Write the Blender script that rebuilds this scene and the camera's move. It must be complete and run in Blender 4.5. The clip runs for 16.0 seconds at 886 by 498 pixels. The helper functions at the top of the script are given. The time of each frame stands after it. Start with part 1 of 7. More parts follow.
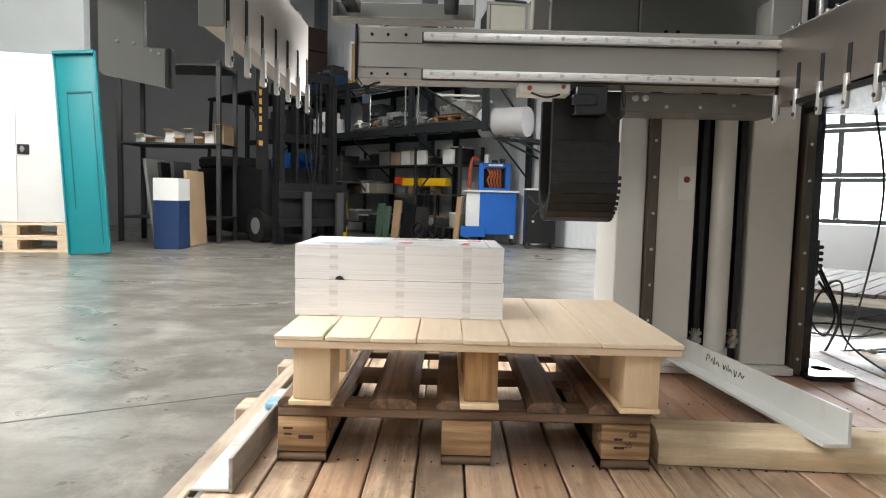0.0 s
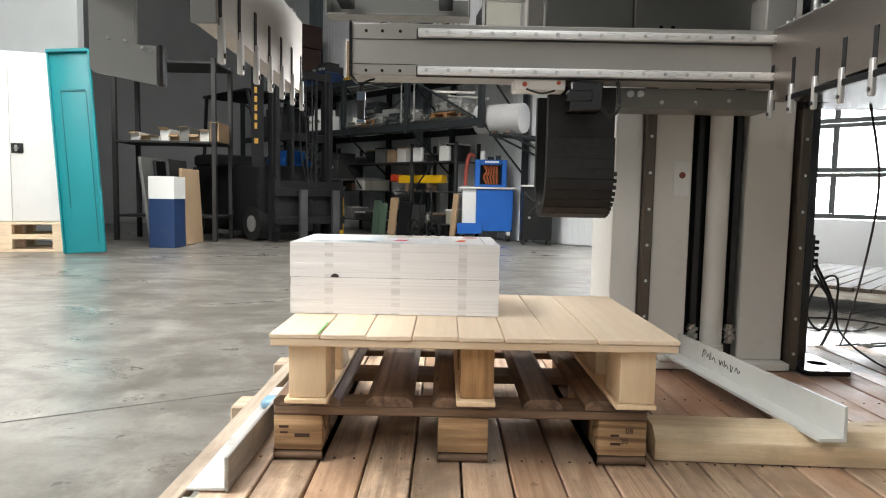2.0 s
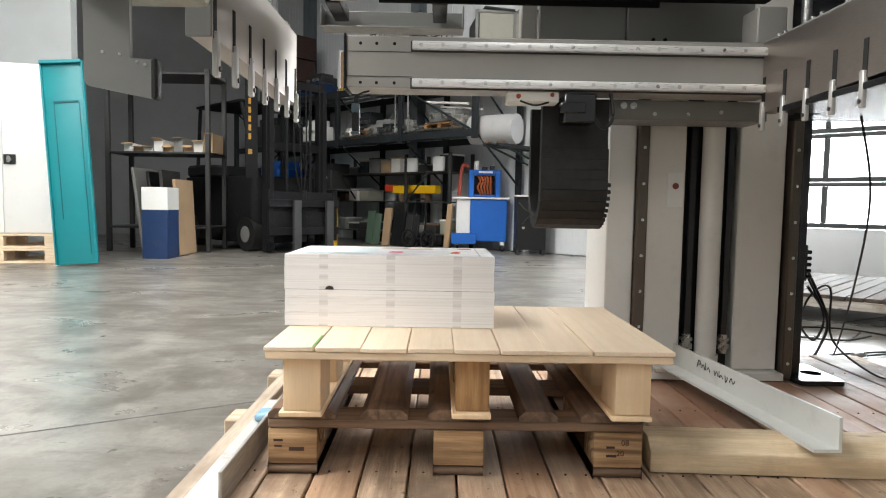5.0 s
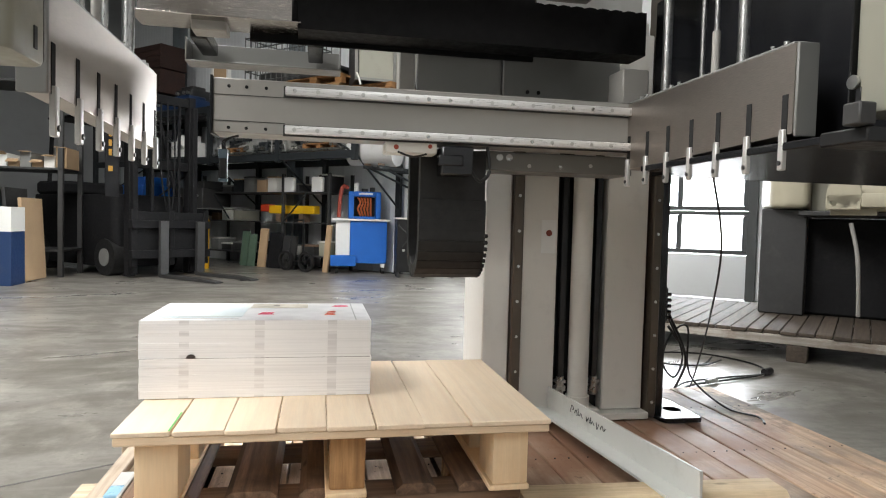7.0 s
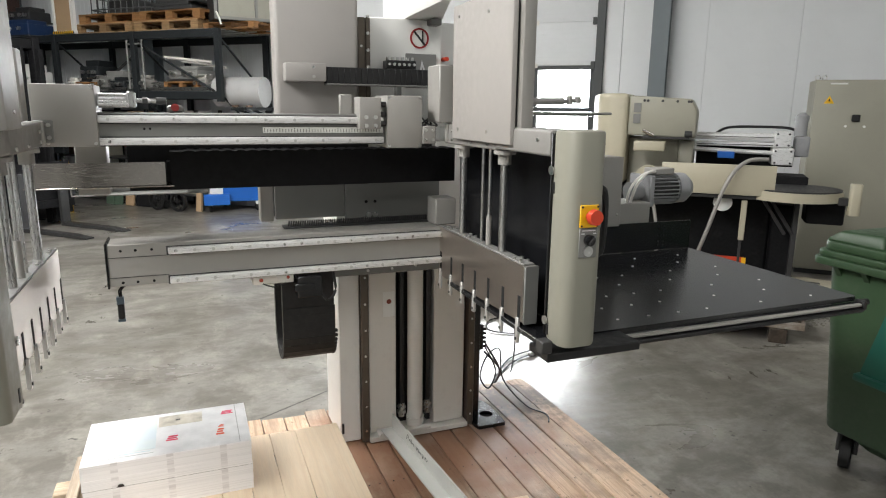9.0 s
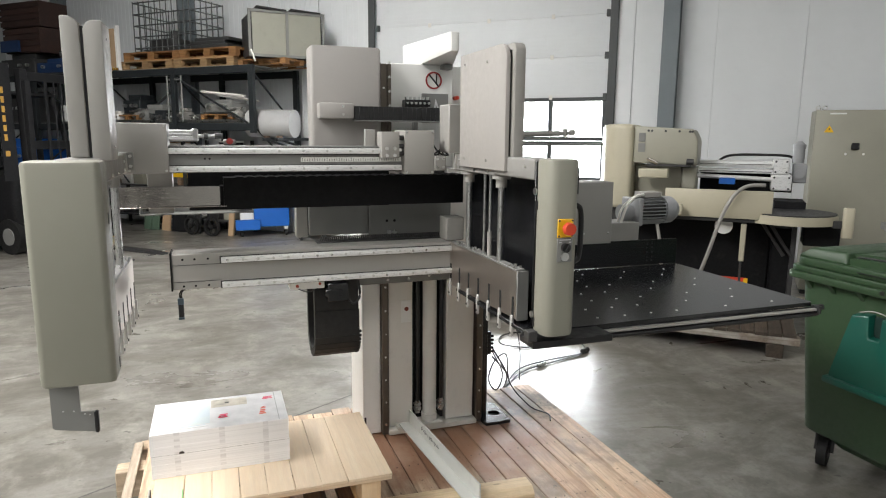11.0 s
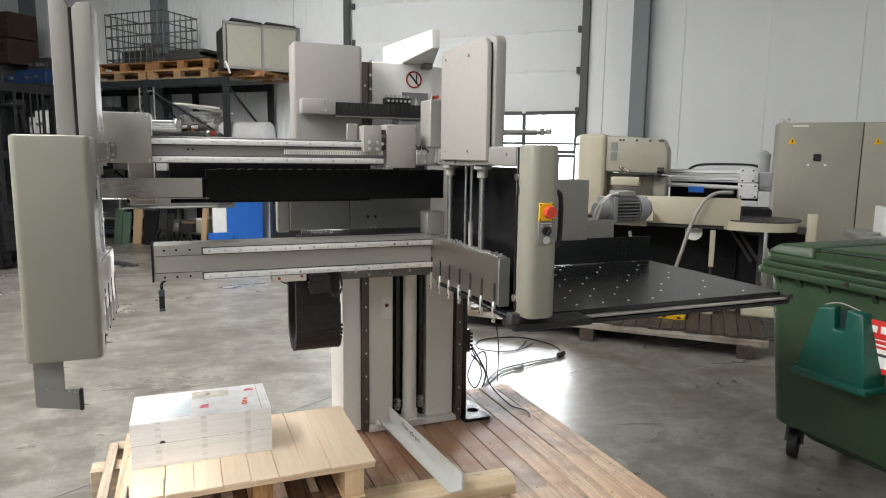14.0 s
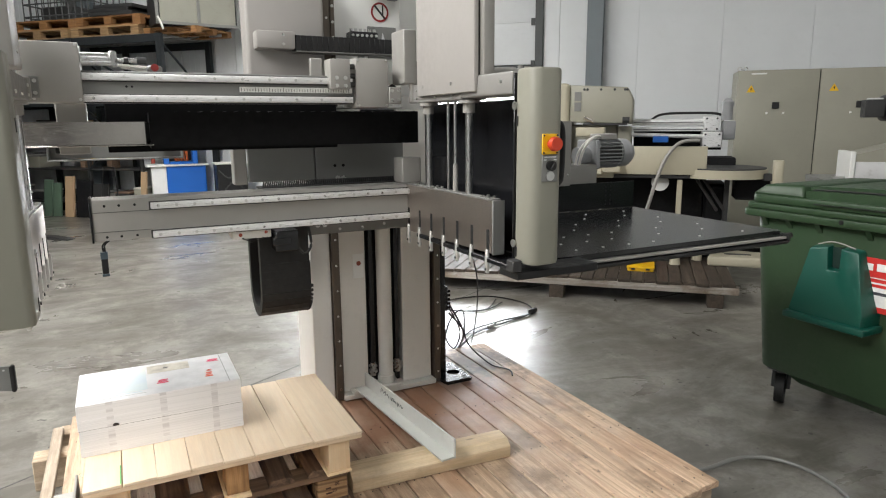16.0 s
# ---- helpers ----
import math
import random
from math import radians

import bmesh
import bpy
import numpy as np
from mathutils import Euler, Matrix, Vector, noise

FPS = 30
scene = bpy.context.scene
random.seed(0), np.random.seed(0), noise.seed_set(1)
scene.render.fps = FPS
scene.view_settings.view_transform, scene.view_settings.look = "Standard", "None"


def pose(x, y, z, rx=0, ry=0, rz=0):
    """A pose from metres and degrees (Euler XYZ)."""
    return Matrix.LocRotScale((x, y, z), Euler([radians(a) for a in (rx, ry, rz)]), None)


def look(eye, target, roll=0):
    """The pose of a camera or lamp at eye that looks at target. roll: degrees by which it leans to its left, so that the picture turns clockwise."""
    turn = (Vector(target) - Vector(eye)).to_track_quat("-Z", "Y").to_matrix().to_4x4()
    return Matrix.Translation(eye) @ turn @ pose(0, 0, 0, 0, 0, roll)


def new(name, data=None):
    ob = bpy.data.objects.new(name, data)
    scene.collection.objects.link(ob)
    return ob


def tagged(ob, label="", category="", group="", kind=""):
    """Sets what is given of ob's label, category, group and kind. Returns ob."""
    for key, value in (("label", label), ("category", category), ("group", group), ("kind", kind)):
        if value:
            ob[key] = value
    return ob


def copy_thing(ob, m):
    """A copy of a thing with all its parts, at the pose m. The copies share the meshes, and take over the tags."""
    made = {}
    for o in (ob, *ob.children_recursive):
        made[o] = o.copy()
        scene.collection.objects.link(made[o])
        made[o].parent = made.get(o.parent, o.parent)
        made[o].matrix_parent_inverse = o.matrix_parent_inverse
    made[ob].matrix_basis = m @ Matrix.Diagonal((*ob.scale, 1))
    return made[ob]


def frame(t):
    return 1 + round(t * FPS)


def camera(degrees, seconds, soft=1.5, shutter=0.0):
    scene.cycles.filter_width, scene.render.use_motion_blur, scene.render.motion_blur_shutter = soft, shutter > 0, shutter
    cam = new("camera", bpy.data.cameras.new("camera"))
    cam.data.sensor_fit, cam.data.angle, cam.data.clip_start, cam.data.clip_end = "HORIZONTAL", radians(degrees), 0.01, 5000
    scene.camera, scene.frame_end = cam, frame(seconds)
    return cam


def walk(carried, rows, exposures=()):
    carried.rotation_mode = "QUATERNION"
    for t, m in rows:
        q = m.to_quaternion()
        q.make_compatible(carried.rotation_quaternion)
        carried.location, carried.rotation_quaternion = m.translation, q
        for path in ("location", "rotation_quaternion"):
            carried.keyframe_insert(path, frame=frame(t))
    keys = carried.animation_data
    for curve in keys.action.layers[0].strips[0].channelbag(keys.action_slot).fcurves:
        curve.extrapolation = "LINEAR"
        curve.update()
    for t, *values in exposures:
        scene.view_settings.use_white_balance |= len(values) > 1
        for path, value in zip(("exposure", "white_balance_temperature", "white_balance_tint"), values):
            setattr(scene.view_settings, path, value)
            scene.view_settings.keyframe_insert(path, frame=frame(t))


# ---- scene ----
# ---------- camera and walk ----------
cam = camera(68.4, 16.0, soft=1.1)
PATH = [
    (0, (0.354, -1.363, 0.577), (0.342, 0.631, 0.418), 1.4),
    (0.5, (0.353, -1.364, 0.577), (0.337, 0.629, 0.414), 1.2),
    (1, (0.353, -1.362, 0.576), (0.341, 0.63, 0.402), 1.1),
    (1.5, (0.354, -1.36, 0.576), (0.351, 0.633, 0.412), 1.4),
    (2, (0.357, -1.359, 0.577), (0.355, 0.634, 0.409), 1.1),
    (2.5, (0.356, -1.359, 0.577), (0.353, 0.633, 0.4), 0.9),
    (3, (0.357, -1.357, 0.575), (0.354, 0.636, 0.404), 1.0),
    (3.5, (0.357, -1.358, 0.577), (0.361, 0.635, 0.419), 1.1),
    (4, (0.357, -1.359, 0.579), (0.366, 0.635, 0.427), 1.0),
    (6.5, (0.352, -1.351, 0.599), (0.422, 0.645, 0.500), 1.9),
    (7, (0.367, -1.307, 0.683), (0.744, 0.655, 0.601), 1.5),
    (7.5, (0.389, -1.298, 0.887), (0.902, 0.609, 0.568), -0.6),
    (8, (0.324, -1.451, 1.419), (0.969, 0.392, 0.987), -1.3),
    (8.5, (0.339, -1.633, 1.452), (1.057, 0.186, 1.035), 1.1),
    (9, (0.355, -1.843, 1.501), (1.069, -0.023, 1.078), 0.7),
    (9.5, (0.373, -1.982, 1.525), (1.028, -0.129, 1.154), -0.3),
    (12, (0.208, -2.299, 1.488), (0.867, -0.437, 1.175), 0.6),
    (12.5, (0.224, -2.296, 1.44), (0.895, -0.431, 1.171), 0.4),
    (13, (0.222, -2.292, 1.421), (0.923, -0.434, 1.183), 0.6),
    (13.5, (0.219, -2.292, 1.417), (0.923, -0.434, 1.187), 0.7),
    (14, (0.212, -2.284, 1.408), (0.945, -0.444, 1.128), 0.7),
    (14.5, (0.214, -2.262, 1.39), (1.008, -0.459, 1.045), 0.0),
    (15, (0.254, -2.233, 1.367), (1.113, -0.472, 0.97), -0.2),
    (15.5, (0.345, -2.191, 1.32), (1.158, -0.403, 0.944), 0.3),
    (16, (0.184, -2.008, 1.297), (1.055, -0.248, 0.917), -0.5),
]
walk(cam, [(t, look(eye, target, roll)) for t, eye, target, roll in PATH])

# ---------- world and light ----------
FLOOR = -0.16
world = bpy.data.worlds.new("world")
scene.world = world
world.use_nodes = True
wn = world.node_tree.nodes
sky = wn.new("ShaderNodeTexSky")
sky.sky_type = "NISHITA"
sky.sun_disc = False
sky.sun_elevation, sky.sun_rotation = radians(40), radians(50)
world.node_tree.links.new(sky.outputs[0], wn["Background"].inputs[0])
wn["Background"].inputs[1].default_value = 0.12

# The hall's back wall: x along it, y outwards, z up.
WALL = Matrix.Translation((5.45, 5.5, 0)) @ Matrix.Rotation(math.atan2(-0.6917, 0.7222), 4, "Z")
ROOF = 5.6


def area(name, m, sx, sy, watts, colour=(1, 1, 1)):
    d = bpy.data.lights.new(name, "AREA")
    d.shape, d.size, d.size_y, d.energy, d.color = "RECTANGLE", sx, sy, watts, colour
    ob = new(name, d)
    ob.matrix_world = m
    return ob


# Roof lamps are added, unseen fill; door_daylight comes through the rolling door's windows.
LIGHTS = ((-3.7, -9.8, -3.2, 470), (-2.3, -16.0, -9.0, 930), (4.4, -5.2, -2.2, 45), (4.4, -15.5, -9.0, 200))
for u, y0, y1, watts in LIGHTS:
    area("roof_daylight", WALL @ pose(u, (y0 + y1) / 2, ROOF - 0.03), 1.6, y1 - y0, watts, (1.0, 0.985, 0.965))
area("door_daylight", WALL @ pose(-1.95, -0.05, 1.3, -90), 3.4, 1.5, 75, (0.95, 0.98, 1.0))


# ---------- helpers for meshes ----------
def merge(bm, other):
    me = bpy.data.meshes.new("tmp")
    other.to_mesh(me)
    bm.from_mesh(me)
    bpy.data.meshes.remove(me)
    other.free()


def B(x0, x1, y0, y1, z0, z1, bev=0.003, seg=1, turn=None):
    """A box with bevelled edges; turn: a matrix applied about its centre."""
    def add(bm):
        t = bmesh.new()
        c = Matrix.Translation(((x0 + x1) / 2, (y0 + y1) / 2, (z0 + z1) / 2))
        bmesh.ops.create_cube(t, size=1, matrix=Matrix.Diagonal((abs(x1 - x0), abs(y1 - y0), abs(z1 - z0), 1)))
        if bev:
            b = min(bev, 0.45 * min(abs(x1 - x0), abs(y1 - y0), abs(z1 - z0)))
            bmesh.ops.bevel(t, geom=t.edges[:], offset=b, segments=seg, affect="EDGES", profile=0.5)
        bmesh.ops.transform(t, matrix=c @ (turn or Matrix()), verts=t.verts)
        merge(bm, t)
    return add


def R(x0, x1, y0, y1, z0, z1, rad, axes="z", bev=0.004, seg=5):
    """A box whose edges along the given axes are rounded with a large radius."""
    def add(bm):
        t = bmesh.new()
        c = Matrix.Translation(((x0 + x1) / 2, (y0 + y1) / 2, (z0 + z1) / 2))
        bmesh.ops.create_cube(t, size=1, matrix=c @ Matrix.Diagonal((x1 - x0, y1 - y0, z1 - z0, 1)))
        pick = []
        for e in t.edges:
            d = e.verts[0].co - e.verts[1].co
            ax = "xyz"[max(range(3), key=lambda i: abs(d[i]))]
            if ax in axes:
                pick.append(e)
        bmesh.ops.bevel(t, geom=pick, offset=rad, segments=seg, affect="EDGES", profile=0.5)
        if bev:
            sharp = [e for e in t.edges if len(e.link_faces) == 2 and e.calc_face_angle() > 0.9]
            bmesh.ops.bevel(t, geom=sharp, offset=bev, segments=2, affect="EDGES", profile=0.5)
        merge(bm, t)
    return add


def C(p0, p1, r, n=16, r2=None):
    """A cylinder or cone from p0 to p1."""
    def add(bm):
        a, b = Vector(p0), Vector(p1)
        d = b - a
        m = Matrix.Translation((a + b) / 2) @ d.to_track_quat("Z", "Y").to_matrix().to_4x4()
        bmesh.ops.create_cone(bm, cap_ends=True, segments=n, radius1=r, radius2=r if r2 is None else r2, depth=d.length, matrix=m)
    return add


def G(profile, lo, hi, axis="x"):
    """A polygon swept along an axis; profile in the other two axes, in their order."""
    def add(bm):
        put = {"x": lambda a, b, c: (c, a, b), "y": lambda a, b, c: (a, c, b), "z": lambda a, b, c: (a, b, c)}[axis]
        n = len(profile)
        v0 = [bm.verts.new(put(a, b, lo)) for a, b in profile]
        v1 = [bm.verts.new(put(a, b, hi)) for a, b in profile]
        fs = [bm.faces.new(v0), bm.faces.new(v1[::-1])]
        fs += [bm.faces.new((v0[i], v1[i], v1[(i + 1) % n], v0[(i + 1) % n])) for i in range(n)]
        bmesh.ops.recalc_face_normals(bm, faces=fs)
    return add


def ring(c, axis, r0, r1, w, n=24, a0=0.0, a1=360.0):
    """A flat ring, or a part of one, of width w along its axis."""
    def add(bm):
        q = Vector(axis).to_track_quat("Z", "Y").to_matrix().to_4x4()
        m = Matrix.Translation(c) @ q
        closed = abs(a1 - a0) >= 360
        k = n if closed else n + 1
        rows = []
        for i in range(k):
            a = radians(a0 + (a1 - a0) * i / n)
            rows.append([bm.verts.new(m @ Vector((math.cos(a) * r, math.sin(a) * r, h))) for r, h in ((r0, -w / 2), (r1, -w / 2), (r1, w / 2), (r0, w / 2))])
        fs = []
        for i in range(k if closed else k - 1):
            p, q2 = rows[i], rows[(i + 1) % k]
            fs += [bm.faces.new((p[j], p[(j + 1) % 4], q2[(j + 1) % 4], q2[j])) for j in range(4)]
        if not closed:
            fs += [bm.faces.new(rows[0]), bm.faces.new(rows[-1][::-1])]
        bmesh.ops.recalc_face_normals(bm, faces=fs)
    return add


def tube(points, r, n=8, smooth=6):
    """A bent tube through the points."""
    def add(bm):
        pts = [Vector(p) for p in points]
        fine = []
        for i in range(len(pts) - 1):
            a, b, c, d = pts[max(i - 1, 0)], pts[i], pts[i + 1], pts[min(i + 2, len(pts) - 1)]
            for k in range(smooth):
                s = k / smooth
                fine.append(0.5 * (2 * b + (c - a) * s + (2 * a - 5 * b + 4 * c - d) * s * s + (3 * b - a - 3 * c + d) * s ** 3))
        fine.append(pts[-1])
        rows, up = [], Vector((0.13, 0.21, 0.97))
        for i, p in enumerate(fine):
            d = (fine[min(i + 1, len(fine) - 1)] - fine[max(i - 1, 0)]).normalized()
            side = d.cross(up)
            if side.length < 0.05:
                side = d.cross(Vector((1, 0, 0)))
            side.normalize()
            up2 = side.cross(d)
            rows.append([bm.verts.new(p + r * (math.cos(6.28318 * j / n) * side + math.sin(6.28318 * j / n) * up2)) for j in range(n)])
        fs = []
        for p, q in zip(rows, rows[1:]):
            fs += [bm.faces.new((p[j], p[(j + 1) % n], q[(j + 1) % n], q[j])) for j in range(n)]
        fs += [bm.faces.new(rows[0][::-1]), bm.faces.new(rows[-1])]
        bmesh.ops.recalc_face_normals(bm, faces=fs)
    return add


def screws(points, axis=(0, -1, 0), r=0.006, h=0.004):
    return [C(Vector(p), Vector(p) + Vector(axis) * h, r, 10) for p in points]


def bevelled(profile, y0, y1, axis, width, seg=3):
    """A prism with rounded edges all round."""
    def add(bm):
        t = bmesh.new()
        G(profile, y0, y1, axis)(t)
        bmesh.ops.bevel(t, geom=t.edges[:], offset=width, segments=seg, affect="EDGES", profile=0.5)
        merge(bm, t)
    return add


BACK = {}
SMALL = {"cap_screw", "switch_cable", "switch_mark", "plate_bolt", "sensor_cap", "fitting", "slot_hole", "bolt", "bracket_bolt", "plate_hole", "rail_screw", "rail_bolt", "scale_tick", "rack_comb", "nail_row", "screw", "screw_hole", "chain_rib", "plate_screw", "print_line", "warning_stripe", "warning_gap", "cooling_fin", "sheet_hole"}


def thing(name, at=(0, 0, 0), label="", category="", group="", kind=""):
    """A top-level Empty at its base; its parts are built in the same coordinates as at."""
    ob = new(name)
    ob.empty_display_size = 0.05
    ob.matrix_world = Matrix.Translation(at)
    BACK[ob.name] = Matrix.Translation(-Vector(at))
    return tagged(ob, label, category, group, kind)


def mesh_of(name, items, material, smooth=True):
    bm = bmesh.new()
    for it in items:
        it(bm)
    me = bpy.data.meshes.new(name)
    bm.to_mesh(me)
    bm.free()
    me.materials.append(material)
    if smooth:
        me.shade_smooth()
        me.set_sharp_from_angle(angle=radians(38))
    return me


def part(name, items, material, parent, label=""):
    """One mesh under a thing or under a part."""
    if callable(items):
        items = [items]
    ob = new(name, mesh_of(name, items, material))
    ob.parent = parent
    ob.matrix_parent_inverse = BACK.get(parent.name, Matrix())
    return tagged(ob, label, kind="stuff" if name in SMALL else "")


def solo(name, items, material, label="", category="", kind="", group="", m=None):
    """A top-level mesh."""
    if callable(items):
        items = [items]
    ob = new(name, mesh_of(name, items, material))
    if m is not None:
        ob.matrix_world = m
    return tagged(ob, label, category, group, kind)


def piece(name, me, m, parent):
    """A repeated piece on shared mesh data."""
    ob = new(name, me)
    ob.parent = parent
    ob.matrix_parent_inverse = BACK.get(parent.name, Matrix())
    ob.matrix_basis = m
    return ob


# ---------- materials ----------
class Nodes:
    def __init__(self, name):
        self.m = bpy.data.materials.new(name)
        self.m.use_nodes = True
        self.t = self.m.node_tree
        self.b = self.t.nodes["Principled BSDF"]
        self.co = self.t.nodes.new("ShaderNodeTexCoord").outputs["Object"]

    def put(self, kind, **values):
        n = self.t.nodes.new(kind)
        for k, v in values.items():
            n.inputs[k.replace("_", " ")].default_value = v
        return n

    def link(self, a, b):
        self.t.links.new(a, b)

    def scaled(self, s):
        n = self.put("ShaderNodeMapping", Scale=s)
        self.link(self.co, n.inputs["Vector"])
        return n.outputs[0]

    def noise(self, scale, detail=4.0, stretch=None, rough=0.55):
        n = self.put("ShaderNodeTexNoise", Scale=scale, Detail=detail, Roughness=rough)
        self.link(self.scaled(stretch) if stretch else self.co, n.inputs["Vector"])
        return n.outputs["Fac"]

    def ramp(self, fac, stops):
        n = self.t.nodes.new("ShaderNodeValToRGB")
        while len(n.color_ramp.elements) < len(stops):
            n.color_ramp.elements.new(0.5)
        for e, (p, c) in zip(n.color_ramp.elements, stops):
            e.position, e.color = p, (*c, 1) if len(c) == 3 else c
        self.link(fac, n.inputs[0])
        return n.outputs[0]

    def mix(self, fac, a, b, mode="MIX"):
        n = self.t.nodes.new("ShaderNodeMix")
        n.data_type, n.blend_type = "RGBA", mode
        for v, s in ((fac, n.inputs[0]), (a, n.inputs[6]), (b, n.inputs[7])):
            if isinstance(v, (int, float)):
                s.default_value = v
            elif isinstance(v, tuple):
                s.default_value = (*v, 1)
            else:
                self.link(v, s)
        return n.outputs[2]

    def bump(self, height, strength, dist=0.002):
        n = self.put("ShaderNodeBump", Strength=strength, Distance=dist)
        self.link(height, n.inputs["Height"])
        self.link(n.outputs[0], self.b.inputs["Normal"])

    def colour(self, c):
        if isinstance(c, tuple):
            self.b.inputs["Base Color"].default_value = (*c, 1)
        else:
            self.link(c, self.b.inputs["Base Color"])

    def rough(self, r):
        if isinstance(r, (int, float)):
            self.b.inputs["Roughness"].default_value = r
        else:
            self.link(r, self.b.inputs["Roughness"])


def grey(v):
    return (v, v, v)


def mul(c, k):
    return tuple(min(1.0, x * k) for x in c)


def paint(name, col, rough=0.45, wear=0.12, bump=0.06, metal=0.0, grime=(0.12, 0.11, 0.095), dirt=0.1, spec=None):
    """Paint, plastic or bare metal: two scales of unevenness, thin grime, orange-peel."""
    n = Nodes(name)
    big, small = n.noise(2.3, 5), n.noise(38, 4)
    c = n.ramp(big, [(0.3, mul(col, 1 - wear)), (0.7, mul(col, 1 + wear * 0.6))])
    spots = n.ramp(n.noise(9, 9, rough=0.7), [(0.55, grey(0)), (0.78, grey(dirt))])
    n.colour(n.mix(spots, c, grime) if dirt else c)
    n.rough(n.ramp(small, [(0.3, grey(max(rough - 0.08, 0.04))), (0.7, grey(min(rough + 0.1, 1)))]))
    n.b.inputs["Metallic"].default_value = metal
    if spec is not None:
        n.b.inputs["Specular IOR Level"].default_value = spec
    n.bump(n.noise(260, 2), bump, 0.001)
    return n.m


def brushed(name, col, rough=0.32, stretch=(3, 60, 60)):
    n = Nodes(name)
    f = n.noise(14, 4, stretch)
    n.colour(n.mix(n.ramp(n.noise(3.0, 5), [(0.35, grey(0)), (0.75, grey(0.35))]), n.ramp(f, [(0.25, mul(col, 0.8)), (0.75, mul(col, 1.12))]), mul(col, 0.62)))
    n.rough(n.ramp(f, [(0.2, grey(rough - 0.08)), (0.8, grey(rough + 0.12))]))
    n.b.inputs["Metallic"].default_value = 1.0
    n.bump(f, 0.05, 0.001)
    return n.m


def wood(name, light, dark, grain="y", rough=0.7, stain=0.3, stain_col=(0.05, 0.04, 0.03), knots=True, vary=0.22, wet=False, lines=0.35, fleck=0.22):
    """Sawn boards; the grain runs along one axis, and every board has its own tone."""
    n = Nodes(name)
    s = {"x": (0.7, 11, 11), "y": (11, 0.7, 11), "z": (11, 11, 0.7)}[grain]
    place = n.co
    rnd = n.t.nodes.new("ShaderNodeObjectInfo").outputs["Random"]
    shift = n.put("ShaderNodeVectorMath")
    shift.operation = "ADD"
    comb = n.put("ShaderNodeCombineXYZ")
    far = n.put("ShaderNodeMath")
    far.operation = "MULTIPLY"
    far.inputs[1].default_value = 37.0
    n.link(rnd, far.inputs[0])
    for i in range(3):
        n.link(far.outputs[0], comb.inputs[i])
    n.link(n.co, shift.inputs[0])
    n.link(comb.outputs[0], shift.inputs[1])
    n.co = shift.outputs[0]
    f = n.noise(5, 7, s, 0.6)
    fine = n.noise(26, 4, s, 0.6)
    # growth rings, drawn out along the board
    long = {"x": (0.22, 4.5, 4.5), "y": (4.5, 0.22, 4.5), "z": (4.5, 4.5, 0.22)}[grain]
    wave = n.put("ShaderNodeMath")
    wave.operation = "MULTIPLY"
    wave.inputs[1].default_value = 70.0
    n.link(n.noise(1.3, 2, long, 0.4), wave.inputs[0])
    ring_line = n.put("ShaderNodeMath")
    ring_line.operation = "SINE"
    n.link(wave.outputs[0], ring_line.inputs[0])
    c = n.ramp(f, [(0.28, dark), (0.5, tuple((a + b) / 2 for a, b in zip(light, dark))), (0.68, light)])
    c = n.mix(n.ramp(ring_line.outputs[0], [(0.35, grey(0)), (0.95, grey(lines))]), c, mul(dark, 0.6))
    c = n.mix(n.ramp(fine, [(0.42, grey(fleck)), (0.56, grey(0))]), c, mul(dark, 0.55))
    tone = n.ramp(rnd, [(0.0, grey(1 - vary)), (1.0, grey(1.0))])
    c = n.mix(1.0, c, tone, "MULTIPLY")
    if knots:
        v = n.put("ShaderNodeTexVoronoi", Scale=3.2)
        n.link(n.scaled({"x": (1, 3, 3), "y": (3, 1, 3), "z": (3, 3, 1)}[grain]), v.inputs["Vector"])
        c = n.mix(n.ramp(v.outputs["Distance"], [(0.03, grey(0.75)), (0.075, grey(0))]), c, mul(dark, 0.35))
    blot = n.noise(3.6, 7, rough=0.65)
    c = n.mix(n.ramp(blot, [(0.5, grey(0)), (0.68, grey(stain))]), c, stain_col)
    if wet:
        fleck = n.noise(34, 5, {"x": (0.6, 1, 1), "y": (1, 0.6, 1), "z": (1, 1, 0.6)}[grain], 0.7)
        c = n.mix(n.ramp(fleck, [(0.63, grey(0)), (0.68, grey(0.7))]), c, (0.05, 0.032, 0.022))
        grain_line = n.noise(17, 5, {"x": (0.12, 9, 9), "y": (5, 0.3, 5), "z": (9, 9, 0.12)}[grain], 0.65)
        c = n.mix(n.ramp(grain_line, [(0.34, grey(0.42)), (0.46, grey(0))]), c, mul(dark, 0.5))
        c = n.mix(n.ramp(grain_line, [(0.58, grey(0)), (0.7, grey(0.2))]), c, mul(light, 1.05))
        ruddy = n.noise(1.1, 3)
        c = n.mix(n.ramp(ruddy, [(0.5, grey(0)), (0.66, grey(0.45))]), c, (0.40, 0.21, 0.11))
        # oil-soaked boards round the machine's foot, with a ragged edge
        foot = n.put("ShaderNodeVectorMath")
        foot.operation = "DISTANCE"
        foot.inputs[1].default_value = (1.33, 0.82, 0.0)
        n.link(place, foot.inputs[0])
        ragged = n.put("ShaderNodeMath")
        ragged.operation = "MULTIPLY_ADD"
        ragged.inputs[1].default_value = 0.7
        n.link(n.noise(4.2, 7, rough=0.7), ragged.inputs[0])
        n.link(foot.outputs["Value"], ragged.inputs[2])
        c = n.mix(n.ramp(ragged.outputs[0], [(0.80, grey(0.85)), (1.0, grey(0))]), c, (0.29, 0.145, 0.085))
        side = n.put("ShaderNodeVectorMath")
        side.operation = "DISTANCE"
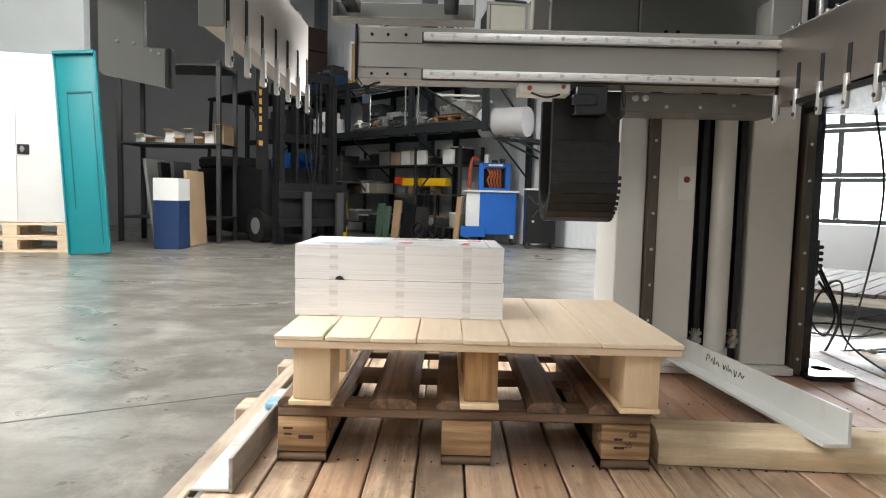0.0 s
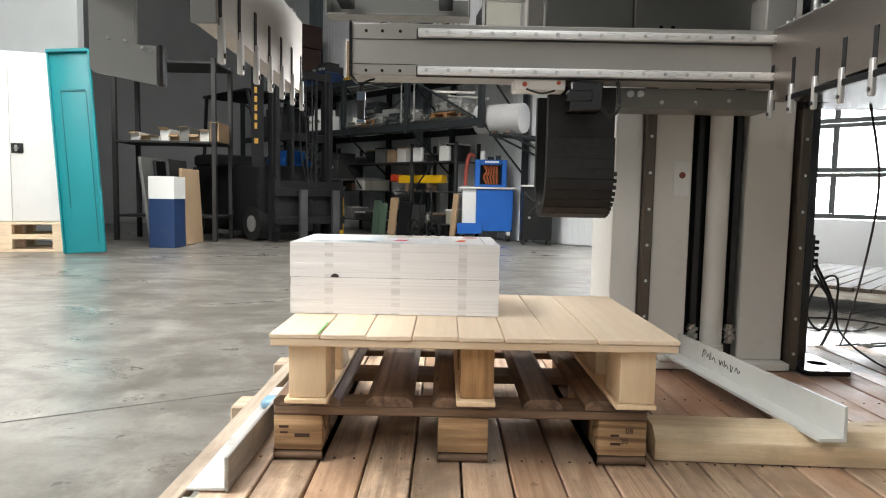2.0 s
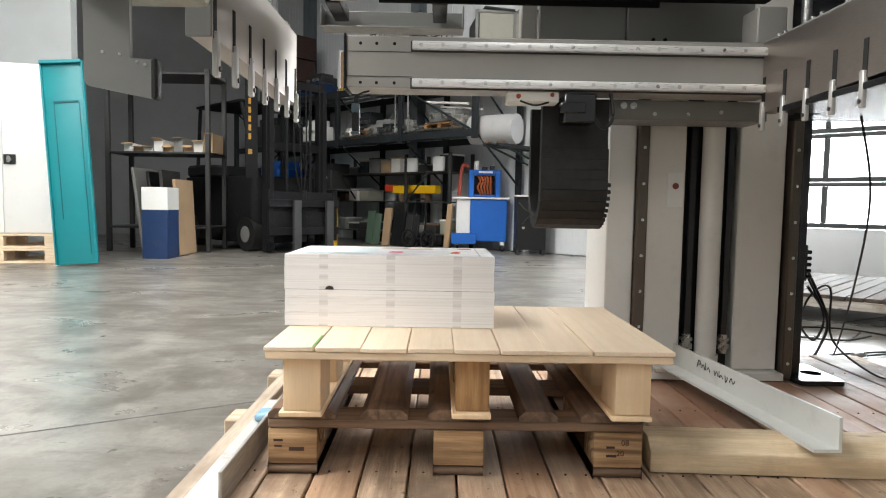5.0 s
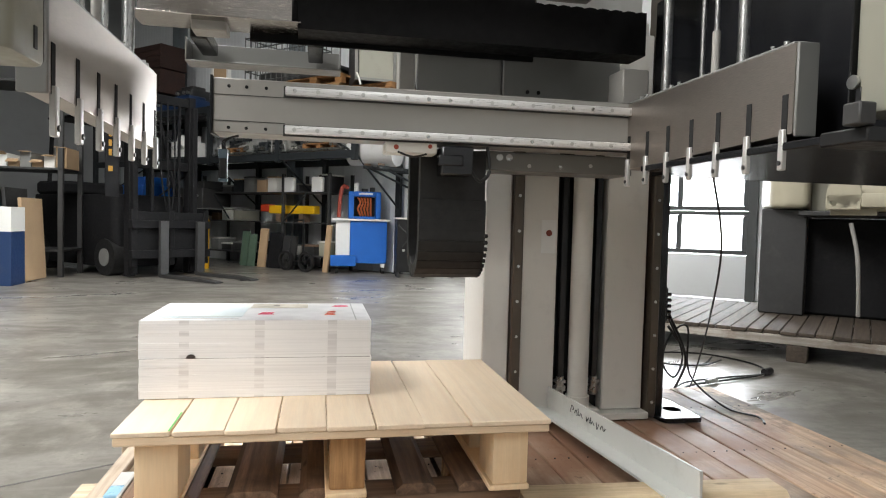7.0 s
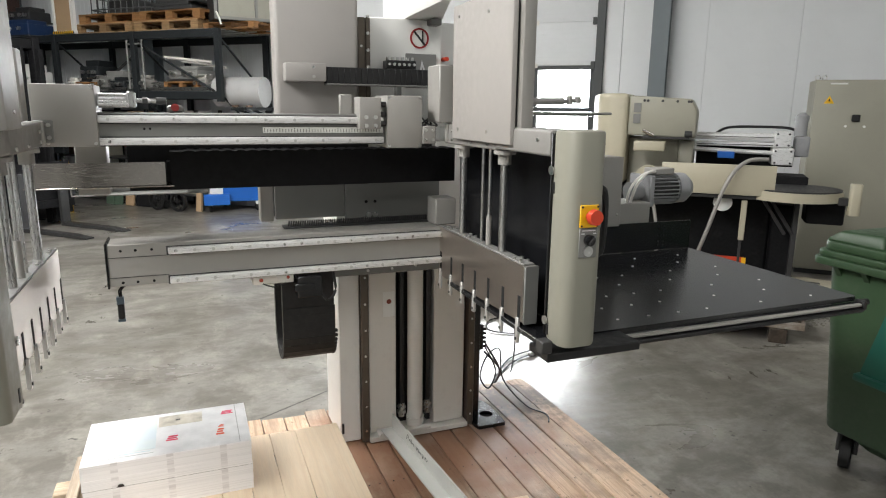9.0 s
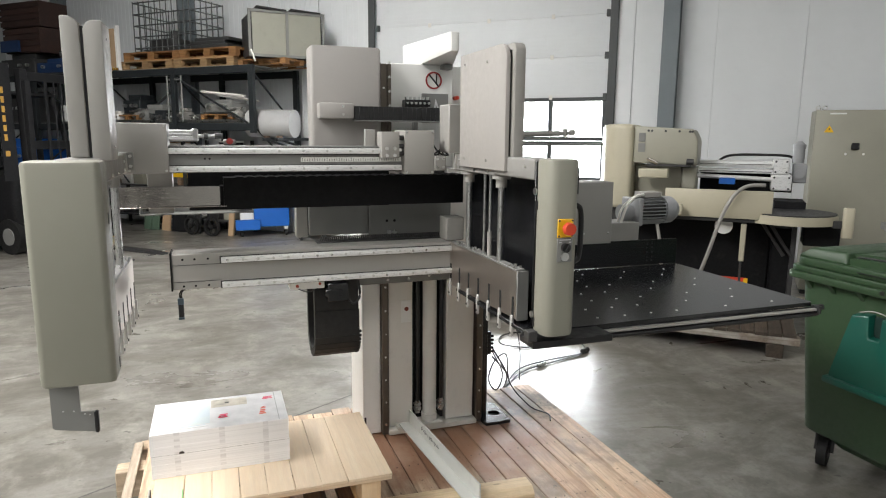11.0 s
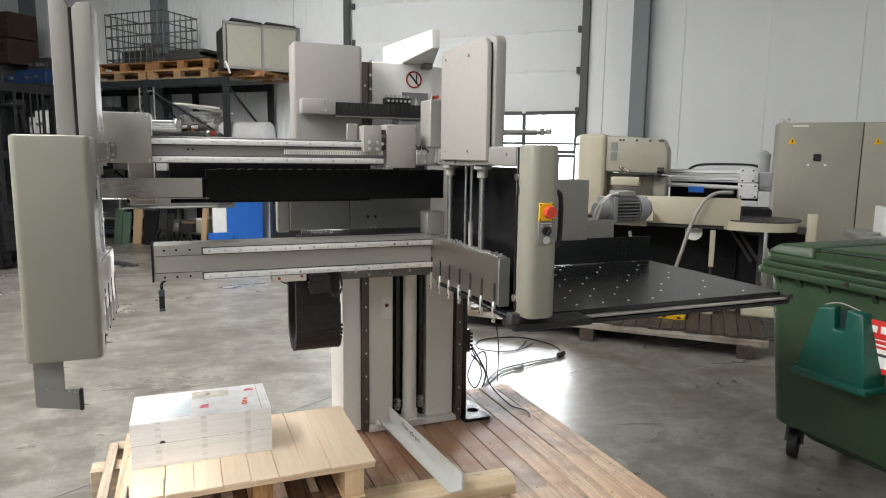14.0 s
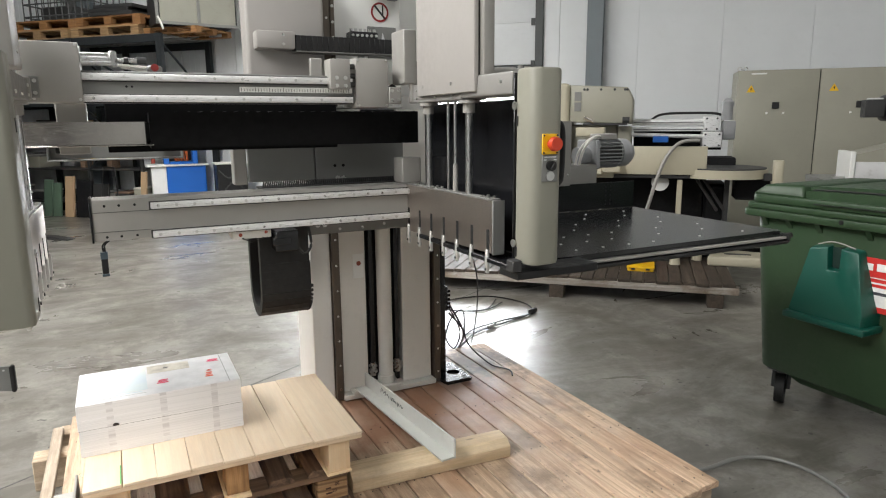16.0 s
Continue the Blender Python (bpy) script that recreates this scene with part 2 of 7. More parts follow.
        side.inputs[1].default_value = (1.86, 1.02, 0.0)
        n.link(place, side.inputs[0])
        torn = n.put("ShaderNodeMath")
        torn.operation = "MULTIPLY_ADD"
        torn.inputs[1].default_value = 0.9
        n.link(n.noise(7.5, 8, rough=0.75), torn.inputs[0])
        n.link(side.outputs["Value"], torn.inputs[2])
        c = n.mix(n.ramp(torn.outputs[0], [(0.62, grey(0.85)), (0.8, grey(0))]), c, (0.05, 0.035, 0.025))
        crumb = n.noise(95, 3, rough=0.6)
        c = n.mix(n.ramp(crumb, [(0.68, grey(0)), (0.72, grey(0.8))]), c, (0.03, 0.02, 0.014))
        pale = n.noise(1.7, 5, rough=0.6)
        c = n.mix(n.ramp(pale, [(0.52, grey(0)), (0.72, grey(0.5))]), c, (0.62, 0.52, 0.42))
    n.colour(c)
    if wet:
        n.rough(n.ramp(blot, [(0.45, grey(rough)), (0.66, grey(0.32))]))
    else:
        n.rough(n.ramp(fine, [(0.3, grey(rough - 0.08)), (0.7, grey(min(1, rough + 0.12)))]))
    n.bump(fine, 0.35, 0.0012)
    return n.m


def concrete():
    """Power-floated concrete: broad clouds, soft trowel mottling, thin scuffs and a dull seal."""
    n = Nodes("power_floated_concrete")
    cloud = n.noise(0.55, 5, (1, 1, 1), 0.55)
    trowel = n.put("ShaderNodeTexNoise", Scale=2.6, Detail=8.0, Roughness=0.66, Distortion=0.5)
    n.link(n.scaled((0.9, 1.1, 1)), trowel.inputs["Vector"])
    trowel = trowel.outputs["Fac"]
    mottle = n.noise(9.5, 8, (0.85, 1.15, 1), 0.7)
    fine = n.noise(70, 3)
    c = n.ramp(cloud, [(0.3, (0.175, 0.163, 0.143)), (0.5, (0.242, 0.230, 0.206)), (0.7, (0.30, 0.288, 0.264))])
    c = n.mix(n.ramp(trowel, [(0.46, grey(0)), (0.6, grey(0.7))]), c, (0.116, 0.104, 0.086))
    c = n.mix(n.ramp(mottle, [(0.48, grey(0)), (0.64, grey(0.6))]), c, (0.113, 0.103, 0.086))
    pale = n.noise(4.8, 8, (1.2, 0.8, 1), 0.68)
    c = n.mix(n.ramp(pale, [(0.5, grey(0)), (0.64, grey(0.7))]), c, (0.335, 0.318, 0.28))
    patch = n.put("ShaderNodeTexNoise", Scale=1.5, Detail=9.0, Roughness=0.62, Distortion=0.9)
    n.link(n.scaled((0.75, 1.5, 1)), patch.inputs["Vector"])
    c = n.mix(n.ramp(patch.outputs["Fac"], [(0.47, grey(0)), (0.55, grey(0.32)), (0.66, grey(0.6))]), c, (0.085, 0.077, 0.058))
    scuff = n.noise(5, 4, (0.3, 3.2, 1), 0.55)
    c = n.mix(n.ramp(scuff, [(0.62, grey(0)), (0.7, grey(0.28))]), c, (0.308, 0.295, 0.274))
    c = n.mix(n.ramp(fine, [(0.45, grey(0)), (0.7, grey(0.16))]), c, (0.103, 0.095, 0.086))
    spot = n.noise(21, 2, rough=0.4)
    c = n.mix(n.ramp(spot, [(0.735, grey(0)), (0.75, grey(0.75))]), c, (0.041, 0.038, 0.034))
    n.colour(c)
    n.rough(n.ramp(patch.outputs["Fac"], [(0.35, grey(0.26)), (0.65, grey(0.42))]))
    n.b.inputs["Specular IOR Level"].default_value = 0.7
    n.b.inputs["Coat Weight"].default_value = 0.38
    n.b.inputs["Coat Roughness"].default_value = 0.27
    n.bump(trowel, 0.006, 0.003)
    return n.m


def plain(name, col, rough=0.5, metal=0.0):
    n = Nodes(name)
    n.colour(n.ramp(n.noise(20, 5), [(0.3, mul(col, 0.88)), (0.7, mul(col, 1.08))]))
    n.rough(rough)
    n.b.inputs["Metallic"].default_value = metal
    return n.m


def glow(name, col, strength):
    n = Nodes(name)
    n.colour((0.8, 0.8, 0.8))
    n.b.inputs["Emission Color"].default_value = (*col, 1)
    n.b.inputs["Emission Strength"].default_value = strength
    return n.m


CONCRETE = concrete()
OLIVE = paint("olive_grey_enamel", (0.255, 0.25, 0.205), 0.42, 0.05, 0.10, dirt=0.06)
COVER = paint("pinkish_grey_enamel", (0.37, 0.352, 0.33), 0.42, 0.04, 0.08, dirt=0.08)
BELLOW = paint("matt_black_cloth", (0.0045, 0.0045, 0.005), 0.65, 0.3, 0.3, dirt=0.0, spec=0.2)
MID = paint("warm_grey_enamel", (0.31, 0.30, 0.278), 0.45, 0.06, 0.08, dirt=0.1)
PALE = paint("pale_grey_enamel", (0.74, 0.72, 0.67), 0.45, 0.06, 0.07, dirt=0.16)
ARMG = paint("arm_grey_enamel", (0.25, 0.243, 0.228), 0.55, 0.05, 0.08, dirt=0.08)
SLATE = paint("slate_grey_enamel", (0.20, 0.20, 0.19), 0.4, 0.08, 0.08, dirt=0.1)
WHITEP = paint("white_enamel", (0.80, 0.80, 0.77), 0.4, 0.04, 0.05, dirt=0.1)
CREAM = paint("cream_enamel", (0.45, 0.415, 0.31), 0.42, 0.06, 0.07, dirt=0.12)
CREAMG = paint("grey_cream_enamel", (0.32, 0.31, 0.25), 0.42, 0.06, 0.08, dirt=0.1)
BLACK = paint("black_plastic", (0.006, 0.006, 0.0065), 0.42, 0.1, 0.08, dirt=0.0)
SATIN = plain("satin_black_sheet", (0.009, 0.0095, 0.011), 0.24)
MATT = paint("matt_black_enamel", (0.009, 0.009, 0.010), 0.7, 0.25, 0.1, dirt=0.1, spec=0.2)
RUBBER = paint("black_rubber", (0.008, 0.008, 0.008), 0.6, 0.1, 0.2, dirt=0.0)
STEEL = brushed("ground_steel", (0.52, 0.47, 0.425), 0.37, (60, 3, 60))
STEELX = brushed("rolled_steel", (0.56, 0.52, 0.48), 0.2, (3, 60, 60))
CHROME = brushed("chromed_rod", (0.58, 0.58, 0.57), 0.28, (60, 60, 4))
ALU = brushed("bright_rail_metal", (0.86, 0.86, 0.85), 0.3, (2, 40, 40))
ALU.node_tree.nodes["Principled BSDF"].inputs["Metallic"].default_value = 0.4
BOLT = paint("zinc_bolt", (0.62, 0.62, 0.6), 0.3, 0.1, 0.05, metal=1.0)
RUSTY = paint("greased_rail", (0.115, 0.095, 0.075), 0.4, 0.3, 0.1, metal=0.5, dirt=0.4)
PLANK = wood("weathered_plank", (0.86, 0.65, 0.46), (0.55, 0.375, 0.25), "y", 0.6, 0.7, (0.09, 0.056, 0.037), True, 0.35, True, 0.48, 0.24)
PLANKD = wood("dark_weathered_plank", (0.115, 0.085, 0.06), (0.055, 0.04, 0.028), "y", 0.7, 0.6, (0.02, 0.017, 0.014), True, 0.35)
PINE = wood("fresh_pine", (0.885, 0.735, 0.555), (0.845, 0.67, 0.485), "y", 0.62, 0.12, (0.55, 0.36, 0.19), True, 0.1, False, 0.09, 0.09)
PINEX = wood("fresh_pine_cross", (0.87, 0.70, 0.50), (0.79, 0.60, 0.40), "x", 0.62, 0.12, (0.42, 0.24, 0.1), True, 0.1, False, 0.15, 0.12)
PINEZ = wood("pine_block", (0.89, 0.695, 0.455), (0.83, 0.615, 0.38), "z", 0.66, 0.25, (0.42, 0.24, 0.1), True, 0.12, False, 0.08, 0.08)
CHIP = wood("pressed_chip_block", (0.60, 0.36, 0.17), (0.36, 0.19, 0.075), "z", 0.8, 0.5, (0.12, 0.06, 0.03), True, 0.2, False, 0.3)
OLDY = wood("dark_aged_board", (0.34, 0.215, 0.138), (0.11, 0.07, 0.046), "y", 0.75, 0.75, (0.022, 0.016, 0.013), True, 0.3, False, 0.5)
OLDX = wood("dark_aged_cross_board", (0.34, 0.225, 0.145), (0.17, 0.105, 0.065), "x", 0.75, 0.5, (0.06, 0.042, 0.03), True, 0.25, False, 0.45)
OLDB = wood("aged_block", (0.66, 0.44, 0.24), (0.25, 0.135, 0.06), "x", 0.8, 0.55, (0.07, 0.045, 0.025), True, 0.25, False, 0.8)
TIMB = wood("sawn_timber", (0.86, 0.70, 0.48), (0.72, 0.55, 0.34), "x", 0.72, 0.5, (0.3, 0.21, 0.13), True, 0.15, False, 0.25, 0.18)
YELLOW = paint("signal_yellow", (0.85, 0.50, 0.012), 0.4, 0.05, 0.04, dirt=0.05)
RED = paint("signal_red", (0.60, 0.055, 0.02), 0.38, 0.06, 0.04, dirt=0.03)
TEAL = paint("teal_enamel", (0.006, 0.235, 0.265), 0.42, 0.1, 0.08, dirt=0.1)
BLUE = paint("machine_blue", (0.012, 0.13, 0.52), 0.4, 0.08, 0.06, dirt=0.06)
NAVY = paint("rack_blue_grey", (0.017, 0.020, 0.022), 0.6, 0.1, 0.08, dirt=0.1, spec=0.25)
GREENP = paint("container_green", (0.023, 0.051, 0.021), 0.44, 0.16, 0.12, dirt=0.18)
GREEND = paint("bottle_green_plastic", (0.002, 0.060, 0.041), 0.36, 0.06, 0.06, dirt=0.06)
ORANGE = wood("orange_pine", (0.36, 0.18, 0.062), (0.24, 0.115, 0.04), "x", 0.7, 0.2, (0.2, 0.1, 0.04), True, 0.2)
DARKST = paint("dark_machine_steel", (0.045, 0.045, 0.045), 0.5, 0.2, 0.1, metal=0.3, dirt=0.2)
PANELW = paint("wall_sheet_white", (0.70, 0.72, 0.73), 0.5, 0.03, 0.03, dirt=0.05)
PANELG = paint("wall_sheet_grey", (0.52, 0.55, 0.55), 0.55, 0.05, 0.03, dirt=0.06)
ROOFM = paint("dark_roof_sheet", (0.16, 0.165, 0.16), 0.6, 0.1, 0.03, dirt=0.1)
STEELB = paint("steel_frame_grey", (0.16, 0.185, 0.20), 0.5, 0.08, 0.06, dirt=0.1)
DARKJ = paint("door_track_dark", (0.05, 0.055, 0.055), 0.5, 0.08, 0.06, dirt=0.1)
MOTORG = paint("motor_grey", (0.30, 0.305, 0.31), 0.42, 0.08, 0.08, dirt=0.15)
CARD = paint("brown_cardboard", (0.42, 0.29, 0.17), 0.8, 0.12, 0.08, dirt=0.12)

# ---------- floor ----------
solo("floor", B(-16, 16, -12, 18, FLOOR - 0.15, FLOOR, 0), CONCRETE, "power-floated grey concrete hall floor with cloudy marks", "floor", "structure")
JOINT = paint("floor_joint_filler", (0.13, 0.125, 0.12), 0.7, 0.1, 0.1)
solo("floor_joint", B(-7, 5, -0.004, 0.004, 0, 0.0015, 0), JOINT, "saw-cut joint in the concrete floor", "floor joint", "structure", m=Matrix.Translation((-0.417, 0.955, FLOOR)) @ Matrix.Rotation(radians(29.5), 4, "Z"))

# ---------- wooden transport platform ----------
BEARER = wood("pale_sawn_bearer", (0.72, 0.58, 0.43), (0.5, 0.38, 0.26), "x", 0.75, 0.5, (0.12, 0.09, 0.065), True, 0.25)
platform = thing("transport_platform", (0.95, 0.36, FLOOR), "weathered plank platform on bearers lying on the concrete floor", "platform")
for k, y in enumerate((-0.44, 0.02, 0.48, 0.94, 1.16)):
    part("bearer", B(-0.235 if k in (0, 2, 3) else -0.15, 2.03, y - 0.05, y + 0.05, FLOOR, -0.03, 0.004), BEARER, platform, "rough-sawn bearer beam")
rng = random.Random(4)
x = -0.105
edge = 0
while x < 2.0:
    w = rng.choice((0.102, 0.104, 0.106))
    y0, y1 = -0.5 + rng.uniform(-0.012, 0.012), 1.22 + rng.uniform(-0.02, 0.02)
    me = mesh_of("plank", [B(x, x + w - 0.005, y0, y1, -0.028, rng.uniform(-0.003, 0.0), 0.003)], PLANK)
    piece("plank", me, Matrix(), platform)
    heads = [C((x + w * q, y, -0.002), (x + w * q, y, 0.0004), 0.0026, 8) for y in (-0.44, 0.02, 0.48, 0.94) for q in (0.28, 0.7)]
    part("nail_row", heads, DARKST, platform)
    x += w
GREYB = wood("bleached_board", (0.55, 0.46, 0.36), (0.34, 0.27, 0.2), "y", 0.75, 0.6, (0.2, 0.15, 0.11), True, 0.2)
part("edge_board", B(-0.175, -0.134, -0.49, 1.14, -0.0295, -0.004, 0.003), GREYB, platform, "split bleached edge board")
SCUFF = paint("scuffed_grey_board", (0.36, 0.345, 0.30), 0.75, 0.3, 0.3, dirt=0.9, grime=(0.14, 0.12, 0.095))
part("end_board", B(-0.13, -0.048, -0.5, -0.17, -0.0295, -0.002, 0.003), SCUFF, platform, "scuffed grey board end")

# ---------- lower pallet ----------
lower = thing("block_pallet", (0.4, 0.3, 0.0), "dark aged block pallet lying on the plank platform", "pallet", "stacked pallets")
for x0, x1 in ((0.0, 0.105), (0.352, 0.46), (0.695, 0.8)):
    part("runner", R(x0, x1, 0.0, 0.6, 0.0, 0.022, 0.012, "x", 0.002, 3), OLDX, lower)
    for y0 in (0.0, 0.255, 0.51):
        part("block", B(x0, x1, y0, y0 + 0.09, 0.023, 0.1, 0.004, 2), OLDB, lower, "chipped stamped pallet block")
for y0 in (0.0, 0.255, 0.51):
    part("stringer", B(0.0, 0.8, y0, y0 + 0.09, 0.101, 0.121, 0.003), OLDX, lower)
for x0, x1 in ((0.0, 0.142), (0.196, 0.297), (0.339, 0.474), (0.534, 0.617), (0.666, 0.8)):
    part("deck_board", G([(x0, 0.122), (x1, 0.122), (x1, 0.132), (x1 - 0.014, 0.1435), (x0 + 0.014, 0.1435), (x0, 0.132)], 0.0, 0.6, "y"), OLDY, lower)
INK = plain("stamp_ink", (0.06, 0.03, 0.02), 0.8)
MARK = mesh_of("stamp", [B(0, 0.02, -0.0012, 0, 0, 0.005, 0)], INK)
for x0, z0, s in ((0.012, 0.072, 1.0), (0.014, 0.06, 0.8), (0.045, 0.052, 1.6), (0.722, 0.066, 0.9), (0.722, 0.047, 1.1)):
    piece("stamp", MARK, Matrix.Translation((x0, 0.0, z0)) @ Matrix.Diagonal((s, 1, s, 1)), lower)


def lettering(name, text, size, m, material, parent=None, label="", depth=0.0005, squeeze=1.0):
    cu = bpy.data.curves.new(name, "FONT")
    cu.body, cu.size, cu.extrude, cu.align_x, cu.align_y = text, size, depth, "CENTER", "CENTER"
    tmp = bpy.data.objects.new("tmp", cu)
    scene.collection.objects.link(tmp)
    me = bpy.data.meshes.new_from_object(tmp.evaluated_get(bpy.context.evaluated_depsgraph_get()))
    bpy.data.objects.remove(tmp)
    me.transform(m @ Matrix.Diagonal((squeeze, 1, 1, 1)))
    me.materials.clear()
    me.materials.append(material)
    ob = new(name, me)
    if parent is not None:
        ob.parent = parent
        ob.matrix_parent_inverse = BACK.get(parent.name, Matrix())
    return tagged(ob, label)


FRONT = Matrix.Rotation(radians(90), 4, "X")
lettering("stamp_text", "08", 0.017, Matrix.Translation((0.762, -0.0008, 0.078)) @ FRONT, INK, lower)
lettering("stamp_text", "20", 0.017, Matrix.Translation((0.752, -0.0008, 0.055)) @ FRONT, INK, lower)

# ---------- upper pallet ----------
upper = thing("half_pallet", (0.42, 0.2, 0.144), "fresh pine half pallet standing on the aged pallet", "pallet", "stacked pallets")
for x0, x1, m in ((0.045, 0.122, PINEZ), (0.397, 0.466, CHIP), (0.722, 0.795, PINEZ)):
    for y0, y1 in ((-0.055, 0.06), (0.16, 0.26), (0.36, 0.47)):
        part("block", B(x0, x1, y0 + (0.012 if m is CHIP else 0), y1, 0.156, 0.2675, 0.003, 2), m, upper)
    part("runner", B(x0 - 0.008, x1 + 0.003, -0.06, 0.475, 0.1445, 0.1555, 0.002), PINEZ, upper)
for y0 in (-0.078, 0.165, 0.385):
    part("cross_board", B(0.014, 0.831, y0, y0 + 0.095, 0.268, 0.284, 0.002), PINEX, upper)
edges = (0.012, 0.113, 0.205, 0.298, 0.390, 0.482, 0.575, 0.669, 0.833)
for k, (x0, x1) in enumerate(zip(edges, edges[1:])):
    t = Matrix.Rotation(radians((-0.25, 0.2, -0.1, 0.15, 0, 0.3, -0.2, 0.1)[k]), 4, "Z")
    part("deck_board", B(x0 + 0.0008, x1 - 0.0008, -0.079 - 0.002 * (k % 3), 0.49, 0.2843, 0.2932 + 0.0007 * (k % 2), 0.0015, 1, t), PINE, upper)
part("chalk_mark", B(0.107, 0.1105, -0.076, 0.04, 0.2941, 0.2946, 0), plain("green_chalk", (0.16, 0.5, 0.16), 0.8), upper, "green crayon line on the deck")

# ---------- stack of cut sheets ----------
def paper(name, scale, tint):
    """The cut edges of many sheets: wavering level hairlines, and printed marks that line up into upright bands."""
    n = Nodes(name)
    f = n.noise(scale, 4, (0.05, 0.05, 11), 0.6)
    c = n.ramp(f, [(0.3, mul(tint, 0.86)), (0.5, tint), (0.75, mul(tint, 1.05))])
    broad = n.noise(4.0, 2, (0.1, 0.1, 6))
    c = n.mix(n.ramp(broad, [(0.5, grey(0)), (0.7, grey(0.28))]), c, mul(tint, 0.84))
    xyz = n.put("ShaderNodeSeparateXYZ")
    n.link(n.co, xyz.inputs[0])
    layers = n.ramp(n.noise(9.0, 3, (0.2, 0.2, 8)), [(0.42, grey(0)), (0.6, grey(0.5))])
    for place in (0.092, 0.247, 0.402):
        off = n.put("ShaderNodeMath")
        off.operation = "COMPARE"
        off.inputs[1].default_value, off.inputs[2].default_value = place, 0.010
        n.link(xyz.outputs["X"], off.inputs[0])
        both = n.put("ShaderNodeMath")
        both.operation = "MULTIPLY"
        n.link(off.outputs[0], both.inputs[0])
        n.link(layers, both.inputs[1])
        c = n.mix(both.outputs[0], c, (0.52, 0.49, 0.49))
    n.colour(c)
    n.rough(0.75)
    n.bump(f, 0.25, 0.001)
    return n.m


PAPER = paper("cut_paper_edges", 34, (0.86, 0.845, 0.84))
stack = thing("sheet_stack", (0.245, 0.285, 0.292), "block of cut printed paper sheets on the pine pallet", "paper stack")
zs = (0.2945, 0.3105, 0.327, 0.3455, 0.361, 0.3795, 0.398, 0.412, 0.4335, 0.449, 0.4605)
for k, (z0, z1) in enumerate(zip(zs, zs[1:])):
    o = (0.0006, 0.0002, 0.0009, 0.0005, 0.0014, -0.0008, -0.0004, -0.0009, -0.0002, 0.0)[k]
    part("ream", B(0.002 + o, 0.487 + o, 0.142 - o, 0.431, z0, z1 - 0.00005, 0.0002), PAPER, stack)
PRINT = [plain("print_white", (0.77, 0.775, 0.78), 0.5), plain("print_pink_red", (0.72, 0.02, 0.10), 0.5), plain("print_pale_blue", (0.55, 0.72, 0.78), 0.5), plain("print_pale_yellow", (0.80, 0.78, 0.55), 0.5), plain("print_grey", (0.42, 0.43, 0.42), 0.5), plain("print_orange_red", (0.78, 0.10, 0.03), 0.5), plain("print_pale_green", (0.58, 0.72, 0.60), 0.5)]
top = part("top_sheet", B(0.004, 0.485, 0.144, 0.429, 0.4607, 0.4615, 0), PRINT[0], stack, "printed top sheet with colour fields")
blend = Nodes("print_rainbow")
blend.colour(blend.mix(0.5, blend.ramp(blend.noise(5.5, 3), [(0.3, (0.52, 0.66, 0.78)), (0.5, (0.62, 0.74, 0.70)), (0.68, (0.76, 0.76, 0.62))]), (0.74, 0.76, 0.79)))
blend.rough(0.5)
part("print_field", B(0.025, 0.205, 0.19, 0.41, 0.4622, 0.4626, 0), blend.m, top)
picture = Nodes("print_picture")
picture.colour(picture.ramp(picture.noise(16, 5), [(0.3, (0.40, 0.37, 0.31)), (0.5, (0.66, 0.62, 0.53)), (0.7, (0.76, 0.76, 0.73))]))
picture.rough(0.5)
part("print_field", B(0.21, 0.345, 0.33, 0.405, 0.4623, 0.4627, 0), picture.m, top)
for x0, x1, y0, y1, c in ((0.235, 0.27, 0.225, 0.262, 1), (0.405, 0.445, 0.36, 0.388, 1), (0.385, 0.41, 0.215, 0.262, 5), (0.393, 0.412, 0.268, 0.285, 5)):
    for q in range(3):
        yy = y0 + (y1 - y0) * q / 3
        part("print_bar", B(x0 + 0.003 * q, x1 - 0.004 * (q % 2), yy, yy + (y1 - y0) * 0.22, 0.4617, 0.4621, 0), PRINT[c], top)
part("fold_line", B(0.452, 0.4545, 0.146, 0.427, 0.4617, 0.4621, 0), PRINT[4], top)
part("print_mark", B(0.262, 0.276, 0.362, 0.372, 0.4629, 0.4632, 0), plain("print_black", (0.03, 0.03, 0.03), 0.5), top)
for q in range(9):
    part("print_line", B(0.035, 0.20 - 0.01 * (q % 3), 0.165 + 0.0145 * q, 0.1675 + 0.0145 * q, 0.4617, 0.462, 0), PRINT[4 if q % 4 == 0 else 2], top)
part("edge_mark", G([(0.106 + 0.0095 * math.cos(math.pi * i / 8), 0.3802 + 0.0085 * math.sin(math.pi * i / 8)) for i in range(9)], 0.1388, 0.1428, "y"), plain("torn_dark_mark", (0.035, 0.025, 0.022), 0.8), stack)
part("layer_gap", B(0.0035, 0.4865, 0.1407, 0.1414, 0.3792, 0.3801, 0), plain("gap_grey", (0.18, 0.16, 0.15), 0.8), stack)

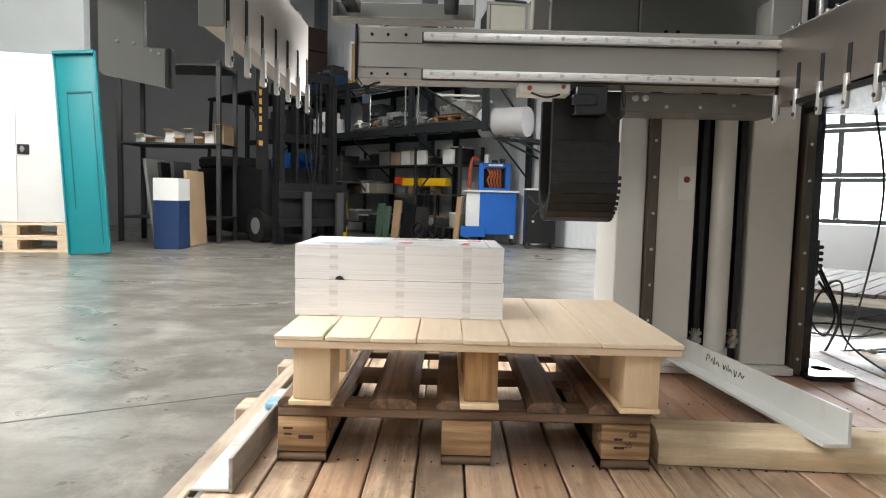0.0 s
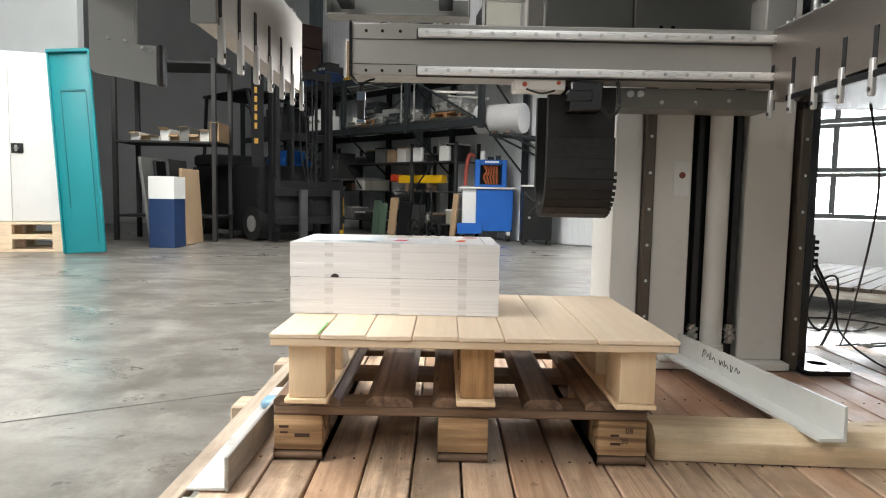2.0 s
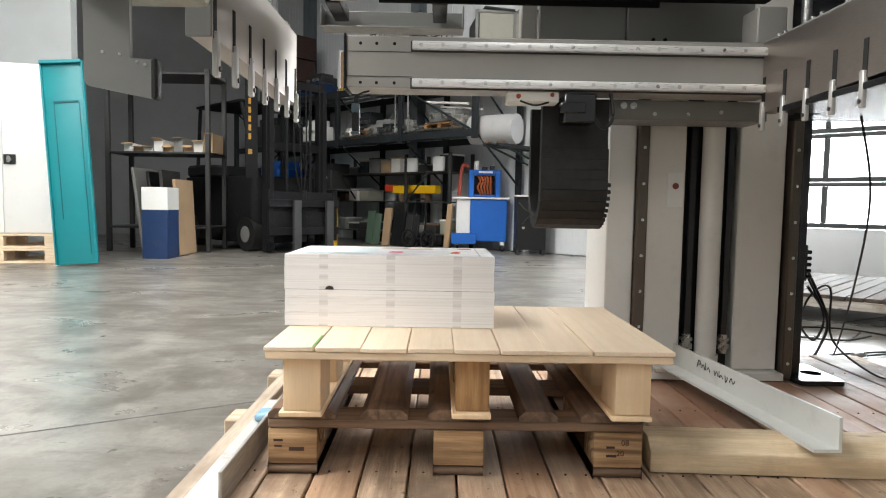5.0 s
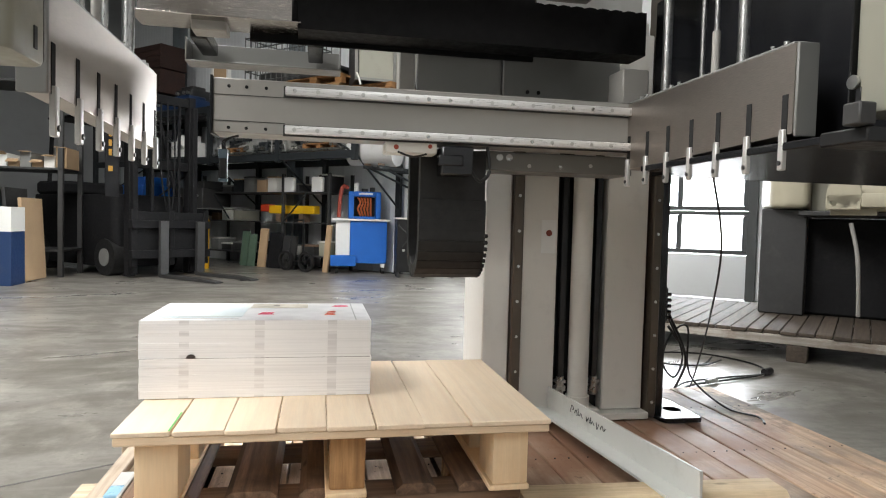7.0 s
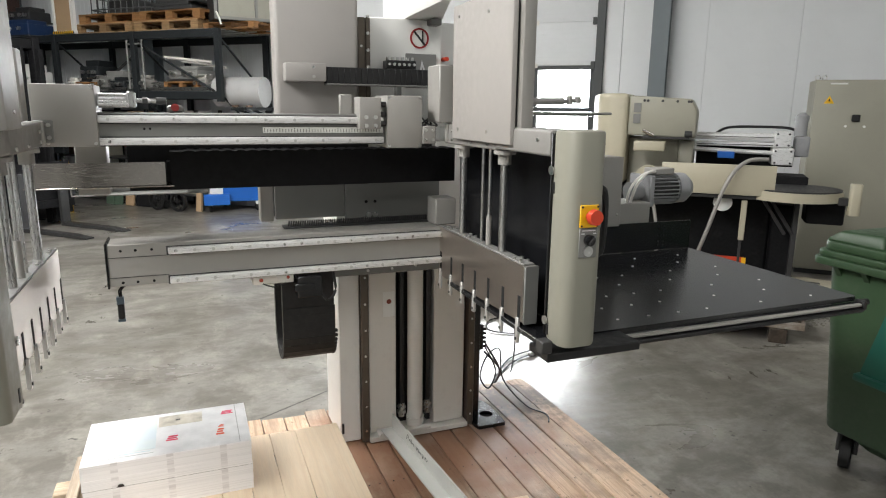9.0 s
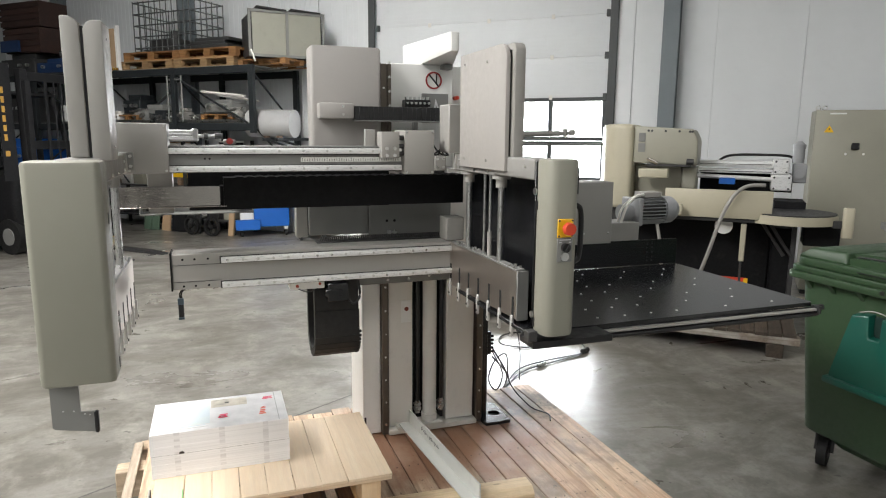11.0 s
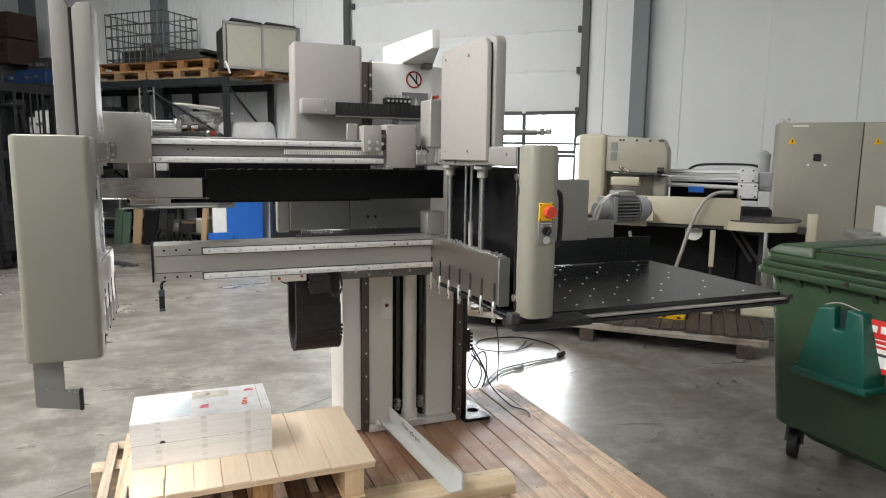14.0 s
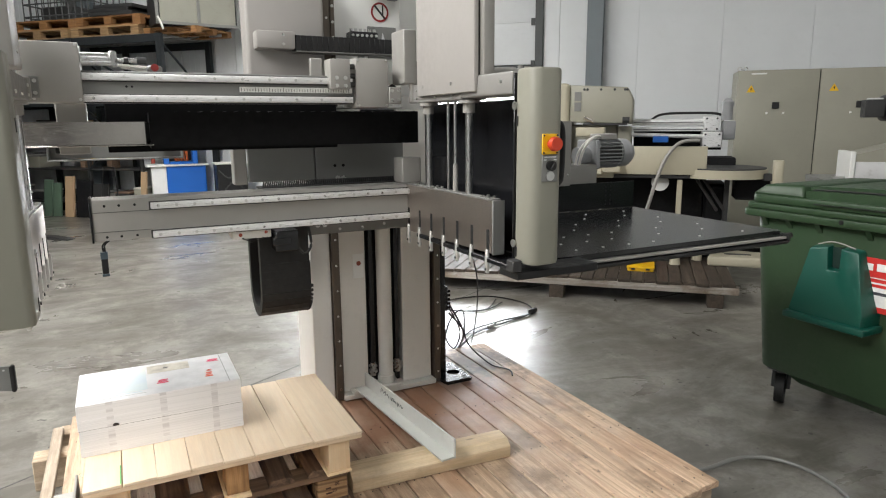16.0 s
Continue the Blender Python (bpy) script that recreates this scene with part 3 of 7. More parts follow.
# ---------- timber and angle irons ----------
solo("timber_beam", bevelled([(0.0, 0.0), (-0.002, 0.046), (0.028, 0.071), (0.098, 0.072), (0.1, 0.0)], 0.0, 0.64, "x", 0.003, 2), TIMB, "sawn timber with a waney edge lying across the plank platform", "timber", m=Matrix.Translation((0.829, 0.034, 0.0008)) @ Matrix.Rotation(radians(-2.8), 4, "Z"))
ANGLEM = paint("grey_white_angle_paint", (0.60, 0.61, 0.58), 0.42, 0.06, 0.06, dirt=0.25)
iron = thing("angle_iron", (1.2, 0.45, 0.05), "grey-white painted angle iron resting on the timber", "angle iron", "angle irons")
TILT = Matrix.Translation((1.212, -0.025, 0.0732)) @ Matrix.Rotation(radians(3.2), 4, "Z") @ Matrix.Rotation(radians(-1.7), 4, "X")
bar = part("profile", G([(-0.06, 0.0), (0.0, 0.0), (0.0, 0.075), (-0.007, 0.075), (-0.007, 0.007), (-0.06, 0.007)], 0.0, 0.845, "y"), ANGLEM, iron)
bar.matrix_basis = TILT
PEN = plain("marker_ink", (0.02, 0.02, 0.025), 0.6)
strokes = (
    [(0.40, 0.036), (0.41, 0.06), (0.425, 0.052), (0.412, 0.046)], [(0.43, 0.04), (0.44, 0.052), (0.45, 0.04), (0.445, 0.036)], [(0.455, 0.06), (0.458, 0.038)], [(0.465, 0.04), (0.475, 0.05), (0.485, 0.036)],
    [(0.51, 0.05), (0.515, 0.036), (0.525, 0.05), (0.535, 0.036)], [(0.54, 0.055), (0.542, 0.036), (0.552, 0.046), (0.562, 0.036)], [(0.575, 0.05), (0.58, 0.03), (0.59, 0.048)], [(0.6, 0.036), (0.61, 0.05), (0.62, 0.036), (0.63, 0.046)])
for pts in strokes:
    part("pen_stroke", tube([(-0.0078, 1.06 - y, z) for y, z in pts], 0.0011, 5, 4), PEN, bar, "black handwritten stroke")
for ob in [o for o in bar.children]:
    ob.matrix_basis = Matrix()
left_iron = thing("angle_iron", (-0.08, 0.2, 0.0), "worn angle with flaking white paint lying beside the pallet", "angle iron", "angle irons")
part("flange", B(-0.128, -0.054, -0.155, 0.5, 0.0012, 0.008, 0.002), paint("flaking_white_paint", (0.5, 0.5, 0.48), 0.65, 0.3, 0.3, dirt=0.95, grime=(0.2, 0.17, 0.13)), left_iron, "white flaking top flange")
part("web", B(-0.0535, -0.045, -0.158, 0.5, 0.0012, 0.07, 0.002), wood("weathered_grey_paint", (0.47, 0.46, 0.43), (0.27, 0.255, 0.23), "y", 0.7, 0.75, (0.15, 0.12, 0.095), False, 0.1, False, 0.35), left_iron, "weathered grey upright side")
solo("plastic_scrap", R(-0.115, -0.07, 0.3, 0.36, 0.0085, 0.03, 0.009, "xyz", 0), paint("crumpled_blue_film", (0.25, 0.45, 0.6), 0.3, 0.3, 0.5), "scrap of crumpled pale blue film on the platform edge", "plastic scrap")

# ---------- stacking machine ----------
mach = thing("stacking_machine", (1.3, 0.95, 0.0), "grey pile unloading machine with grippers, mast and black table", "stacking machine")

# mast
body = part("mast", [B(0.945, 1.53, 0.90, 1.13, 0.03, 1.42, 0.004), B(1.06, 1.50, 0.90, 1.13, 1.42, 1.858, 0.004)], WHITEP, mach, "off-white painted mast box")
part("side_panel", B(0.925, 1.018, 0.845, 1.135, 0.005, 1.36, 0.004), WHITEP, body)
part("front_panel", B(1.058, 1.185, 0.842, 0.898, 0.03, 1.36, 0.004), PALE, body)
part("front_panel", B(1.368, 1.522, 0.842, 0.898, 0.03, 1.36, 0.004), PALE, body)
part("foot_strip", B(1.05, 1.53, 0.80, 0.898, 0.003, 0.028, 0.003), PALE, body)
part("slot", B(1.187, 1.366, 0.885, 0.899, 0.03, 1.36, 0), BLACK, body)
part("lift_cylinder", [C((1.277, 0.845, 0.07), (1.277, 0.845, 1.2), 0.036, 24), C((1.277, 0.845, 0.045), (1.277, 0.845, 0.085), 0.042, 24), B(1.09, 1.34, 0.79, 0.884, 0.029, 0.047, 0.004)], PALE, mach, "pale lift cylinder standing in the mast slot")
for x in (1.215, 1.342):
    rod = part("lift_chain", B(x - 0.011, x + 0.011, 0.85, 0.868, 0.12, 1.2, 0.002), BLACK, mach)
    part("chain_anchor", [C((x, 0.857, 0.085), (x, 0.857, 0.15), 0.014, 12), C((x, 0.857, 0.1), (x, 0.857, 0.118), 0.021, 6), C((x, 0.857, 0.128), (x, 0.857, 0.138), 0.021, 6)], BOLT, rod)
for x, side in ((1.036, 1), (1.548, 1)):
    rail = part("guide_rail", B(x - 0.017, x + 0.017, 0.815, 0.90, 0.004, 1.85, 0.004), RUSTY, mach, "greasy brown guide rail")
    part("rail_bolt", screws([(x, 0.815, 0.06 + 0.12 * i) for i in range(15)], (0, -1, 0), 0.0052, 0.003), BOLT, rail)
top_rail = part("guide_rail", B(1.0535, 1.073, 0.815, 0.867, 1.37, 1.85, 0.003), RUSTY, mach)
part("rail_bolt", screws([(1.063, 0.815, 1.40 + 0.065 * i) for i in range(8)], (0, -1, 0), 0.0065, 0.004), BOLT, top_rail)
part("edge_channel", B(1.565, 1.60, 0.83, 1.1, 0.004, 1.3, 0.003), SATIN, mach)
part("connector_box", [B(1.60, 1.665, 0.93, 1.02, 0.33, 0.46, 0.004), *[C((1.625, 0.94, 0.345 + 0.022 * i), (1.68, 0.94, 0.345 + 0.022 * i), 0.007, 8) for i in range(5)]], SATIN, mach)


def foot_plate(x0, x1, y0, y1, hx, hy, hr):
    def add(bm):
        n = 28
        inner = [bm.verts.new((hx + hr * math.cos(6.28318 * i / n), hy + hr * math.sin(6.28318 * i / n), 0.019)) for i in range(n)]
        outer = []
        for i in range(n):
            a = 6.28318 * i / n
            dx, dy = math.cos(a), math.sin(a)
            s = min((x1 - hx) / dx if dx > 1e-6 else 9, (x0 - hx) / dx if dx < -1e-6 else 9, (y1 - hy) / dy if dy > 1e-6 else 9, (y0 - hy) / dy if dy < -1e-6 else 9)
            outer.append(bm.verts.new((hx + s * dx, hy + s * dy, 0.019)))
        fs = [bm.faces.new((inner[i], outer[i], outer[(i + 1) % n], inner[(i + 1) % n])) for i in range(n)]
        r = bmesh.ops.extrude_face_region(bm, geom=fs)
        bmesh.ops.translate(bm, vec=(0, 0, -0.017), verts=[v for v in r["geom"] if isinstance(v, bmesh.types.BMVert)])
        bmesh.ops.recalc_face_normals(bm, faces=bm.faces[:])
    return add


HOLE = plain("hole_dark", (0.006, 0.006, 0.006), 0.9)
base = part("base_plate", foot_plate(1.56, 1.712, 0.752, 1.01, 1.655, 0.86, 0.033), SATIN, mach, "painted steel foot plate with a round hole")
part("hole_floor", C((1.655, 0.86, 0.001), (1.655, 0.86, 0.0035), 0.032, 20), HOLE, base)
part("cable_gland", [B(0.929, 0.939, 0.838, 0.846, 0.05, 0.10, 0.002)], BLACK, mach)

# mast head
def hull(points):
    """The convex body round a few corners, with lightly rounded edges."""
    def add(bm):
        t = bmesh.new()
        for p in points:
            t.verts.new(p)
        r = bmesh.ops.convex_hull(t, input=t.verts[:])
        bmesh.ops.delete(t, geom=[g for g in r["geom_interior"] if isinstance(g, bmesh.types.BMVert)], context="VERTS")
        bmesh.ops.dissolve_limit(t, angle_limit=0.03, verts=t.verts[:], edges=t.edges[:])
        bmesh.ops.bevel(t, geom=t.edges[:], offset=0.003, segments=2, affect="EDGES", profile=0.5)
        merge(bm, t)
    return add


head = part("mast_head", [B(1.075, 1.40, 0.868, 0.898, 1.365, 1.861, 0.004), hull([(1.24, 0.455, 1.955), (1.242, 0.455, 1.876), (1.236, 0.866, 1.8615), (1.235, 1.19, 1.985), (1.235, 1.19, 1.8615), (1.275, 0.455, 1.955), (1.275, 0.455, 1.876), (1.40, 0.866, 1.8615), (1.42, 1.19, 1.8615), (1.42, 1.19, 1.985), (1.40, 0.866, 1.965)])], WHITEP, mach, "white panel and overhanging hood at the mast head")
part("hood_lamp", B(1.33, 1.375, 0.80, 0.86, 1.835, 1.861, 0.004), SLATE, head)
part("ban_sign", ring((1.30, 0.866, 1.786), (0, -1, 0), 0.034, 0.042, 0.002, 28), plain("sign_dark_red", (0.30, 0.02, 0.02), 0.5), head, "red prohibition ring")
part("ban_bar", [B(1.296, 1.304, 0.864, 0.866, 1.748, 1.824, 0, 1, Matrix.Rotation(radians(-42), 4, "Y")), B(1.31, 1.317, 0.864, 0.8655, 1.766, 1.816, 0.001)], plain("sign_black", (0.02, 0.02, 0.02), 0.5), head)
PX, PZ = 0.037, 0.008
plaque = part("logo_plaque", B(1.20 + PX, 1.338 + PX, 0.862, 0.8675, 1.575 + PZ, 1.715 + PZ, 0.002), SLATE, head, "dark grey plaque with pale bars")
PALEINK = plain("pale_ink", (0.62, 0.62, 0.62), 0.5)
part("plaque_mark", G([(x + PX, z + PZ) for x, z in ((1.262, 1.635), (1.272, 1.69), (1.292, 1.635), (1.284, 1.635), (1.273, 1.665), (1.270, 1.635))], 0.8605, 0.8618, "y"), PALEINK, plaque)
for x0, x1, z0, z1 in ((1.207, 1.262, 1.622, 1.632), (1.29, 1.328, 1.622, 1.632), (1.21, 1.216, 1.634, 1.656), (1.235, 1.241, 1.634, 1.656), (1.30, 1.306, 1.634, 1.652), (1.29, 1.325, 1.60, 1.606)):
    part("plaque_bar", B(x0 + PX, x1 + PX, 0.8605, 0.8618, z0 + PZ, z1 + PZ, 0), PALEINK, plaque)
for x, z in ((1.203, 1.663), (1.42, 1.706)):
    part("red_button", C((x, 0.868 if x < 1.4 else 0.90, z), (x, 0.852, z), 0.009, 14), RED, head)
for x, z in ((1.175, 1.682), (1.175, 1.655)):
    part("key_switch", C((x, 0.868, z), (x, 0.862, z), 0.008, 12), BOLT, head)
part("junction_box", B(1.39, 1.445, 0.85, 0.899, 1.53, 1.636, 0.003), SLATE, head)
valve = part("valve_block", B(1.134, 1.26, 0.79, 0.85, 1.655, 1.688, 0.003), BLACK, mach)
for i in range(6):
    part("fitting", [C((1.144 + 0.0212 * i, 0.81, 1.688), (1.144 + 0.0212 * i, 0.81, 1.702), 0.007, 8), C((1.144 + 0.0212 * i, 0.79, 1.672), (1.144 + 0.0212 * i, 0.782, 1.672), 0.006, 8)], BOLT, valve)
part("valve_post", B(1.18, 1.20, 0.80, 0.84, 1.50, 1.6545, 0.002), SLATE, valve)
stick = part("mast_label", B(1.124, 1.178, 0.840, 0.8415, 0.585, 0.70, 0.0003), WHITEP, body, "small worn label with a red dot")
part("red_dot", C((1.152, 0.840, 0.655), (1.152, 0.8392, 0.655), 0.011, 14), plain("label_red_brown", (0.22, 0.05, 0.03), 0.6), stick)
part("ejector_cylinder", [C((1.40, 0.68, 1.528), (1.90, 0.68, 1.536), 0.014, 14), C((1.90, 0.68, 1.536), (1.985, 0.68, 1.54), 0.009, 12), C((1.93, 0.68, 1.52), (1.93, 0.68, 1.56), 0.013, 10), C((1.97, 0.68, 1.528), (1.97, 0.68, 1.556), 0.015, 10), B(1.36, 1.41, 0.66, 0.70, 1.45, 1.56, 0.004)], MID, mach, "grey pneumatic cylinder with fittings")
part("slim_rod", C((1.38, 0.70, 1.479), (2.165, 0.70, 1.484), 0.006, 10), SLATE, mach)
part("air_hose", [tube([(1.15 + 0.04 * i, 0.80, 1.49), (1.17 + 0.04 * i, 0.75, 1.44), (1.23 + 0.03 * i, 0.70, 1.43), (1.27, 0.66, 1.46)], 0.0038, 6) for i in range(4)], BLACK, mach)

# lifted carriage
part("carriage_flange", B(0.612, 0.664, 0.79, 0.86, 1.05, 1.31, 0.004), MID, mach)
car = part("carriage_plate", [B(0.668, 0.948, 0.775, 0.802, 1.06, 1.30, 0.003), B(0.951, 1.36, 0.770, 0.802, 1.02, 1.30, 0.003)], SLATE, mach, "grey carriage plate behind the lower beam")
part("plate_hole", [C((x, 0.7705, z), (x, 0.768, z), 0.0065, 12) for x, z in ((1.035, 1.118), (1.073, 1.118))], HOLE, car)
part("clamp_lug", [C((1.045 + 0.026 * i, 0.771, 1.064), (1.045 + 0.026 * i, 0.755, 1.064), 0.010, 12) for i in range(2)] + [B(1.02, 1.10, 0.756, 0.769, 1.042, 1.053, 0.002)], BOLT, car)
back = part("carriage_cover", [R(0.688, 1.012, 0.765, 0.88, 1.36, 1.912, 0.018, "yz", 0.003, 4)], COVER, mach, "tall pinkish grey carriage cover")
arm = part("chain_support", B(0.715, 0.868, 0.69, 0.764, 1.592, 1.66, 0.006, 2), COVER, mach)
part("screw", screws([(0.82, 0.69, 1.645), (0.82, 0.69, 1.61)], (0, -1, 0), 0.006), BOLT, arm)
chain = part("cable_chain", [B(0.87 + 0.0225 * i, 0.8922 + 0.0225 * i, 0.695, 0.755, 1.588, 1.648, 0.0015) for i in range(21)], BLACK, mach, "black plastic cable chain")
part("chain_tray", B(0.87, 1.345, 0.688, 0.76, 1.582, 1.587, 0.001), SLATE, mach)

# lower beam with its rails
beam = part("lower_beam", B(0.09, 1.30, 0.50, 0.62, 0.905, 1.048, 0.003), MID, mach, "grey horizontal beam with two guide rails")
part("end_cap", B(0.083, 0.0895, 0.496, 0.624, 0.90, 1.053, 0.001), SATIN, beam)
for z in (1.02, 0.918):
    r = part("slide_rail", B(0.275, 1.298, 0.478, 0.4995, z - 0.011, z + 0.011, 0.003, 2), ALU, beam, "bright linear guide rail")
    # Dark strip behind the rail draws the shadow line along its edges.
    part("rail_seat", B(0.27, 1.299, 0.4985, 0.4996, z - 0.016, z + 0.0145, 0), DARKST, r)
    part("rail_screw", [C((0.30 + 0.06 * i, 0.478, z), (0.30 + 0.06 * i, 0.4768, z), 0.0055, 10) for i in range(17)], BOLT, r)
part("joint_line", [B(0.092, 0.274, 0.4985, 0.4998, z, z + 0.0015, 0) for z in (1.003, 0.935)], DARKST, beam)
part("screw_hole", [C((x, 0.4997, z), (x, 0.498, z), 0.0045, 10) for x in (0.13, 0.175, 0.225) for z in (1.026, 0.918)], HOLE, beam)
comb = part("rack_comb", [B(0.70 + 0.0088 * i, 0.7045 + 0.0088 * i, 0.655, 0.668, 1.05, 1.071, 0.0008, 1, Matrix.Rotation(radians(14), 4, "Y")) for i in range(66)] + [B(0.68, 1.30, 0.622, 0.70, 1.044, 1.052, 0.002)], DARKST, mach, "row of dark steel teeth")
part("limit_cam", [B(1.25, 1.335, 0.52, 0.62, 1.05, 1.155, 0.004)], MID, mach)
under = part("cross_plate", B(0.845, 1.34, 0.62, 0.77, 0.845, 0.903, 0.003), SLATE, mach)
part("plate_bolt", [C((x, 0.62, 0.885), (x, 0.613, 0.885), 0.010, 12) for x in (0.905, 0.935)] + [C((x, 0.62, z), (x, 0.617, z), 0.006, 10) for x, z in ((1.0, 0.862), (1.1, 0.862), (1.2, 0.87))], BOLT, under)
sens = part("cable_sensor", [B(0.103, 0.124, 0.522, 0.542, 0.785, 0.862, 0.003)], BLACK, mach, "small hanging sensor with a blue cap")
part("sensor_cap", [B(0.102, 0.125, 0.521, 0.543, 0.838, 0.863, 0.001), B(0.102, 0.125, 0.521, 0.543, 0.776, 0.7845, 0.001)], paint("sensor_blue_grey", (0.07, 0.10, 0.125), 0.4), sens)
part("sensor_cable", [tube([(0.113, 0.532, 0.86), (0.111, 0.535, 0.882), (0.124, 0.55, 0.895), (0.15, 0.55, 0.903)], 0.003, 6), tube([(0.118, 0.532, 0.86), (0.118, 0.535, 0.885), (0.135, 0.55, 0.9)], 0.003, 6)], BLACK, sens)
br = part("switch_bracket", [B(0.545, 0.69, 0.50, 0.58, 0.872, 0.903, 0.003)], PALE, mach)
part("switch_mark", [C((0.575, 0.50, 0.888), (0.575, 0.4975, 0.888), 0.007, 10), C((0.67, 0.50, 0.893), (0.67, 0.4975, 0.893), 0.006, 10)], plain("sealing_red", (0.35, 0.06, 0.03), 0.6), br)
part("switch_box", [B(0.70, 0.79, 0.475, 0.56, 0.815, 0.895, 0.004), B(0.69, 0.76, 0.47, 0.50, 0.84, 0.87, 0.003)], SATIN, mach)
part("switch_cable", [tube([(0.785, 0.48, 0.83), (0.81, 0.475, 0.80), (0.84, 0.49, 0.83), (0.835, 0.50, 0.90)], 0.005, 6), tube([(0.58, 0.5, 0.875), (0.62, 0.49, 0.862), (0.66, 0.5, 0.872)], 0.003, 6)], BLACK, mach)
def belt(cy, cz, ro, ri, top, n=20):
    """A hanging U of cable chain in outline: down in front, round, and up behind."""
    arc = [math.pi + math.pi * i / n for i in range(n + 1)]
    return [(cy - ro, top)] + [(cy + ro * math.cos(a), cz + ro * math.sin(a)) for a in arc] + [(cy + ro, top), (cy + ri, top)] + [(cy + ri * math.cos(a), cz + ri * math.sin(a)) for a in reversed(arc)] + [(cy - ri, top)]


loop = part("cable_chain_loop", G(belt(0.70, 0.645, 0.13, 0.095, 0.895), 0.655, 0.85, "x"), RUBBER, mach, "hanging loop of black cable chain")
for k in range(15):
    a = math.pi + math.pi * (k - 3) / 13
    cy, cz = (0.70 + 0.131 * math.cos(a), 0.645 + 0.131 * math.sin(a)) if k >= 3 else (0.569, 0.645 + 0.03 * (3 - k))
    part("chain_link", B(0.654, 0.853, cy - 0.0025, cy + 0.0025, cz - 0.0154, cz + 0.0154, 0.001, 1, Matrix.Rotation(a - math.pi if k >= 3 else 0, 4, "X")), RUBBER, loop)
part("chain_rib", [B(0.8505, 0.862, 0.70 + 0.128 * math.cos(math.pi + math.pi * i / 20) - 0.007, 0.70 + 0.128 * math.cos(math.pi + math.pi * i / 20) + 0.007, 0.645 + 0.128 * math.sin(math.pi + math.pi * i / 20) - 0.006, 0.645 + 0.128 * math.sin(math.pi + math.pi * i / 20) + 0.006, 0.002) for i in range(21)], BLACK, loop)

# upper beam
ub = part("upper_beam", B(0.10, 1.03, 0.465, 0.56, 1.372, 1.475, 0.003), SLATE, mach, "grey upper beam with scale and rails")
for z in (1.455, 1.386):
    r = part("slide_rail", B(0.106, 1.02, 0.445, 0.4645, z - 0.0115, z + 0.0115, 0.003, 2), ALU, ub, "bright linear guide rail")
    # Same painted shadow outline as on the lower beam's rails.
    part("rail_seat", B(0.107, 1.02, 0.4635, 0.4646, z - 0.0155, z + 0.0145, 0), DARKST, r)
    part("rail_screw", [C((0.135 + 0.095 * i, 0.445, z), (0.135 + 0.095 * i, 0.4438, z), 0.005, 10) for i in range(10)], BOLT, r)
scale = part("scale_strip", B(0.60, 1.02, 0.458, 0.4645, 1.411, 1.43, 0.001), plain("scale_white", (0.72, 0.72, 0.68), 0.5), ub, "white ruled scale strip")
part("scale_tick", [B(0.605 + 0.01 * i, 0.6065 + 0.01 * i, 0.4572, 0.458, 1.414, 1.424 if i % 5 else 1.428, 0) for i in range(41)], plain("tick_black", (0.03, 0.03, 0.03), 0.6), scale)
part("scale_hole", [C((x, 0.465, 1.425), (x, 0.464, 1.425), 0.004, 8) for x in (0.235, 0.252)], HOLE, ub)
lh = part("rail_housing", B(-0.068, 0.106, 0.435, 0.60, 1.372, 1.558, 0.004, 2), MID, mach, "grey rail end housing")
part("screw", screws([(0.098, 0.435, 1.55), (0.098, 0.435, 1.381), (-0.03, 0.435, 1.383)], (0, -1, 0), 0.005), BOLT, lh)
hp = part("hinge_plate", B(-0.066, -0.012, 0.427, 0.4345, 1.385, 1.452, 0.003), SLATE, lh)
part("bolt", screws([(x, 0.427, z) for x in (-0.054, -0.024) for z in (1.40, 1.437)], (0, -1, 0), 0.006, 0.005), BOLT, hp)
rh = part("rail_housing", B(1.028, 1.16, 0.43, 0.60, 1.358, 1.542, 0.004, 2), MID, mach, "grey rail end housing")
part("screw", screws([(1.036, 0.43, 1.535), (1.15, 0.43, 1.535), (1.036, 0.43, 1.366), (1.15, 0.43, 1.366)], (0, -1, 0), 0.005), BOLT, rh)
hp = part("hinge_plate", B(1.1605, 1.212, 0.425, 0.45, 1.372, 1.436, 0.003), MID, rh)
part("bolt", screws([(x, 0.425, z) for x in (1.172, 1.20) for z in (1.387, 1.422)], (0, -1, 0), 0.006, 0.005), BOLT, hp)
sl = part("slide_block", B(0.925, 1.003, 0.42, 0.50, 1.425, 1.535, 0.004, 2), MID, mach, "grey sliding block with bolts")
part("bolt", screws([(x, 0.42, z) for x in (0.948, 0.982) for z in (1.437, 1.466)], (0, -1, 0), 0.0072, 0.006), BOLT, sl)
for z in (1.445, 1.475, 1.51):
    part("nut_shaft", C((1.0, 0.45, z), (1.03, 0.45, z), 0.010, 10), DARKST, sl)
part("stop_lug", B(0.878, 0.925, 0.52, 0.54, 1.47, 1.545, 0.003), MID, sl)
pc = part("air_cylinder", [C((0.11, 0.50, 1.515), (0.20, 0.50, 1.515), 0.020, 16), C((0.11, 0.47, 1.50), (0.195, 0.47, 1.50), 0.011, 12), C((0.20, 0.50, 1.512), (0.285, 0.50, 1.512), 0.007, 12), B(0.19, 0.215, 0.475, 0.525, 1.49, 1.54, 0.004)], CHROME, mach, "bright pneumatic cylinder on the upper beam")
part("cylinder_nut", C((0.235, 0.50, 1.512), (0.25, 0.50, 1.512), 0.012, 6), DARKST, pc)
part("rod_end", C((0.275, 0.50, 1.512), (0.305, 0.50, 1.512), 0.011, 10), DARKST, pc)
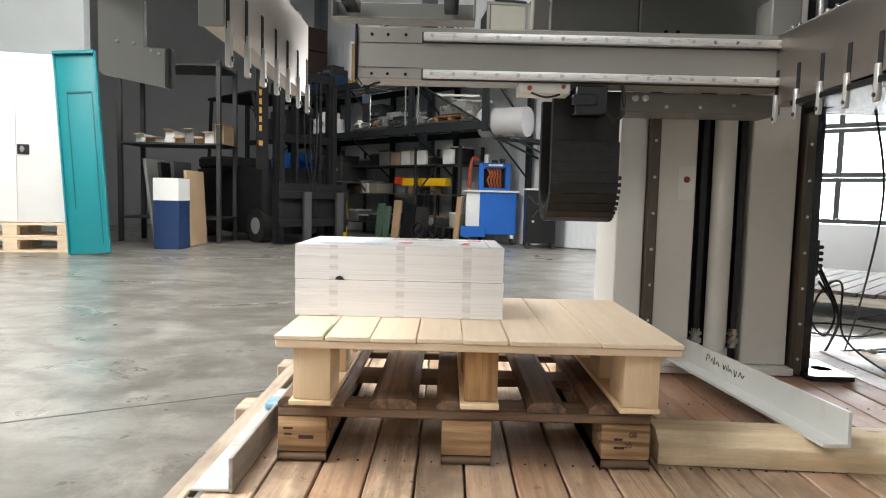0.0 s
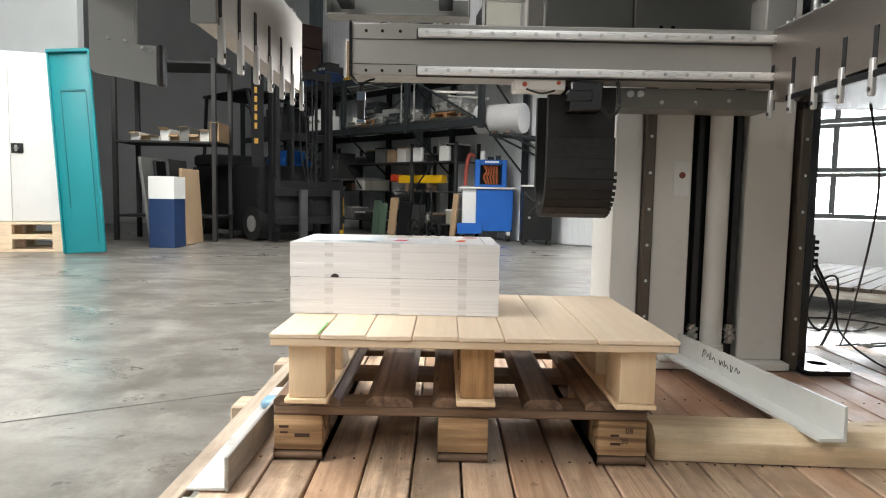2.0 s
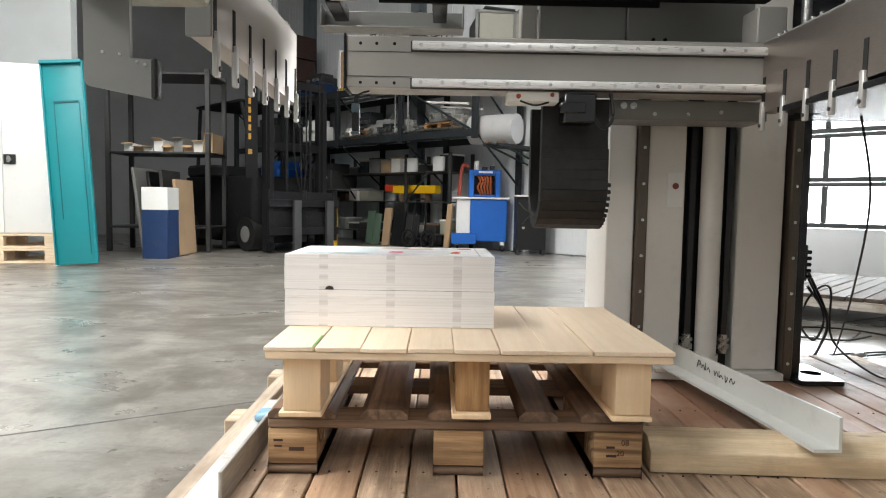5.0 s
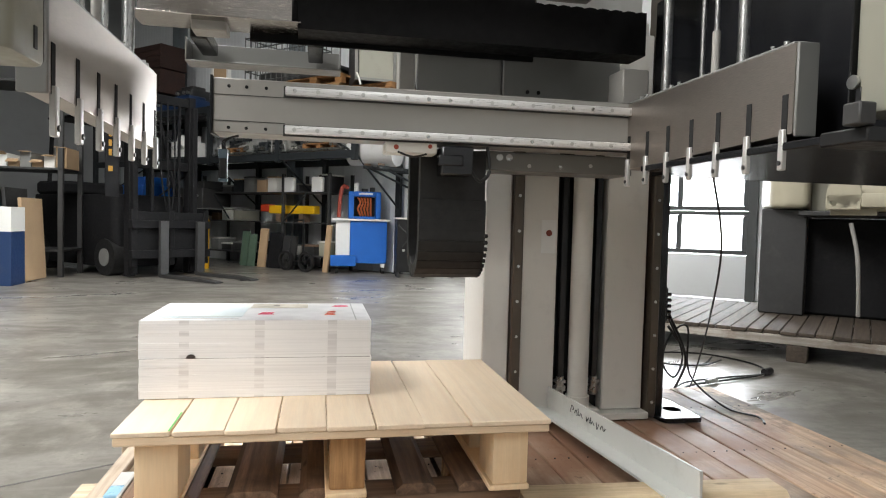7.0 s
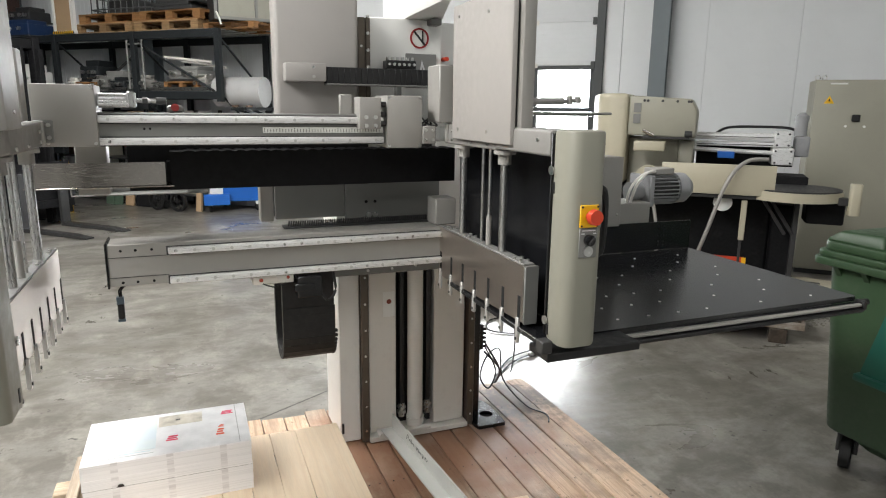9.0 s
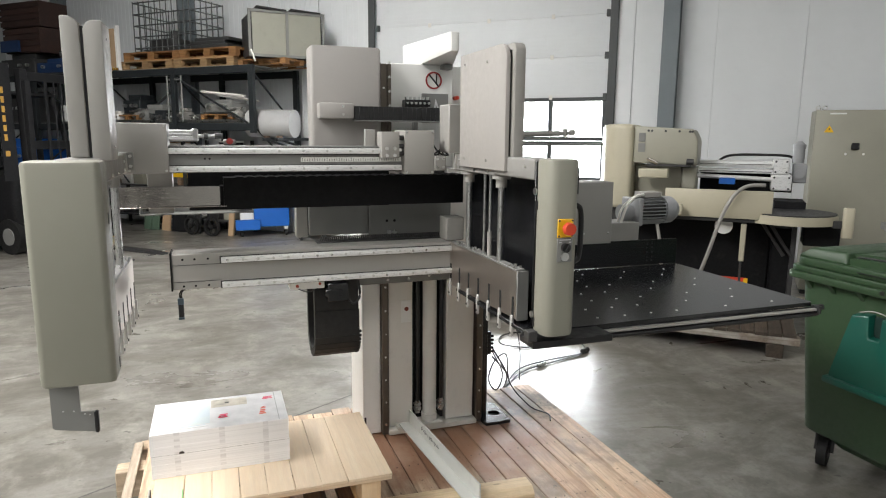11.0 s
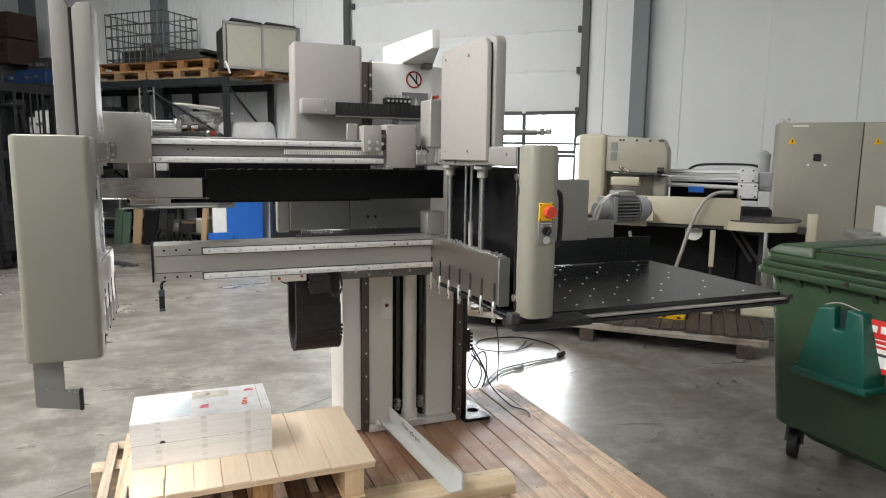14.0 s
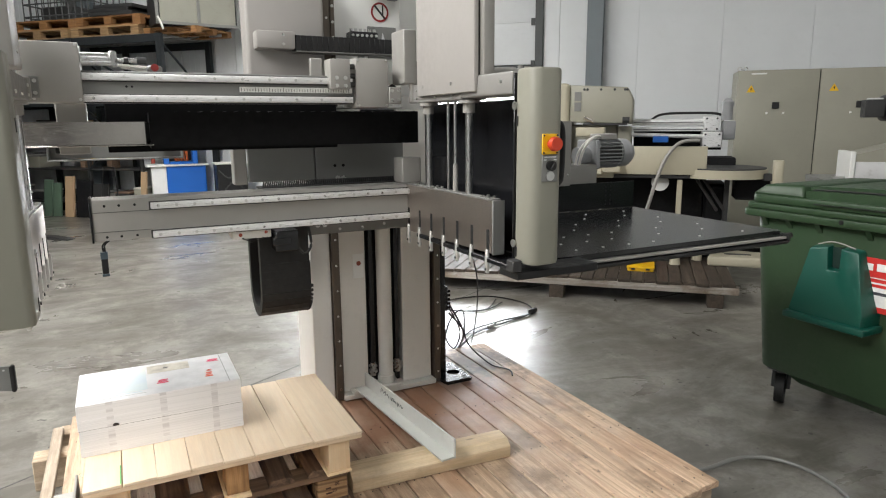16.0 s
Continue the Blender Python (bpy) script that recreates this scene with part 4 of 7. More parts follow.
part("emergency_knob", [C((0.33, 0.52, 1.492), (0.33, 0.506, 1.492), 0.0125, 18)], plain("faded_red_knob", (0.30, 0.03, 0.025), 0.5), mach)
part("knob_base", [B(0.305, 0.355, 0.521, 0.56, 1.476, 1.50, 0.006)], SLATE, mach)

# bellows and tray between the beams
part("post", B(0.01, 0.105, 0.62, 0.70, 1.20, 1.38, 0.003), MID, mach)
part("bellows", [G([(0.30, 1.215), (1.355, 1.215)] + [(1.355 - 0.0425 * i - d, 1.343 + h) for i in range(24) for d, h in ((0.0, 0.003), (0.019, 0.0045), (0.036, 0.0))] + [(0.30, 1.343)], 0.589, 0.70, "y")], BELLOW, mach, "matt black bellows cover")
part("bellows_end", B(0.286, 0.30, 0.60, 0.70, 1.237, 1.308, 0.002), BELLOW, mach)
part("bellows_back", B(0.16, 1.03, 0.702, 0.712, 1.20, 1.44, 0.002), BELLOW, mach)
part("steel_tray", [G([(0.585, 1.232), (0.72, 1.232), (0.72, 1.236), (0.589, 1.236), (0.589, 1.31), (0.585, 1.31)], -0.12, 0.284, "x"), B(-0.14, 0.31, 0.575, 0.72, 1.226, 1.2305, 0.001)], STEELX, mach, "bare steel tray of the bellows")
part("tray_channel", [B(-0.05, 0.43, 0.86, 0.95, 1.165, 1.17, 0.001), B(-0.05, 0.43, 0.945, 0.95, 1.1705, 1.24, 0.001), B(-0.05, -0.045, 0.86, 0.9445, 1.1705, 1.24, 0.001), B(0.425, 0.43, 0.86, 0.9445, 1.1705, 1.24, 0.001)], SLATE, mach, "grey sheet channel behind the tray")
for x in (-0.01, 0.325):
    part("tray_bracket", B(x, x + 0.048, 0.72, 0.93, 1.20, 1.24, 0.003), SATIN, mach)

# the two gripper heads
def round_corner(y0, y1, z0, z1, r, n=7):
    """A plate's outline in y and z, with its upper front corner rounded off."""
    arc = [(y0 + r - r * math.sin(0.5 * math.pi * i / n), z1 - r + r * math.cos(0.5 * math.pi * i / n)) for i in range(n + 1)]
    return [(y1, z0), (y1, z1)] + arc + [(y0, z0)]


def gripper(xc, width, x0, side, named):
    """xc: middle of the front housing; x0: inner face of the clamp; side: +1 where the clamp faces left."""
    a, b = xc - width / 2, xc + width / 2
    hz0 = 0.877
    fy, by = (-0.442, -0.335) if side > 0 else (-0.436, -0.32)
    front = part("gripper_housing", [R(a, b, fy, by, hz0, 1.45, 0.034 if side > 0 else 0.018, "z", 0.009, 6)], OLIVE, mach, named)
    part("back_sheet", B(a + 0.006, b - 0.006, by + 0.0005, by + 0.006, hz0 + 0.01, 1.44, 0.002), SATIN, front)
    part("cap_screw", [C((a - 0.002, -0.352, z), (a - 0.006, -0.352, z), 0.012, 14) for z in (1.345, 0.935)] if side > 0 else [C((b + 0.002, -0.335, 1.02), (b + 0.006, -0.335, 1.02), 0.01, 12)], BOLT, front)
    part("slot_hole", [B(a - 0.0015 if side > 0 else b - 0.001, a + 0.001 if side > 0 else b + 0.0015, -0.366, -0.356, z, z + 0.03, 0.0005) for z in (1.285, 0.895)], BLACK, front)
    c0, c1 = min(x0, x0 + side * 0.043), max(x0, x0 + side * 0.043)
    m0, m1 = min(x0 - side * 0.012, x0 + side * 0.10), max(x0 - side * 0.012, x0 + side * 0.10)
    arm = part("gripper_arm", [R(m0, m1, -0.325, 0.005, 1.378, 1.447, 0.008, "y", 0.004, 3), B(m0 + 0.004, m1 - 0.004, 0.008, 0.45, 1.374, 1.444, 0.004)], ARMG, mach, "grey gripper arm")
    ix = m0 if side > 0 else m1
    part("screw", [C((ix, y, z), (ix - side * 0.004, y, z), 0.005, 10) for y, z in ((-0.26, 1.42), (-0.1, 1.42), (0.06, 1.388), (0.2, 1.388), (0.36, 1.39), (0.36, 1.42))], BOLT, arm)
    part("arm_bracket", [B(ix - 0.004 if side > 0 else ix - 0.05, ix + 0.05 if side > 0 else ix + 0.004, 0.405, 0.43, 1.378, 1.448, 0.004)], MID, arm)
    part("bracket_bolt", [C((ix + side * 0.015, 0.405, z), (ix + side * 0.015, 0.399, z), 0.009, 12) for z in (1.395, 1.432)], BOLT, arm)
    h0, h1, h2, h3 = (1.238, 1.2555, 1.263, 1.304) if side > 0 else (-0.119, -0.071, -0.063, -0.013)
    if side > 0:
        halves = [bevelled(round_corner(-0.115, 0.335, 1.396, 1.84, 0.055), h0, h1, "x", 0.004, 2), bevelled(round_corner(-0.135, 0.335, 1.44, 1.84, 0.03), h2, h3, "x", 0.006, 2)]
    else:
        arc = [(0.03 * math.sin(0.5 * math.pi * i / 6), 0.03 * math.cos(0.5 * math.pi * i / 6)) for i in range(7)]
        left = [(h0, 1.449), (h0, 1.84)] + [(h1 - 0.03 + p, 1.81 + q) for p, q in arc] + [(h1, 1.449)]
        right = [(h3, 1.44), (h3, 1.832)] + [(h2 + 0.03 - p, 1.802 + q) for p, q in arc] + [(h2, 1.44)]
        halves = [bevelled(left, -0.115, 0.03, "y", 0.004, 2), bevelled(right, -0.115, 0.03, "y", 0.004, 2)]
    cover = part("arm_cover", halves[0], COVER if side > 0 else MID, mach, "tall rounded half of the arm cover")
    part("outer_half", halves[1], MID, cover)
    part("cover_gap", B(h1 + 0.0003, h2 - 0.0003, -0.108, 0.33 if side > 0 else 0.025, 1.45, 1.815, 0), BLACK, cover)
    ix = h0 if side > 0 else h3
    part("screw", [C((ix, y, z), (ix - side * 0.003, y, z), 0.005, 10) for y, z in (((0.05, 1.79), (0.28, 1.80), (0.05, 1.43), (0.28, 1.43)) if side > 0 else ((-0.04, 1.79), (-0.04, 1.48)))], BOLT, cover)
    part("motor_cover", B(1.214, 1.268, 0.40, 0.525, 1.449, 1.652, 0.004) if side > 0 else B(m0 + 0.005, m1 - 0.03, 0.337, 0.40, 1.449, 1.65, 0.004), MID, mach)
    # clamp beam with sprung fingers
    def clamp(bm):
        prof = [(-0.188, 0.872), (-0.188, 1.045), (0.505, 1.045), (0.505, 0.852)]
        G(prof, c0, c1, "x")(bm)
    plate = part("clamp_plate", clamp, STEEL, mach, "ground steel clamp plate with slots")
    part("clamp_cap", [B(c0 + 0.001, c1 + 0.004, -0.196, -0.1885, 0.866, 1.047, 0.002), B(c0 + 0.003, c1 - 0.003, -0.18, 0.5, 1.0455, 1.051, 0.001)], SLATE, plate)
    part("plate_screw", [C((xc2, y, 1.051), (xc2, y, 1.058), 0.006, 10) for y in (-0.15, -0.11, 0.24, 0.28, 0.41, 0.44) for xc2 in ((c0 + c1) / 2 - 0.012, (c0 + c1) / 2 + 0.012)], BOLT, plate)
    f = c0 if side > 0 else c1
    for i in range(7):
        y = -0.166 + 0.109 * i
        part("slot", B(min(f, f - side * 0.0012), max(f, f - side * 0.0012), y - 0.008, y + 0.008, 0.868, 0.95, 0), HOLE, plate)
        fg = part("finger", [B(min(f + side * 0.003, f - side * 0.008), max(f + side * 0.003, f - side * 0.008), y - 0.0075, y + 0.0075, 0.802, 0.882, 0.002)], FINGER, plate, "sprung aluminium finger")
        part("finger_pin", C((f - side * 0.008, y, 0.816), (f - side * 0.011, y, 0.816), 0.005, 10), DARKST, fg)
    rx = (c0 + c1) / 2
    for y, r in ((0.33, 0.0125), (0.161, 0.006), (0.106, 0.006), (0.004, 0.0125)):
        rod = part("guide_rod", C((rx, y, 1.051), (rx, y, 1.376), r, 18), CHROME, mach, "polished guide rod")
        if y == 0.106:
            part("rod_sleeve", C((rx, y, 1.0512), (rx, y, 1.15), 0.0095, 14), MID, rod)
        if r > 0.01:
            part("rod_collar", [C((rx, y, 1.33), (rx, y, 1.374), 0.021, 18), C((rx, y, 1.362), (rx, y, 1.3735), 0.035, 24)], MID, rod)


FINGER = paint("bright_finger_metal", (0.50, 0.49, 0.47), 0.35, 0.08, 0.05, metal=0.35, dirt=0.15)
gripper(1.302, 0.112, 1.262, 1, "olive-grey rounded gripper housing with control plate")
gripper(-0.088, 0.176, -0.05, -1, "olive-grey rounded gripper housing")

# bracket foot under the plain housing
foot = part("stop_bracket", G([(-0.168, 0.8765), (-0.168, 0.752), (-0.162, 0.746), (-0.066, 0.728), (-0.066, 0.785), (-0.10, 0.787), (-0.10, 0.8765)], -0.384, -0.376, "y"), SLATE, mach, "grey sheet-metal stop bracket")
part("rubber_lip", B(-0.0675, -0.058, -0.392, -0.372, 0.727, 0.786, 0.003), RUBBER, foot)
part("screw", [C((x, -0.384, z), (x, -0.3855, z), 0.0022, 8) for x, z in ((-0.14, 0.795), (-0.115, 0.792), (-0.09, 0.782), (-0.078, 0.778))], BOLT, foot)

# control plate on the other housing
ey = -0.442
yel = part("stop_button_plate", B(1.276, 1.332, ey - 0.006, ey - 0.0005, 1.205, 1.264, 0.002), YELLOW, mach, "yellow plate with a red emergency stop")
part("stop_button", [C((1.305, ey - 0.006, 1.235), (1.305, ey - 0.022, 1.235), 0.013, 20), C((1.305, ey - 0.022, 1.235), (1.305, ey - 0.037, 1.235), 0.021, 24, 0.019)], RED, yel, "red mushroom push button")
part("screw", [C((x, ey - 0.006, z), (x, ey - 0.0075, z), 0.003, 8) for x in (1.281, 1.327) for z in (1.21, 1.259)], DARKST, yel)
kp = part("key_switch_plate", B(1.277, 1.332, ey - 0.004, ey - 0.0005, 1.126, 1.203, 0.002), SLATE, mach, "grey switch plate")
part("rotary_switch", [C((1.305, ey - 0.004, 1.173), (1.305, ey - 0.016, 1.173), 0.0145, 20), B(1.302, 1.308, ey - 0.024, ey - 0.016, 1.161, 1.185, 0.002, 1, Matrix.Rotation(radians(35), 4, "Y"))], BLACK, kp)
part("socket", [ring((1.305, ey - 0.006, 1.143), (0, -1, 0), 0.005, 0.0135, 0.005, 20), C((1.305, ey - 0.004, 1.143), (1.305, ey - 0.0055, 1.143), 0.006, 12)], BOLT, kp)
part("switch_text", [B(1.285, 1.325, ey - 0.0048, ey - 0.004, 1.196, 1.199, 0), B(1.283, 1.292, ey - 0.0048, ey - 0.004, 1.188, 1.191, 0), B(1.318, 1.327, ey - 0.0048, ey - 0.004, 1.188, 1.191, 0)], PALEINK, kp, "rows of small pale lettering bars")
part("lever_handle", [C((1.357, -0.37, 1.412), (1.385, -0.37, 1.412), 0.011, 14), R(1.368, 1.388, -0.381, -0.359, 1.335, 1.42, 0.007, "z", 0.002, 3)], BLACK, mach, "black clamping lever")
part("hand_bar", tube([(1.36, -0.35, 1.305), (1.395, -0.36, 1.295), (1.41, -0.36, 1.265), (1.41, -0.36, 1.14), (1.395, -0.36, 1.11), (1.36, -0.35, 1.10)], 0.009, 8), BLACK, mach)

# black curtain, table and its fittings
part("curtain_sheet", [B(1.378, 1.384, -0.30, 0.57, 0.862, 1.372, 0.001)], SATIN, mach, "satin black side sheet")
table = part("air_table", [G([(1.386, -0.305), (2.55, -0.29), (2.56, -0.28), (2.57, 0.575), (1.386, 0.575)], 0.843, 0.86, "z"), B(1.255, 1.384, -0.298, 0.40, 0.84, 0.856, 0.002)], SATIN, mach, "black air table with nozzle holes")
part("edge_profile", [B(1.535, 2.55, -0.322, -0.3045, 0.83, 0.8405, 0.003, 2)], MID, table, "aluminium edge profile")
part("edge_cover", [B(1.225, 1.53, -0.405, -0.302, 0.83, 0.8555, 0.003), B(1.50, 2.552, -0.33, -0.30, 0.812, 0.8255, 0.003), B(2.552, 2.572, -0.325, -0.285, 0.815, 0.85, 0.004)], BLACK, table)
part("edge_web", B(1.50, 2.552, -0.3035, -0.291, 0.814, 0.8425, 0.002), SATIN, table)
part("corner_roller", C((2.553, -0.30, 0.838), (2.60, -0.30, 0.838), 0.012, 12), BLACK, table)
part("sensor_block", [B(1.205, 1.238, -0.409, -0.372, 0.8565, 0.893, 0.003)], DARKST, table)
nz = mesh_of("nozzle", [C((0, 0, 0), (0, 0, 0.0022), 0.0048, 8)], WHITEP)
for i in range(9):
    for j in range(7):
        if (i + j) % 2 == 0 or i < 4:
            piece("nozzle", nz, Matrix.Translation((1.46 + 0.118 * i + 0.02 * (j % 2), -0.23 + 0.115 * j, 0.8602)), table)
part("back_sheet", [B(1.40, 2.57, 0.578, 0.584, 0.862, 0.995, 0.001)], SATIN, mach, "black upright sheet behind the table")
part("sheet_hole", [C((x, 0.5778, z), (x, 0.5765, z), 0.005, 8) for x in (2.385, 2.415) for z in (0.885, 0.903, 0.93, 0.953, 0.973)], HOLE, mach)
gb = part("drive_box", [B(1.74, 2.15, 0.56, 0.577, 0.99, 1.30, 0.003), B(1.74, 2.15, 0.585, 0.74, 0.996, 1.30, 0.004)], MID, mach, "grey sheet-metal drive box")
part("screw", screws([(2.13, 0.56, 1.045), (1.99, 0.56, 1.045)], (0, -1, 0), 0.005), BOLT, gb)
part("motor_console", B(2.16, 2.345, 0.60, 0.76, 0.94, 1.085, 0.004), MID, mach)
mot = part("gear_motor", [C((2.367, 0.70, 1.135), (2.542, 0.70, 1.135), 0.064, 28), C((2.542, 0.70, 1.135), (2.60, 0.70, 1.135), 0.074, 28, 0.072), C((2.60, 0.70, 1.135), (2.632, 0.70, 1.135), 0.072, 28, 0.05), C((2.292, 0.70, 1.125), (2.367, 0.70, 1.125), 0.045, 20), B(2.352, 2.382, 0.62, 0.78, 1.06, 1.205, 0.006)], MOTORG, mach, "grey electric motor with cooling fins")
# Dark sleeve paints the shade between the fins.
part("fin_ground", C((2.39, 0.70, 1.135), (2.535, 0.70, 1.135), 0.0655, 28), DARKST, mot)
part("cooling_fin", [B(2.387, 2.537, 0.70 + 0.0665 * math.cos(0.2618 * i) - 0.002, 0.70 + 0.0665 * math.cos(0.2618 * i) + 0.002, 1.135 + 0.0665 * math.sin(0.2618 * i) - 0.0105, 1.135 + 0.0665 * math.sin(0.2618 * i) + 0.0105, 0.001, 1, Matrix.Rotation(0.2618 * i - 1.5708, 4, "X")) for i in range(24)], MOTORG, mot)
part("terminal_box", B(2.402, 2.512, 0.65, 0.74, 1.205, 1.235, 0.004), MID, mot)
part("motor_cable", [tube([(2.407, 0.66, 1.222), (2.332, 0.63, 1.215), (2.272, 0.62, 1.16), (2.242, 0.62, 1.075)], 0.007, 8), tube([(2.407, 0.675, 1.222), (2.322, 0.65, 1.205), (2.257, 0.64, 1.15), (2.227, 0.63, 1.07)], 0.006, 8)], PALE, mot)


# ---------- the hall ----------
def walled(ob):
    """Takes a thing that was built in the wall's coordinates into the hall."""
    ob.matrix_world = WALL @ ob.matrix_world
    return ob


U0, U1, DEEP = -13.2, 8.5, -17.0
D0, D1, DTOP = -3.80, -0.08, 4.3
back_wall = thing("wall_back", (0, 0, FLOOR), "white sandwich-panel hall wall with upright joints", "wall", kind="structure")
part("core", [B(U0, D0, 0.03, 0.2, FLOOR, ROOF, 0), B(D1, U1, 0.03, 0.2, FLOOR, ROOF, 0), B(D0, D1, 0.03, 0.2, DTOP, ROOF, 0)], PANELG, back_wall)
sheet = mesh_of("panel", [B(0.0012, 0.9988, 0.0, 0.028, FLOOR + 0.01, ROOF, 0.002)], PANELW)
k = 0.19
while k < U1 - 1:
    piece("panel", sheet, Matrix.Translation((k, 0, 0)), back_wall)
    k += 1.0
part("panel", B(D1, 0.186, 0.0, 0.028, FLOOR + 0.01, ROOF, 0.004), PANELW, back_wall)
sheet2 = mesh_of("panel", [B(0.004, 0.996, 0.0, 0.028, FLOOR + 0.01, ROOF, 0.004)] + [B(0.03 + 0.1 * i, 0.05 + 0.1 * i, -0.004, 0.001, FLOOR + 0.02, ROOF, 0.002) for i in range(10)], PANELW)
k = D0 - 1.0
while k > U0:
    piece("panel", sheet2, Matrix.Translation((k, 0, 0)), back_wall)
    k -= 1.0
walled(back_wall)
for u in (0.56, -7.62, -10.95):
    col = thing("steel_column", (u, -0.1, FLOOR), "blue-grey painted steel hall column", "steel column", kind="structure")
    part("web", B(u + 0.085, u + 0.115, -0.2, -0.002, FLOOR, ROOF, 0.002), STEELB, col)
    part("flange", B(u, u + 0.2, -0.215, -0.201, FLOOR, ROOF, 0.002), STEELB, col)
    part("flange", B(u, u + 0.2, -0.016, -0.003, FLOOR, ROOF, 0.002), STEELB, col)
    walled(col)

door = thing("sectional_door", (-1.94, 0.06, FLOOR), "white sectional overhead door with three rows of windows", "overhead door", kind="structure")
GLASS = Nodes("window_glass")
GLASS.colour((1, 1, 1))
GLASS.rough(0.03)
GLASS.b.inputs["Transmission Weight"].default_value = 1.0
GLASS.b.inputs["IOR"].default_value = 1.1
GLASS = GLASS.m
SEAL = plain("door_seal_grey", (0.30, 0.31, 0.32), 0.6)
part("door_section", [B(D0 + 0.02, D1 - 0.02, 0.05, 0.09, FLOOR + 0.005, 0.375, 0.006, 2)], PANELW, door)
for z0, z1 in ((0.38, 0.905), (0.91, 1.465), (1.47, 2.065)):
    sec = part("window_section", [B(D0 + 0.02, D1 - 0.02, 0.05, 0.09, z0, z0 + 0.055, 0.004), B(D0 + 0.02, D1 - 0.02, 0.05, 0.09, z1 - 0.05, z1, 0.004)] + [B(u - 0.03, u + 0.03, 0.052, 0.088, z0 + 0.056, z1 - 0.051, 0.004) for u in (D0 + 0.09, -2.83, -1.88, -0.93, D1 - 0.09)], DARKJ, door, "dark window frame section")
    for a, b in ((D0 + 0.12, -2.86), (-2.80, -1.91), (-1.85, -0.96), (-0.90, D1 - 0.12)):
        pane = part("pane", B(a, b, 0.066, 0.072, z0 + 0.056, z1 - 0.051, 0), GLASS, sec)
        pane.visible_shadow = False
z0 = 2.07
while z0 < DTOP:
    z1 = min(z0 + 0.545, DTOP + 0.1)
    sec = part("door_section", [B(D0 + 0.02, D1 - 0.02, 0.05, 0.09, z0, z1, 0.006, 2)] + [B(D0 + 0.07, D1 - 0.07, 0.047, 0.05, z0 + 0.06 * i + 0.04, z0 + 0.06 * i + 0.046, 0.001) for i in range(8)], PANELW, door)
    part("section_seal", B(D0 + 0.02, D1 - 0.02, 0.062, 0.085, z0 - 0.015, z0 - 0.0005, 0), SEAL, sec)
    part("hinge", [B(u - 0.025, u + 0.025, 0.038, 0.0465, z0 - 0.03, z0 + 0.03, 0.004) for u in (-2.83, -1.88, -0.93)], PALE, sec)
    part("roller_bracket", [B(D1 - 0.115, D1 - 0.065, 0.01, 0.0465, z0 - 0.045, z0 + 0.045, 0.004), B(D0 + 0.065, D0 + 0.115, 0.01, 0.0465, z0 - 0.045, z0 + 0.045, 0.004)], DARKJ, sec)
    z0 = z1 + 0.001
for u in (D0, D1):
    part("door_track", B(u - 0.05, u + 0.055, -0.05, -0.002, FLOOR, DTOP, 0.004), DARKJ, door, "dark door track")
walled(door)
solo("backdrop", B(-9, 6, 6.0, 6.1, FLOOR, 7, 0), glow("overcast_daylight", (0.93, 0.97, 1.0), 17.0), "bright overcast daylight outside", "backdrop", "structure", m=WALL)

# Left and front walls darkened to cut bounced fill; the front one stays unseen.
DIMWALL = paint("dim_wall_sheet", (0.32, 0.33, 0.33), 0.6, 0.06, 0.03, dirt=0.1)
solo("wall_left", B(U0 - 0.2, U0, DEEP, 0.2, FLOOR, ROOF, 0), DIMWALL, "grey hall side wall, darkened to cut bounced light", "wall", "structure", m=WALL)
solo("wall_right", B(U1, U1 + 0.2, DEEP, 0.2, FLOOR, ROOF, 0), PANELW, "white hall side wall", "wall", "structure", m=WALL)
solo("wall_front", B(U0, U1, DEEP - 0.2, DEEP, FLOOR, ROOF, 0), DIMWALL, "unseen grey hall wall, darkened to cut bounced light", "wall", "structure", m=WALL)
strips, last = [], U0 - 0.2
for u, y0, y1, watts in LIGHTS:
    strips.append(B(last, u - 0.8, DEEP - 0.2, 0.2, ROOF, ROOF + 0.15, 0))
    strips += [B(u - 0.8, u + 0.8, DEEP - 0.2, y0, ROOF, ROOF + 0.15, 0), B(u - 0.8, u + 0.8, y1, 0.2, ROOF, ROOF + 0.15, 0)]
    last = u + 0.8
strips.append(B(last, U1 + 0.2, DEEP - 0.2, 0.2, ROOF, ROOF + 0.15, 0))
solo("ceiling", strips, ROOFM, "unseen dark steel sheet roof with long openings for the added lamps", "ceiling", "structure", m=WALL)
# Glowing sheets added above the fill lamps; no such roof light is in view.
ROOFGLOW = glow("added_roof_glow", (1.0, 0.99, 0.97), 3.5)
for n, (u, y0, y1, watts) in enumerate(LIGHTS):
    solo("window_%d" % (n + 2), B(u - 0.8, u + 0.8, y0, y1, ROOF + 0.06, ROOF + 0.08, 0), ROOFGLOW, "added glowing strip in the unseen roof", "roof light", "structure", m=WALL)
solo("partition_wall", B(-9.5, -4.45, 7.3, 7.45, FLOOR, 4.6, 0.004), PANELG, "light grey partition wall behind the white cabinet", "partition wall", "structure")

